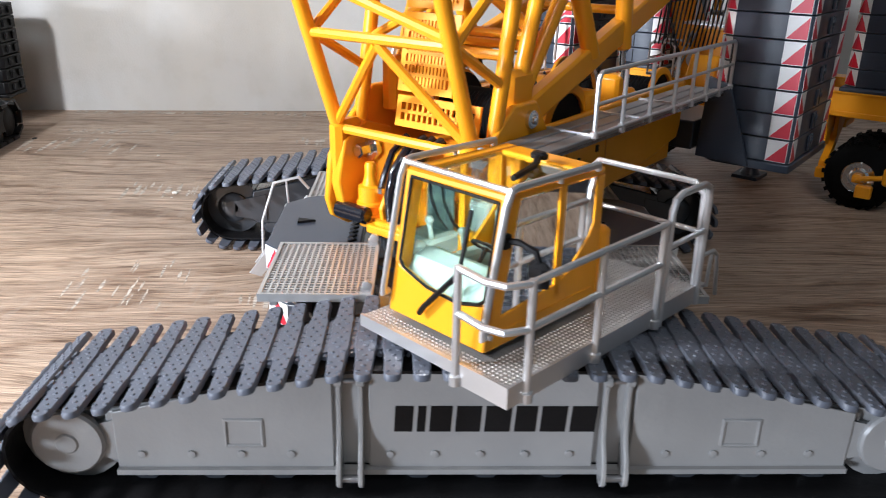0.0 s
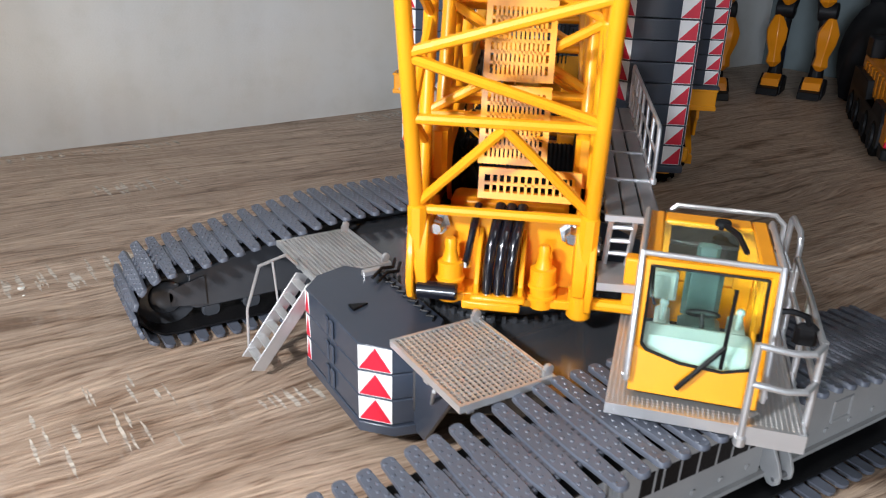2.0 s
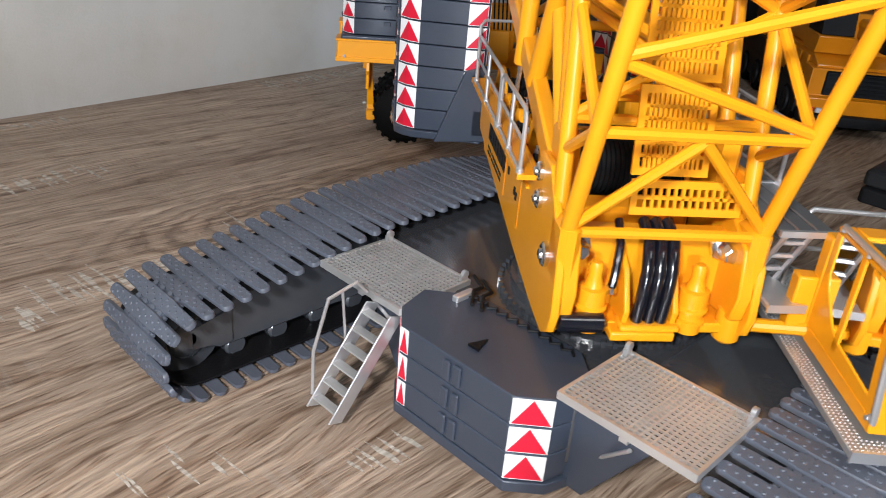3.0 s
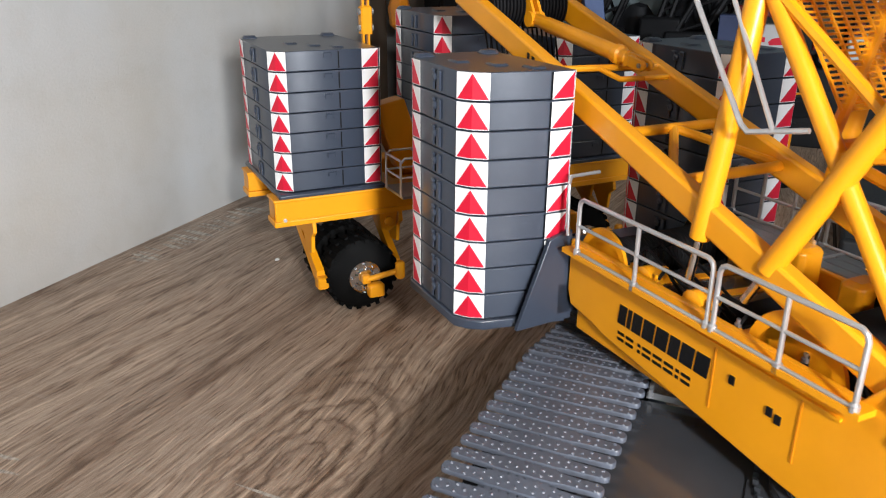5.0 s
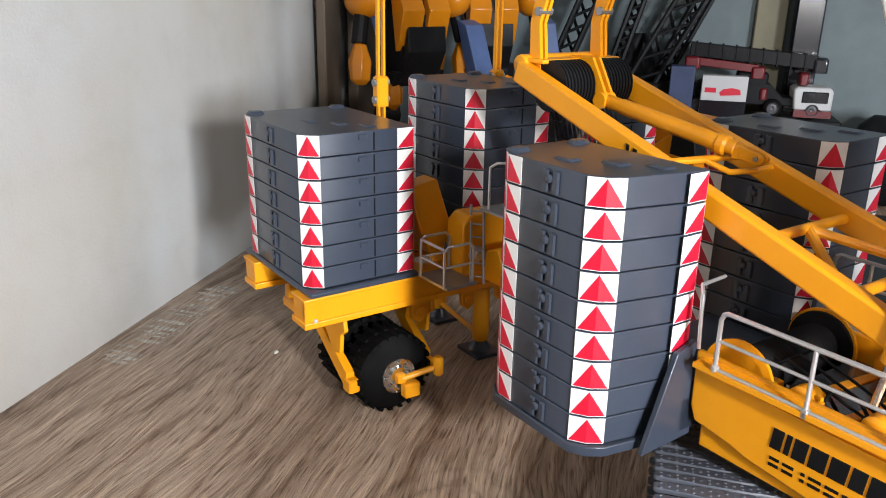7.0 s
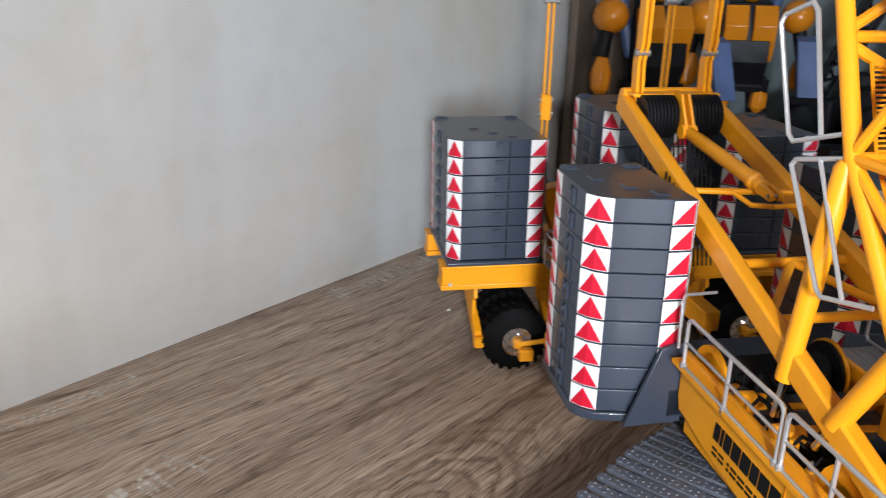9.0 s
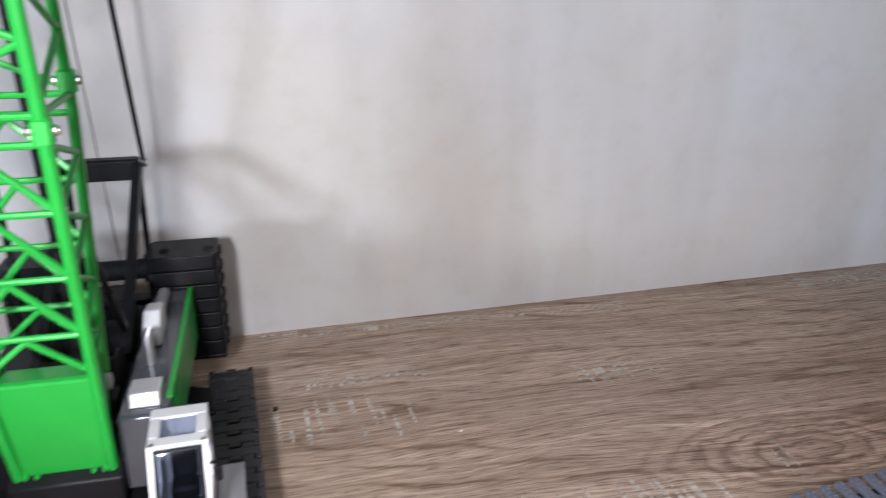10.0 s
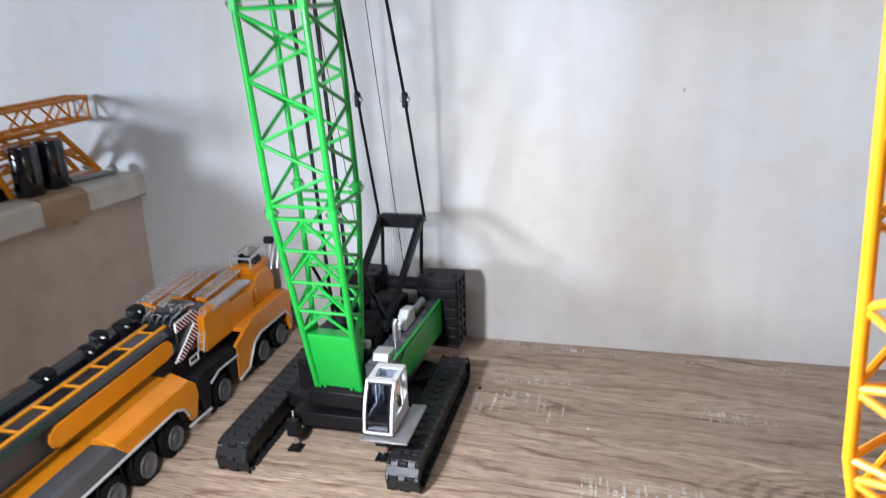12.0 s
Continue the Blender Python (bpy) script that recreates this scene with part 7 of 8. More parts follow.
def road_wheel(owner, x, y, r, out, mat_rim=None, width=0.5):
    """Tyre with a stepped grey rim; out is the side that shows."""
    d = (-out, 0, 0)
    t = part("tyre", Build().lathe((x, y, r), d, [(0.0, r * 0.62), (0.02, r * 0.8), (0.07, r * 0.95), (0.14, r), (width - 0.12, r), (width, r * 0.8), (width, r * 0.3)], 30), RUBBER, owner, "black rubber tyre")
    part("rim", Build().lathe((x + out * 0.075, y, r), d, [(0.05, 0.02), (0.03, r * 0.2), (0.06, r * 0.24), (0.07, r * 0.45), (0.02, r * 0.56), (0.0, r * 0.62), (0.1, r * 0.64)], 26), mat_rim or RIMGREY, t, "grey dished rim")
    return t


def mobile_crane():
    W = -3.4
    # chassis and dark under-body
    mpart("chassis", Build().box(W + 0.55, -0.55, -16.0, 7.0, 0.55, 1.5), BLACK, "black chassis", 0.03)
    for y in (5.95, 4.1, 0.42, -3.26, -5.0, -6.83, -8.6, -12.2, -14.0):
        road_wheel(mobile, 0.0, y, 0.72, 1)
        road_wheel(mobile, W, y, 0.72, -1)
    # rear body over the two rear axles, its lower edge cut for the wheels
    rear = [(7.3, 0.45), (7.35, 2.4), (7.1, 2.5), (3.5, 2.66), (2.6, 2.4), (1.75, 2.05), (1.7, 0.5), (2.55, 0.5), (2.8, 0.7), (3.3, 1.5), (3.9, 1.68), (6.6, 1.6), (6.95, 1.2), (7.0, 0.45)]
    for x0, x1 in ((-0.12, 0.02), (W - 0.02, W + 0.12)):
        mpart("rear_side_panel", Build().prism(rear, x0, x1, "x"), ORANGE, "orange-yellow rear body panel", 0.03)
    mpart("rear_deck", Build().box(W + 0.1, -0.1, 2.6, 7.2, 2.3, 2.48).box(W + 0.1, -0.1, 7.1, 7.3, 0.6, 2.4), ORANGE, "", 0.02)
    mpart("rear_bumper", Build().cbox(W + 0.1, 0.0, 7.25, 7.5, 0.3, 0.7, 0.05), BLACK, "black rear bumper")
    mpart("arch_trim", Build().pipe([(0.06, 6.95, 1.25), (0.06, 6.6, 1.62), (0.06, 3.95, 1.7), (0.06, 3.3, 1.5), (0.06, 2.65, 0.62), (0.06, 1.7, 0.5)], 0.045, 6), CREAM, "pale trim line")
    # dark grey wing over the middle wheel
    wing = [(1.85, 0.55), (1.85, 1.95), (1.0, 2.15), (-1.3, 2.2), (-1.35, 1.4), (-0.85, 0.45), (-0.6, 0.5), (-0.45, 1.35), (0.0, 1.6), (0.85, 1.58), (1.3, 1.2), (1.45, 0.55)]
    mpart("middle_wing", Build().prism(wing, -0.5, 0.0, "x"), CHARCOAL, "dark grey wing", 0.04)
    mpart("wing_trim", Build().pipe([(0.03, 1.8, 1.62), (0.03, 0.2, 1.72), (0.03, -0.5, 1.5)], 0.04, 6).pipe([(0.03, -0.7, 0.5), (0.03, -2.3, 0.62)], 0.05, 6), CREAM, "pale trim line")
    # front body with a folded top edge
    front = [(-1.4, 1.5), (-1.5, 2.05), (-1.8, 2.3), (-3.2, 2.42), (-6.45, 2.42), (-6.25, 2.1), (-5.85, 1.72), (-4.2, 1.72), (-3.0, 1.68), (-2.4, 1.3), (-2.1, 0.75), (-1.7, 0.75)]
    mpart("front_side_panel", Build().prism(front, -0.1, 0.02, "x"), ORANGE, "orange-yellow front body panel", 0.03)
    mpart("front_side_panel", Build().prism(front, W - 0.02, W + 0.1, "x"), ORANGE, "", 0.03)
    mpart("front_ledge", Build().prism([(0.0, 2.36), (-0.15, 2.44), (-0.7, 2.62), (-0.85, 2.55), (-0.85, 1.8), (-0.1, 1.8)], -6.45, -1.9, "y"), ORANGE, "", 0.03)
    for x0, x1 in ((-0.14, -0.0), (W, W + 0.14)):
        mpart("front_wing", Build().prism([(-5.8, 1.7), (-6.3, 2.2), (-6.5, 2.4), (-16.0, 2.4), (-16.0, 1.7)], x0, x1, "x"), RIMGREY, "dark grey front wing", 0.03)
    mpart("front_wing_deck", Build().cbox(-0.85, -0.1, -16.0, -6.5, 1.8, 2.44, 0.05), RIMGREY, "", 0.02)
    mpart("front_trim", Build().pipe([(0.05, -2.25, 1.05), (0.05, -2.55, 1.5), (0.05, -3.05, 1.72), (0.05, -16.0, 1.74)], 0.05, 6), CREAM, "pale trim line")
    for k in range(4):
        mpart("wheel_arch", Build().prism([(-2.6 - k * 1.8, 1.0), (-2.75 - k * 1.8, 1.68), (-3.9 - k * 1.8, 1.68), (-4.0 - k * 1.8, 1.0), (-3.85 - k * 1.8, 1.55), (-2.8 - k * 1.8, 1.55)], -0.55, -0.02, "x"), CHARCOAL)
    mpart("driver_cab", Build().prism([(-16.0, 0.6), (-18.6, 0.6), (-18.9, 1.8), (-18.4, 3.0), (-16.0, 3.1)], W + 0.1, -0.1, "x"), ORANGE, "orange-yellow driving cab", 0.06)
    # slewing upper part
    up = mpart("upper_body", Build().prism([(0.4, 2.4), (4.6, 2.3), (4.7, 3.45), (2.7, 3.6), (2.5, 3.86), (1.0, 4.05), (0.4, 3.9)], -0.95, -0.48, "x"), ORANGE, "orange-yellow slewing upper body", 0.05)
    part("upper_side", Build().prism([(0.4, 2.4), (7.0, 2.4), (7.0, 3.4), (2.5, 3.8), (0.4, 3.8)], W + 0.3, W + 0.7, "x"), ORANGE, up, bevel=0.04)
    part("upper_floor", Build().box(W + 0.6, -0.9, 0.5, 7.2, 2.5, 2.75), ORANGE, up)
    part("rear_box", Build().prism([(4.6, 2.5), (7.0, 2.5), (7.1, 3.2), (6.6, 3.9), (5.6, 3.9), (4.7, 3.4)], -2.4, -0.6, "x"), ORANGE, up, bevel=0.06)
    for k in range(5):
        part("spring_coil", Build().lathe((-0.75, 5.0, 2.75 + k * 0.12), (0, 0, 1), [(0, 0.2), (0.03, 0.25), (0.07, 0.25), (0.1, 0.2)], 16), ORANGE, up)
    part("front_ladder", Build().tube((-0.5, 0.15, 2.5), (-0.55, 0.7, 4.1), 0.035).tube((-0.75, 0.15, 2.5), (-0.8, 0.7, 4.1), 0.035), SILVER, up, "silver ladder")
    for k in range(6):
        f = (k + 0.5) / 6
        part("rung", Build().tube((-0.5, 0.15 + 0.55 * f, 2.5 + 1.6 * f), (-0.8, 0.15 + 0.55 * f, 2.5 + 1.6 * f), 0.025, 6), SILVER, up)
    part("white_frame", Build().box(-0.5, -0.45, -0.95, -0.9, 2.45, 2.75).box(-0.5, -0.45, -0.35, -0.3, 2.45, 2.75).box(-0.5, -0.45, -0.9, -0.35, 2.45, 2.5).box(-0.5, -0.45, -0.9, -0.35, 2.7, 2.75), CREAM, up, "small white rectangular frame")
    # walkways and guards on top
    grating(-0.95, -0.5, 1.2, 4.4, 3.98, mobile, "roof_walkway", 0.12, 0.02)
    for x, y0, y1, z in ((-2.9, 0.6, 4.6, 4.3), (-2.15, 1.6, 4.8, 4.22), (-1.2, 1.9, 5.0, 4.1)):
        mpart("roof_rail", Build().tube((x, y0, z), (x, y1, z + 0.1), 0.045, 6).tube((x - 0.6, y0, z), (x - 0.6, y1, z + 0.1), 0.045, 6), SILVER, "silver roof rail")
        for k in (1, 2):
            mpart("roof_bar", Build().tube((x - 0.2 * k, y0, z), (x - 0.2 * k, y1, z + 0.1), 0.022, 5), SILVER)
        mpart("roof_panel", Build().cbox(x - 0.55, x - 0.05, y0 + 0.1, y1 - 0.1, z - 0.2, z - 0.06, 0.03), ORANGE, "orange-yellow panel under the grating")
        for k in range(11):
            y = y0 + (y1 - y0) * (k + 0.5) / 11
            mpart("roof_rung", Build().tube((x, y, z + 0.05), (x - 0.6, y, z + 0.05), 0.028, 5), CHROME)
        for yy in (y0 + 0.3, y1 - 0.6):
            mpart("rail_bearer", Build().box(x - 0.35, x - 0.05, yy, yy + 0.3, 2.7, z), ORANGE)
    tail = mpart("tail_housing", Build().cbox(-1.75, -0.75, 5.3, 7.0, 3.9, 4.2, 0.06), ORANGE, "orange-yellow tail winch housing")
    part("guard", Build().pipe([(-1.75, 5.3, 4.2), (-1.75, 5.3, 4.65), (-1.75, 6.9, 4.75), (-1.75, 6.9, 4.2)], 0.05, 6).pipe([(-0.8, 5.3, 4.2), (-0.8, 5.3, 4.65), (-0.8, 6.9, 4.75), (-0.8, 6.9, 4.2)], 0.05, 6).tube((-1.75, 5.3, 4.65), (-0.8, 5.3, 4.65), 0.05, 6).tube((-1.75, 6.9, 4.75), (-0.8, 6.9, 4.75), 0.05, 6), SILVER, tail, "silver guard rail")
    part("winch", Build().lathe((-1.7, 6.1, 4.3), (1, 0, 0), [(0, 0.3), (0.05, 0.3), (0.06, 0.2), (0.8, 0.2), (0.82, 0.3), (0.88, 0.3)], 18), BLACK, tail)
    mpart("tail_strut", Build().pipe([(-0.7, 7.0, 3.5), (-0.65, 7.6, 4.7), (-0.65, 7.9, 4.9), (-0.65, 8.0, 4.3), (-0.65, 7.6, 3.4)], 0.06, 8).tube((-0.9, 7.0, 3.4), (-0.85, 7.7, 4.8), 0.05, 8), SILVER, "silver bent strut")
    mpart("tail_roller", Build().lathe((-1.1, 7.5, 4.85), (1, 0, 0), [(0, 0.15), (0.03, 0.18), (0.4, 0.18), (0.43, 0.15)], 14), BLACK)
    # telescopic boom: rounded box, dark, with a yellow panel on its flank and a yellow-edged top
    bo = [(-1.0, 3.0), (-1.0, 3.85), (-1.15, 4.05), (-2.35, 4.05), (-2.5, 3.85), (-2.5, 3.0), (-2.25, 2.7), (-1.25, 2.7)]
    boom = mpart("telescopic_boom", Build().prism(bo, -20.5, 1.6, "y"), NAVY, "dark navy telescopic boom with a yellow flank panel", 0.05)
    pan = [(-1.25, 3.1), (-1.2, 3.5), (-1.45, 3.72), (-1.75, 3.76), (-7.6, 3.76), (-7.95, 3.62), (-8.05, 3.39), (-7.95, 3.15), (-7.6, 3.02), (-1.7, 3.0)]
    part("flank_panel", Build().prism(pan, -1.0, -0.93, "x"), ORANGE, boom, "yellow flank panel with a round end", bevel=0.02)
    for x in (-1.35, -2.1):
        part("edge_strip", Build().box(x - 0.06, x + 0.06, -20.0, 0.6, 4.05, 4.1), YELLOW, boom, "yellow edge strip")
    for k in range(14):
        y = -0.2 - k * 1.4
        part("cross_strip", Build().box(-2.04, -1.41, y - 0.05, y + 0.05, 4.05, 4.095), YELLOW, boom)
        if k % 2 == 0:
            part("black_plate", Build().cbox(-1.98, -1.47, y - 1.2, y - 0.2, 4.05, 4.12, 0.03), CHARCOAL, boom, "dark grip plate")
    part("boom_collar", Build().cbox(-2.6, -0.88, -0.9, 0.5, 2.62, 4.2, 0.1), NAVY, boom, "glossy black boom collar", bevel=0.05)
    part("collar_block", Build().cbox(-2.1, -1.1, -0.6, 0.9, 4.2, 4.45, 0.08), NAVY, boom, bevel=0.03)
    # red and white striped warning panel, bent like an arrowhead, round the boom's flank
    arms = ([(-1.35, 2.72), (-0.85, 2.66), (0.58, 3.3), (0.58, 3.66), (0.2, 3.72)], [(0.2, 3.722), (0.58, 3.662), (0.58, 4.12), (0.2, 4.3), (-1.05, 4.24), (-1.05, 3.86), (0.1, 3.94)])
    def cut(poly, lo, hi):
        """The piece of a polygon whose y + z lies between lo and hi."""
        for sign, lim in ((1, lo), (-1, hi)):
            res = []
            for i, p in enumerate(poly):
                q = poly[(i + 1) % len(poly)]
                dp, dq = sign * (sum(p) - lim), sign * (sum(q) - lim)
                if dp >= 0:
                    res.append(p)
                if dp * dq < 0:
                    f = dp / (dp - dq)
                    res.append((p[0] + (q[0] - p[0]) * f, p[1] + (q[1] - p[1]) * f))
            poly = res
        return poly
    for arm in arms:
        sp = mpart("warning_panel", Build().prism(arm, -0.86, -0.78, "x"), WHITE, "white warning panel with red slanting stripes")
        for k in range(22):
            piece = cut(arm, 1.2 + k * 0.2, 1.31 + k * 0.2)
            if len(piece) > 2:
                part("red_stripe", Build().prism(piece, -0.78, -0.765, "x"), REDPAINT, sp, "dark red stripe", smooth=0)
    # bright pipes and fittings over the collar, added for its glints
    for k in range(5):
        x = -2.3 + k * 0.3
        part("collar_glint_pipe", Build().pipe([(x, -1.0, 4.1), (x, -0.8, 4.3 + 0.05 * (k % 2)), (x + 0.08, 0.2, 4.48), (x + 0.05, 0.8, 4.3)], 0.03, 6), CHROME, boom, "bright thin pipe added for the collar's glints")
        part("collar_glint_fitting", Build().lathe((x + 0.03, -0.3 + 0.2 * (k % 3), 4.43), (0, 0, 1), [(0, 0.08), (0.08, 0.08), (0.1, 0.05)], 8), CHROME, boom)
    # stowed jib on the far side
    jib = mpart("stowed_jib", Build().prism([(-3.3, 3.2), (-2.75, 3.2), (-2.65, 3.5), (-2.7, 4.1), (-2.9, 4.3), (-3.2, 4.25)], -14.0, -0.6, "y"), NAVY, "dark navy stowed jib", 0.06)
    for y, l, z, x in ((-0.3, 0.7, 4.55, -3.0), (-1.4, 0.8, 4.4, -2.85), (-2.6, 0.6, 4.5, -3.0), (-3.5, 0.5, 4.35, -2.9), (-5.6, 0.9, 4.4, -3.0)):
        part("jib_bracket", Build().cbox(x - 0.3, x + 0.3, y - l / 2, y + l / 2, 3.7, z, 0.12), BLACK, jib, "black jib bracket", bevel=0.04)
        part("jib_pin", Build().tube((x + 0.3, y - 0.2, z - 0.15), (x + 0.42, y - 0.2, z - 0.15), 0.06, 8), CHROME, jib)
    mpart("jib_bearer", Build().box(-3.2, -2.8, -1.0, -0.7, 2.4, 3.2).box(-3.2, -2.8, -8.0, -7.7, 2.4, 3.2), ORANGE)
    mpart("deck_cover", Build().box(W + 0.1, -0.8, -16.0, -1.8, 1.8, 2.35), ORANGE, "", 0.03)


mobile_crane()

# ---- the ledge and what lies on it ----
def ledge():
    top, low = 7.75, 6.55
    m = place_of(-32.5, 17.5, 0, -7)
    o = [(-41.0, low), (-0.05, low), (0.05, low + 0.1), (0.0, top - 0.15), (-0.2, top), (-41.0, top)]
    solid("ledge_slab", Build().prism(o, -11.5, 0.2, "y"), LEDGE, "off-white plastered ledge slab with a worn edge", "ledge", "structure", m=m, bevel=0.06)
    solid("ledge_front", Build().box(-40, -0.35, -11.3, 0.2, 0.002, low), LEDGEDARK, "brown-grey plastered face below the ledge", "wall", "structure", m=m)
    solid("tape_patch", Build().prism([(0.06, 6.5), (0.13, 6.5), (0.11, 7.6), (-0.15, 7.81), (-1.25, 7.81), (-1.25, 7.755), (-0.25, 7.755), (0.03, 7.6)], -6.0, -3.6, "y"), TAPE, "brown tape patch over the ledge's edge", "tape", m=m)
    solid("hanging_scrap", Build().prism([(0.05, 6.25), (0.2, 6.3), (0.25, 6.5), (0.0, 6.56)], -4.6, -4.45, "y"), TAPE, "torn scrap of tape under the ledge", "tape", m=m)
    bm = thing("lattice_boom", place_of(-35.4, 14.2, 7.75), "yellow lattice boom section resting on the ledge", "model crane part")
    y0, y1 = -7.5, 2.9
    chord = []
    for x in (-0.6, 0.6):
        for z in (2.75, 3.8):
            chord.append(((x, y0, z), (x, y1, z)))
    for p, q in chord:
        part("chord", Build().tube(p, q, 0.1, 8), ORANGE, bm)
    L = []
    for x in (-0.6, 0.6):
        for k in range(10):
            ya, yb = y0 + 1.04 * k, y0 + 1.04 * (k + 1)
            L.append(((x, ya, 2.75 if k % 2 else 3.8), (x, yb, 3.8 if k % 2 else 2.75)))
        L.append(((x, y1, 2.75), (x, y1, 3.8)))
    for k in range(11):
        y = y0 + 1.04 * k
        for z in (2.75, 3.8):
            L.append(((-0.6, y, z), (0.6, y + 0.5, z)))
    for p, q in L:
        part("lattice_bar", Build().tube(p, q, 0.055, 6), ORANGE, bm)
    # the tapered piece that stands below it
    tp = thing("tapered_boom_foot", place_of(-35.4, 13.6, 7.75), "yellow tapered lattice boom foot under the boom section", "model crane part")
    P4 = [((x, y, 2.4), (x * 1.5, y2, 0.12)) for x in (-0.5, 0.5) for y, y2 in ((-3.0, -2.2), (1.4, 3.4))]
    for p, q in P4:
        part("chord", Build().tube(p, q, 0.14, 8), ORANGE, tp)
    for x in (-0.5, 0.5):
        for (ya, za), (yb, zb) in (((-3.0, 2.4), (1.4, 2.4)), ((-2.2, 0.12), (3.4, 0.12)), ((-2.8, 1.8), (1.6, 2.2)), ((-2.6, 1.2), (2.2, 1.5)), ((-1, 2.4), (2.8, 0.8)), ((0, 2.4), (3.2, 0.3)), ((-2.8, 2.2), (2.4, 1.2)), ((-2.4, 0.6), (1.6, 2.0))):
            part("lattice_bar", Build().tube((x * 1.15, ya, za), (x * 1.15, yb, zb), 0.08, 6), ORANGE, tp)
    for y, z in ((-2.5, 1.2), (1.5, 2.3), (2.5, 1.2), (-3.0, 2.4)):
        part("cross_bar", Build().tube((-0.6, y, z), (0.6, y, z), 0.08, 6), ORANGE, tp)
    for y in (12.35, 13.85):
        solid("dark_canister", Build().lathe((-34.5, y, 7.75), (0, 0, 1), [(0, 0.6), (0.06, 0.64), (2.2, 0.64), (2.3, 0.58), (2.31, 0.1)], 24), NAVY, "dark navy cylindrical container on the ledge", "container", group="pair of dark containers")
    solid("black_base", Build().prism([(7.6, 7.755), (11.6, 7.755), (11.4, 8.3), (10.4, 8.7), (7.6, 8.7)], -37.5, -34.9, "x"), BLACK, "black model base on the ledge", "model part", bevel=0.08)
    solid("grey_bar", Build().pipe([(-33.6, 16.6, 7.92), (-34.3, 14.6, 7.92)], 0.16, 10).ball((-33.6, 16.65, 8.02), 0.27, 10), STEEL, "grey bar with a round knob on the ledge", "bar")


ledge()


# ---- the mobile crane at the far side ----
def right_crane():
    c = thing("mobile_crane", place_of(18.9, 4.45, 0, -50), "yellow mobile crane model with a dark windscreen", "model crane")
    def p(name, b, mat, label="", bevel=0.03, parent=None):
        return part(name, b, mat, parent or c, label, bevel=bevel)
    p("bumper", Build().cbox(0.05, 3.35, -0.25, 0.6, 0.35, 0.75, 0.06), CHARCOAL, "grey lower bumper")
    p("front_panel", Build().prism([(-0.05, 0.75), (-0.12, 1.3), (0.1, 1.35), (0.1, 2.3), (0.9, 2.35), (0.9, 0.75)], 0.1, 3.3, "x"), ORANGE, "yellow front panel")
    p("grille", Build().cbox(0.6, 2.9, 0.02, 0.15, 1.4, 2.25, 0.05), BLACK, "black grille")
    for k in range(5):
        p("grille_slat", Build().box(0.7, 2.8, -0.01, 0.03, 1.5 + k * 0.15, 1.56 + k * 0.15), CHARCOAL)
    p("tail_light", Build().cbox(0.08, 0.4, -0.28, -0.1, 0.8, 1.0, 0.04), RED, "small red lamp")
    p("lamp", Build().cbox(0.45, 0.7, -0.27, -0.1, 0.8, 0.98, 0.04), CREAM, "small pale lamp")
    p("side_skirt", Build().box(0.0, 0.3, 0.8, 9.0, 0.5, 1.5).box(3.1, 3.4, 0.8, 9.0, 0.5, 1.5), BLACK, "black lower side")
    p("chassis", Build().box(0.5, 2.9, 0.6, 9.0, 0.5, 1.4), BLACK)
    for y in (1.8, 3.7, 6.1, 7.9):
        road_wheel(c, -0.02, y, 0.72, -1, CHARCOAL)
        road_wheel(c, 3.42, y, 0.72, 1, CHARCOAL)
    p("wing", Build().prism([(0.7, 1.4), (1.0, 1.9), (2.6, 1.95), (3.0, 1.5), (4.7, 1.5), (5.0, 2.2), (8.8, 2.2), (9.0, 1.4)], 0.0, 0.35, "x"), CHARCOAL, "dark wing")
    p("deck", Build().prism([(0.5, 1.5), (0.3, 2.4), (1.0, 2.7), (8.8, 2.7), (9.0, 1.5)], 0.3, 3.1, "x"), ORANGE, "yellow deck")
    for k in range(9):
        p("deck_rib", Build().cbox(0.22, 0.32, 1.2 + k * 0.8, 1.7 + k * 0.8, 1.65, 2.55, 0.03), ORANGE, "", 0.0)
    p("upper_body", Build().prism([(1.0, 2.7), (1.0, 3.6), (1.4, 4.1), (2.4, 4.1), (3.4, 3.5), (5.5, 3.1), (5.5, 2.7)], 0.5, 2.9, "x"), ORANGE, "yellow upper body", 0.06)
    cab = p("cab", Build().prism([(0.9, 2.7), (0.75, 3.3), (0.9, 3.35), (2.2, 3.35), (2.2, 2.7)], 0.25, 1.5, "x"), ORANGE, "yellow operator's cab")
    p("cab_window", Build().prism([(0.78, 3.35), (1.1, 4.65), (2.1, 4.65), (2.2, 3.35)], 0.3, 1.45, "x"), BLACK, "black glazed cab window", parent=cab)
    p("cab_roof", Build().cbox(0.22, 1.55, 1.0, 2.25, 4.65, 4.82, 0.05), ORANGE, parent=cab)
    p("boom", Build().prism([(1.6, 3.3), (1.6, 3.8), (1.75, 3.95), (2.65, 3.95), (2.8, 3.8), (2.8, 3.3)], -0.8, 7.2, "y"), ORANGE, "yellow telescopic boom", 0.06)
    p("boom_head", Build().cbox(1.65, 2.75, -1.4, -0.7, 3.2, 3.9, 0.1), BLACK, "black boom head")
    p("rear_ballast", Build().cbox(0.3, 3.1, 7.6, 9.0, 2.7, 3.5, 0.06), CHARCOAL)


right_crane()


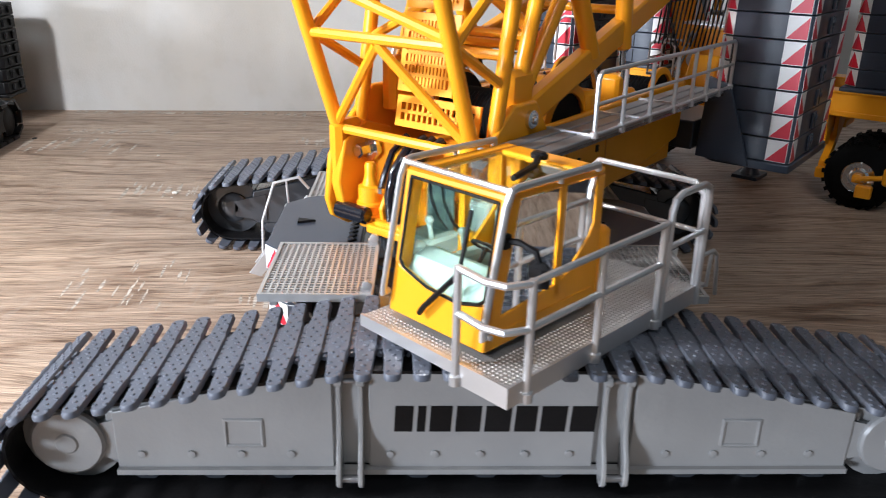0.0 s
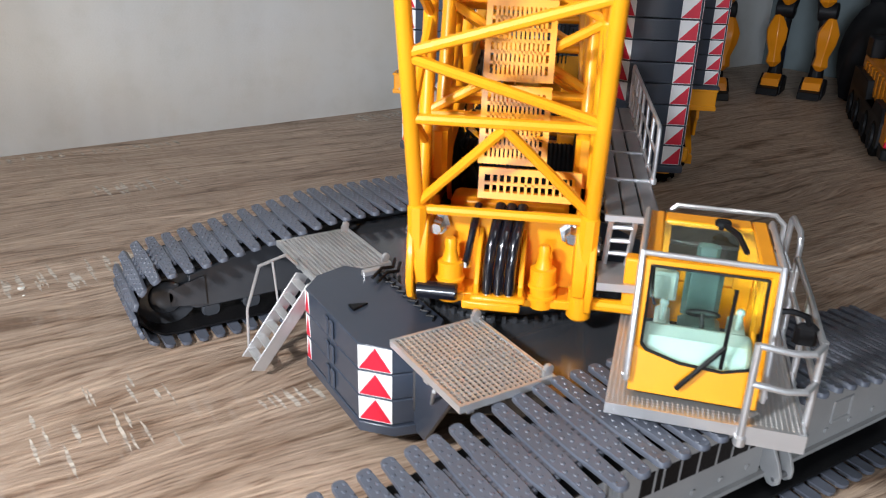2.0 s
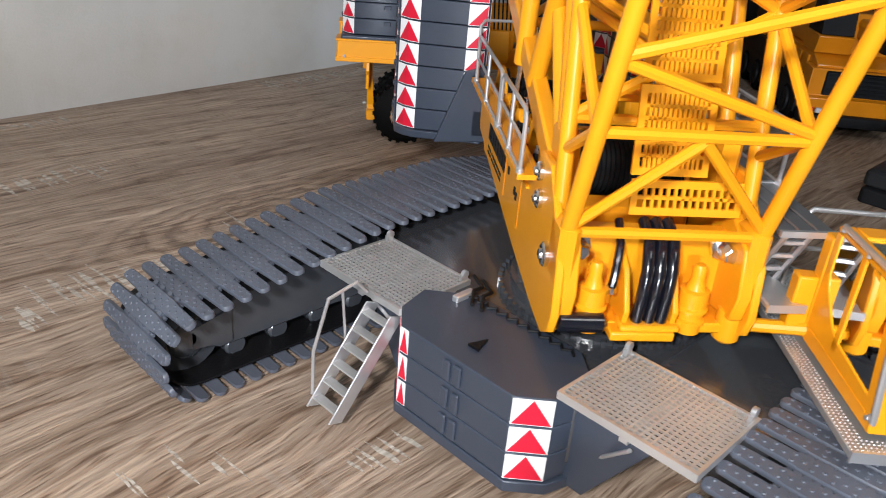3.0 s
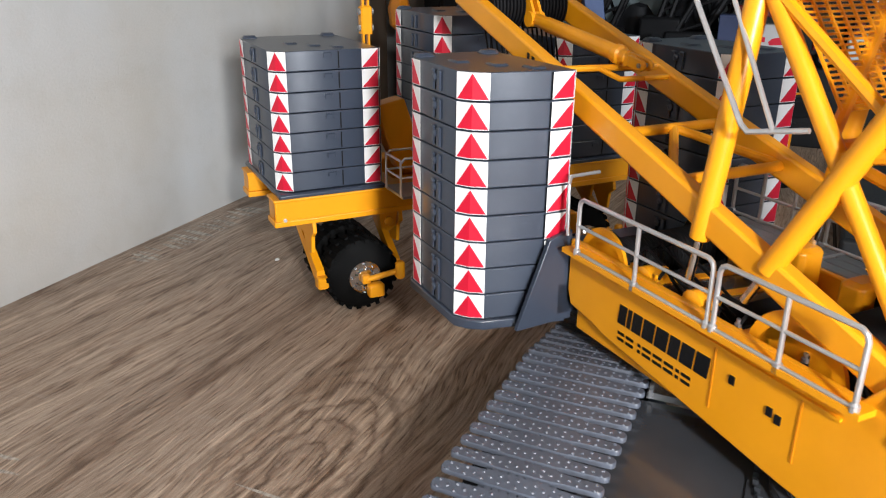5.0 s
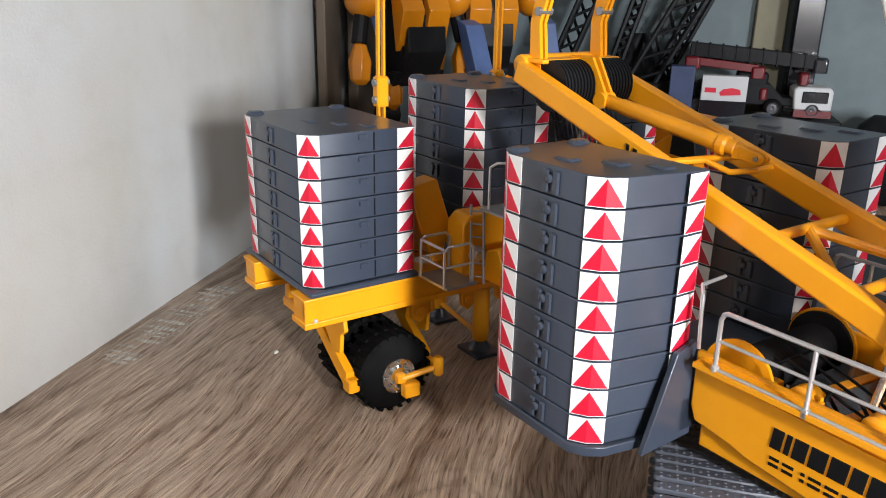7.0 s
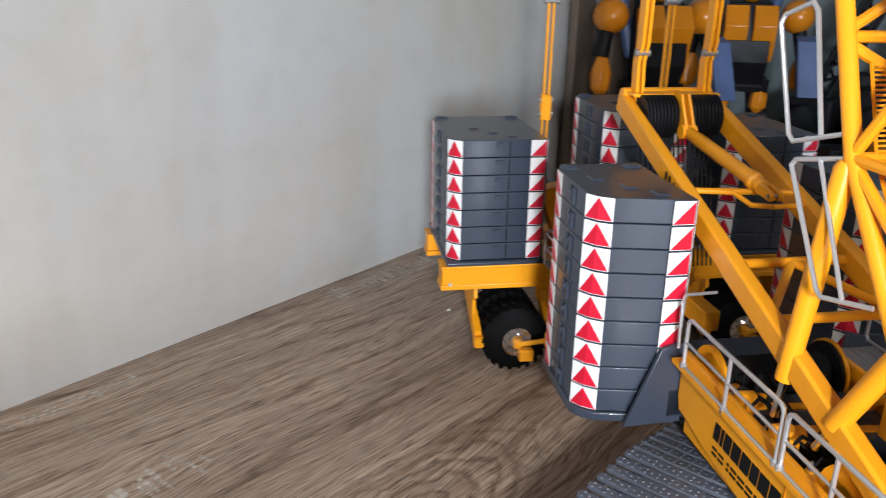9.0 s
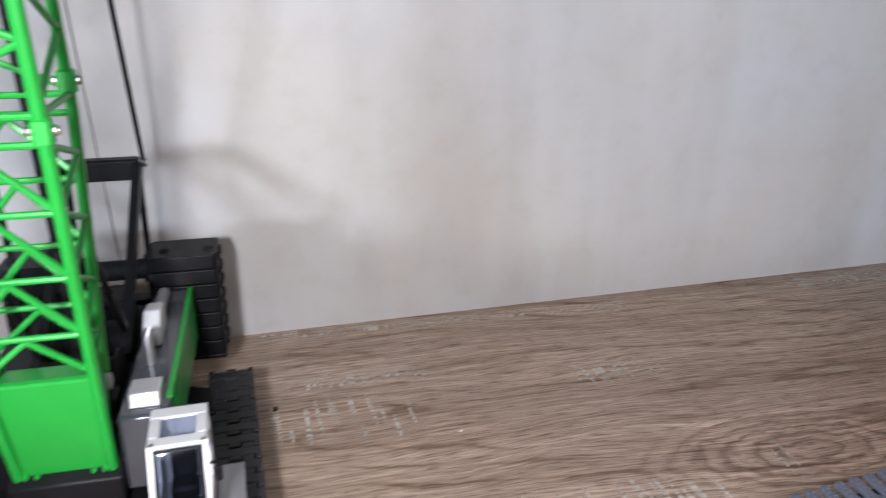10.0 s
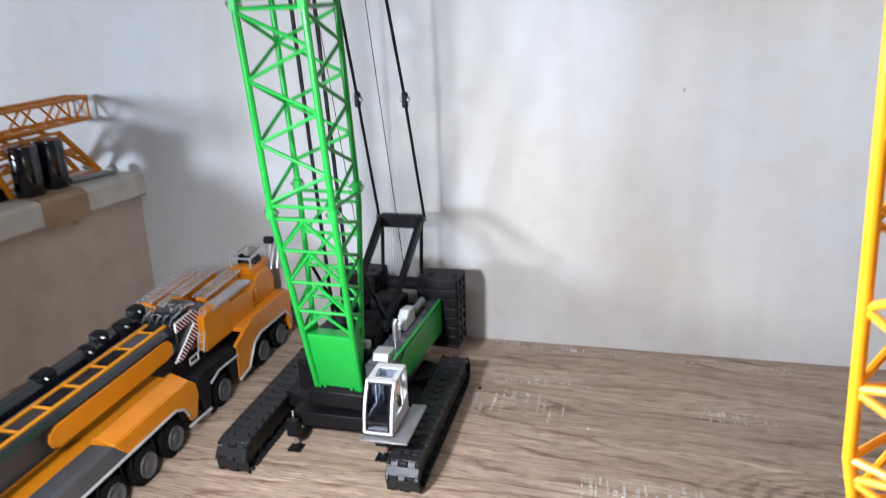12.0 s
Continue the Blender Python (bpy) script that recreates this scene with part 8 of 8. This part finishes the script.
# ---- toy figures at the back, plain shapes ----
def joined(name, pairs, m, label, category, group=""):
    """One mesh with several materials."""
    vs, fs, idx, mats = [], [], [], []
    for b, mat in pairs:
        n = len(vs)
        vs += b.v
        fs += [tuple(n + i for i in f) for f in b.f]
        mats.append(mat)
        idx += [len(mats) - 1] * len(b.f)
    me = bpy.data.meshes.new(name)
    me.from_pydata([(x * S, y * S, z * S) for x, y, z in vs], [], fs)
    for mat in mats:
        me.materials.append(mat)
    for poly, i in zip(me.polygons, idx):
        poly.material_index = i
    me.shade_smooth()
    me.set_sharp_from_angle(angle=radians(35))
    ob = new(name, me)
    ob.matrix_world = m
    mod = ob.modifiers.new("edge", "BEVEL")
    mod.width, mod.segments, mod.limit_method = 0.06 * S, 2, "ANGLE"
    return tagged(ob, label, category, group)


def toy_figure(m, label, spread):
    y, k, g = Build(), Build(), Build()
    for s in (-1, 1):
        x = s * spread
        k.prism([(-1.0, 0.0), (0.7, 0.0), (0.6, 0.7), (-0.2, 0.9), (-0.9, 0.45)], x - 0.55, x + 0.55, "x")
        k.prism([(-1.45, 0.02), (-0.9, 0.02), (-0.95, 0.42), (-1.3, 0.34)], x - 0.5, x + 0.5, "x")
        y.prism([(-1.05, 0.2), (-0.45, 0.5), (-0.35, 0.95), (-0.85, 0.75)], x - 0.42, x + 0.42, "x")
        k.lathe((x, 0.1, 0.7), (0, 0, 1), [(0, 0.4), (0.4, 0.34), (1.6, 0.3), (3.0, 0.36)], 9)
        g.prism([(0.15, 1.0), (0.45, 1.0), (0.5, 2.2), (0.2, 2.2)], x - 0.3, x + 0.3, "x")
        y.lathe((x + 0.1 * s, -0.3, 1.25), (0.06 * s, 0.04, 1), [(0, 0.14), (0.25, 0.4), (0.7, 0.32), (1.3, 0.5), (1.8, 0.54), (2.2, 0.36), (2.5, 0.18)], 6)
        k.lathe((x - 0.45, 0, 4.0), (1, 0, 0), [(0, 0.3), (0.05, 0.45), (0.85, 0.45), (0.9, 0.3)], 14)
        k.lathe((x * 0.9, 0, 3.9), (-0.1 * s, 0, 1), [(0, 0.3), (0.3, 0.4), (1.3, 0.46), (1.7, 0.3)], 8)
        y.lathe((x * 0.9, -0.25, 4.2), (0, -0.1, 1), [(0, 0.15), (0.3, 0.42), (0.9, 0.4), (1.3, 0.15)], 6)
        # arms
        y.ball((s * 2.1, 0.1, 8.6), 0.85, 14, (0.9, 1.1, 0.9))
        k.tube((s * 2.2, 0, 8.3), (s * 2.5, -0.2, 6.9), 0.32, 10)
        y.lathe((s * 2.5, -0.3, 5.3), (0.05, 0.1, 1), [(0, 0.2), (0.2, 0.42), (0.9, 0.5), (1.5, 0.3), (1.7, 0.2)], 7)
    g.add([(2.1, -1.0, 7.6), (3.0, -1.0, 7.6), (3.2, -1.8, 5.2), (2.3, -1.8, 5.2), (2.1, -0.3, 7.8), (3.0, -0.3, 7.8), (3.2, -1.0, 5.3), (2.3, -1.0, 5.3)],
          [(0, 1, 2, 3), (7, 6, 5, 4), (0, 4, 5, 1), (1, 5, 6, 2), (2, 6, 7, 3), (3, 7, 4, 0)])
    k.prism([(-0.7, 5.4), (0.6, 5.4), (0.9, 7.4), (0.6, 9.3), (-0.6, 9.2), (-1.0, 8.0)], -0.9, 0.9, "x")
    for s in (-1, 1):
        y.prism([(-1.0, 7.0), (-0.7, 6.6), (-0.3, 8.9), (-0.8, 9.1), (-1.35, 8.2)], s * 0.62 - 0.5, s * 0.62 + 0.5, "x")
        g.tube((s * 0.7, 0.9, 6.8), (s * 1.5, 1.3, 10.2), 0.3, 8)
    k.prism([(-1.35, 6.6), (-0.8, 5.6), (-0.8, 6.2), (-1.3, 7.6)], -0.9, 0.9, "x")
    k.prism([(-0.6, 5.2), (0.6, 5.2), (0.7, 5.8), (-0.8, 5.8)], -1.2, 1.2, "x")
    y.ball((0, -0.1, 10.0), 0.75, 14, (0.85, 0.95, 1.1))
    k.cbox(-0.35, 0.35, -0.8, -0.6, 9.7, 10.1, 0.05)
    joined("toy_figure", [(y, ORANGE), (k, BLACK), (g, BLUE)], m, label, "toy figure", "toy figures behind the cranes")


toy_figure(place_of(27.5, 14.3, 0, -62), "yellow and black plastic toy figure standing on the table", 0.95)
toy_figure(place_of(22.6, 16.4, 0, -40), "yellow toy figure with a blue-grey forearm piece", 1.1)


# ---- the dim far corner ----
def far_corner():
    # brown slabs in place of soft cast shadows on the back wall
    solid("shadow_slab", Build().cbox(24.2, 27.6, 19.4, 19.9, 0.0, 13.0, 0.06), WALLSHADOW, "brown upright slab standing in for a shadow on the wall", "board")
    solid("shadow_slab", Build().cbox(21.0, 22.6, 19.5, 19.9, 0.0, 12.0, 0.06), WALLSHADOW, "narrow brown strip standing in for a shadow on the wall", "board")
    cr = thing("wooden_crate", place_of(31.1, 1.8, 0), "dark closed crate under the red truck", "crate")
    part("crate_body", Build().cbox(-1.3, 1.3, -3.6, 4.2, 0, 3.6, 0.08), CHARCOAL, cr, bevel=0.04)
    for z in (0.9, 2.4):
        part("crate_batten", Build().box(-1.36, -1.3, -3.6, 4.2, z - 0.2, z + 0.2), BLACK, cr)
    tr = thing("crane_truck", place_of(30.9, 2.0, 3.6), "black and dark red crane truck model with a white cab", "model truck")
    def p(name, b, mat, label="", bevel=0.03):
        return part(name, b, mat, tr, label, bevel=bevel)
    p("chassis", Build().prism([(-3.2, 0.5), (3.3, 0.5), (3.3, 1.0), (2.2, 1.6), (-0.6, 1.5), (-1.2, 0.9), (-3.2, 0.9)], -0.5, 0.8, "x"), CHARCOAL, "black truck chassis", 0.06)
    def bar(name, y0, z0, y1, z1, deep, half, mat, label):
        p(name, Build().prism([(y0, z0), (y1, z1), (y1, z1 + deep), (y0, z0 + deep)], -half, half, "x"), mat, label)
    bar("telescopic_boom", 3.1, 2.62, -2.5, 2.2, 0.62, 0.42, BLACK, "black boom laid over the truck")
    bar("boom_cradle", 3.2, 2.25, 0.0, 1.95, 0.36, 0.5, REDPAINT, "dark red boom cradle")
    for k in range(9):
        y = 2.8 - 0.6 * k
        p("boom_rib", Build().box(-0.47, 0.47, y, y + 0.07, 2.56 + 0.075 * (y - 3.1), 3.3 + 0.075 * (y - 3.1)), CHARCOAL, "", 0)
    p("boom_head", Build().cbox(-0.5, 0.5, -2.95, -2.3, 2.05, 2.75, 0.1), NAVY, "dark boom head")
    for y, z, w in ((2.95, 2.3, 0.35), (0.0, 1.95, 0.3), (-0.35, 1.0, 0.16), (-2.0, 1.75, 0.2)):
        p("red_block", Build().cbox(-0.62, 0.3, y - w, y + w, z - 0.25, z + 0.3, 0.08), REDPAINT)
    p("slewing_turret", Build().cbox(-0.5, 0.5, -0.5, 0.9, 1.4, 2.0, 0.1), CHARCOAL, "dark slewing turret", 0.05)
    p("truck_cab", Build().prism([(-3.3, 0.4), (-1.7, 0.4), (-1.6, 1.3), (-1.75, 1.45), (-3.15, 1.45), (-3.3, 1.3)], -0.8, 0.8, "x"), CREAM, "white truck cab with a red lower edge", 0.08)
    p("cab_window", Build().cbox(-0.84, -0.78, -3.1, -2.0, 0.75, 1.25, 0.04), NAVY, "dark cab window", 0)
    p("cab_band", Build().box(-0.83, -0.78, -3.32, -1.72, 0.08, 0.4), REDPAINT, "red band", 0)
    for y in (-2.5, -0.8, 1.2, 2.6):
        road_wheel(tr, -0.8, y, 0.42, -1, None, 0.35)
        road_wheel(tr, 0.8, y, 0.42, 1, None, 0.35)
    bx = thing("toy_box", place_of(29.75, 3.45, 3.6), "white and red printed cardboard box on the crate", "box")
    part("carton", Build().cbox(-0.3, 0.3, -1.0, 1.0, 0.0, 1.85, 0.02), CREAM, bx, bevel=0.02)
    part("printed_truck", Build().prism([(-0.75, 1.02), (0.15, 0.95), (0.2, 1.1), (0.05, 1.25), (-0.35, 1.33), (-0.7, 1.25)], -0.308, -0.3, "x"), RED, bx, "plain red printed truck shape", smooth=0)
    part("printed_bar", Build().box(-0.308, -0.3, 0.35, 0.85, 1.08, 1.3), RED, bx, "plain red bar in place of printing", smooth=0)
    part("navy_band", Build().box(-0.312, -0.3, -1.0, 1.0, 0.0, 0.72), NAVY, bx, "navy lower band", smooth=0)
    solid("blue_carton", Build().cbox(-0.4, 0.4, -0.55, 0.55, 0.0, 2.2, 0.03), DUSKBLUE, "small dark blue carton standing on the crate", "box", m=place_of(30.0, 5.35, 3.6), bevel=0.02)
    # black lattice booms of model cranes behind
    def lattice_tower(base, top, w, label):
        b0, t0 = Vector(base), Vector(top)
        t = thing("lattice_boom", place_of(base[0], base[1], 0), label, "model crane part", "black lattice booms")
        d = (t0 - b0)
        n = max(4, round(d.length / w))
        o = Vector((base[0], base[1], 0))
        side = d.cross(Vector((1, 0, 0))).normalized() * w / 2
        dep = Vector((1, 0, 0)) * w / 2
        cs = [side + dep, side - dep, -side - dep, -side + dep]
        for c in cs:
            part("chord", Build().tube(b0 + c - o, t0 + c - o, 0.125, 6), BLACK, t)
        for k in range(n):
            a, b = b0 + d * k / n, b0 + d * (k + 1) / n
            for i in range(4):
                c1, c2 = cs[i], cs[(i + 1) % 4]
                part("lattice_bar", Build().tube(a + c1 - o, b + c2 - o, 0.08, 5), BLACK, t)
        part("boom_base", Build().cbox(-1.0, 1.0, -1.0, 1.0, 0.0, base[2] + 0.3, 0.1), CHARCOAL, t, "dark model base", bevel=0.05)
    lattice_tower((30.6, 11.6, 4.6), (30.6, 8.9, 11.5), 0.8, "black lattice boom of a model crane")
    lattice_tower((31.0, 7.4, 4.6), (31.0, 4.6, 10.2), 1.2, "black lattice boom with wide bracing")
    lattice_tower((31.3, 8.7, 5.2), (31.3, 7.2, 10.5), 0.5, "thin black lattice boom")
    # extra boom, darkening the wall where the other booms' shadows fall
    lattice_tower((31.9, 6.6, 4.6), (31.9, 4.0, 10.4), 0.7, "black lattice boom added for the lattice shadows on the wall")
    solid("dark_column", Build().cbox(32.0, 33.0, -0.7, 0.55, 0.0, 15.0, 0.08), NAVY, "tall black upright post by the wall", "post")
    solid("olive_strip", Build().cbox(33.1, 33.45, 0.8, 2.2, 0.0, 15.0, 0.05), OLIVE, "olive-brown upright strip on the wall", "board")
    # dark slab added to blacken the table behind the crane
    cs = thing("dark_table_slab", place_of(18.5, -4.6, 0), "flat dark grey slab added to darken the table", "case")
    part("slab_base", Build().cbox(-5.0, 5.2, -4.6, 4.9, 0.0, 0.5, 0.1), CHARCOAL, cs, bevel=0.05)
    part("slab_top", Build().cbox(-5.0, 5.2, -4.6, 4.9, 0.53, 1.0, 0.1), GREENTRACK, cs, "dark grey upper layer", bevel=0.08)
    # slack dark bags filled to different heights, added to fill the corner's black mass
    soft = random.Random(3)
    def dark_bag(x, y, rx, ry, h):
        b = Build().ball((0, 0, 0), 1.0, 20, (1, 1, 1))
        waves = [(soft.uniform(2, 5), soft.uniform(2, 5), soft.uniform(0, 6)) for k in range(4)]
        out = []
        for px, py, pz in b.v:
            f = 1 + sum(0.035 * math.sin(a * px + c * py + 3 * pz + e) for a, c, e in waves)
            out.append((px * rx * f, py * ry * f, max(0.0, (pz * 0.6 + 0.42) * h * f)))
        b.v = out
        solid("dark_bag", b, CHARCOAL, "slack dark bag standing by the side wall", "bag", m=place_of(x, y, 0), group="dark bags in the far corner")
    for bag in ((30.2, -4.2, 1.6, 2.0, 4.0), (32.4, 7.4, 0.9, 1.5, 6.4), (32.4, 10.2, 0.9, 1.5, 5.6), (29.4, 8.4, 1.0, 1.6, 4.6), (29.0, 11.6, 1.0, 1.4, 4.2)):
        dark_bag(*bag)


far_corner()


# ---- marks and crumbs on the table and the wall ----
def scratched(nt, b):
    """Pale worn fibres: the wood shows through in broken lines along the grain."""
    gaps = noise_tex(nt, coords(nt, (0.8 / S, 9.0 / S, 1)), 1.0, 3, 0.6)
    b.inputs["Base Color"].default_value = (0.66, 0.6, 0.52, 1)
    b.inputs["Roughness"].default_value = 0.6
    nt.links.new(ramp(nt, gaps, [(0.34, (0.15, 0.15, 0.15)), (0.6, (0.85, 0.85, 0.85))]), b.inputs["Alpha"])


SAWMARK = material("pale_saw_mark", scratched)
CRUMB = paint("white_crumb", (0.75, 0.74, 0.7), 0.7, vary=0.1)
rng = random.Random(7)


def saw_marks(x0, x1, y0, y1, length, broad=1.0):
    """A row of pale saw strokes across the grain, printed on the tabletop: tapered, at an uneven pitch, some doubled."""
    b = Build()
    tilt = rng.uniform(-0.12, 0.05)
    x = x0
    while x < x1:
        for again in range(rng.choice((1, 1, 2, 2))):
            l, w = min(y1 - y0, rng.uniform(0.5, 1.15) * length), rng.uniform(0.03, 0.085) * broad
            yb = rng.uniform(y0, max(y0 + 0.01, y1 - l))
            xx = x + rng.uniform(-0.06, 0.06)
            pts = []
            for k in range(7):
                f = k / 6
                half = w * (1 - abs(2 * f - 1) ** 1.6) + 0.003
                cx = xx + tilt * l * f + rng.uniform(-0.012, 0.012)
                pts.append((cx - half, cx + half, yb + l * f))
            z = 0.006 + 0.0015 * again
            b.add([(a, yy, z) for a, c, yy in pts] + [(c, yy, z) for a, c, yy in pts], [(k, 7 + k, 8 + k, k + 1) for k in range(6)])
        x += rng.uniform(0.16, 0.42) * (0.5 + 0.5 * broad)
    solid("saw_marks", b, SAWMARK, "patch of pale saw scratches across the wood grain", "scratches", "stuff", smooth=0)


for patch in ((-14.0, -10.2, 11.4, 14.0, 1.5), (-13.6, -9.4, 14.2, 15.4, 0.8, 0.7), (-5.1, -2.4, 12.9, 14.4, 1.1, 0.9), (-8.8, -3.5, 6.9, 8.9, 1.1, 0.8), (-14.3, -1.5, 17.7, 18.5, 0.7, 0.9), (5.6, 11.0, 17.9, 19.3, 1.3, 1.5),
              (-1.6, -1.0, 8.0, 9.8, 1.5, 0.9), (-7.8, -5.6, 0.2, 3.0, 0.9, 0.45), (-4.3, -3.2, 0.4, 1.2, 0.7, 0.45)):
    saw_marks(*patch)


def crumb(x, y, r):
    b = Build().ball((0, 0, r * 0.45), r, 8, (1.0, 0.75, 0.5))
    b.v = [(px + rng.uniform(-0.2, 0.2) * r, py + rng.uniform(-0.2, 0.2) * r, max(0.0, pz)) for px, py, pz in b.v]
    solid("crumb", b, CRUMB, "tiny white crumb lying on the tabletop", "crumb", m=place_of(x, y, 0), group="crumbs on the table")


for x, y, r in ((-7.55, 7.55, 0.08), (7.34, 14.95, 0.08), (-9.2, 11.5, 0.05), (-7.53, 7.2, 0.03)):
    crumb(x, y, r)
solid("dark_speck", Build().cbox(-14.08, -13.95, 13.5, 13.72, 0.0, 0.03, 0.02), BLACK, "small dark chip on the tabletop", "speck")
for x, z, h in ((-6.6, 11.7, 0.18),):
    solid("wall_scuff", Build().prism([(-0.03, 0), (0.03, 0.02), (0.07, h), (0.02, h)], -0.012, 0.0, "y"), FLOORMAT, "short dark scuff on the wall", "scuff", m=place_of(x, wall_y(x), z, WALL_TURN), group="scuffs on the wall")
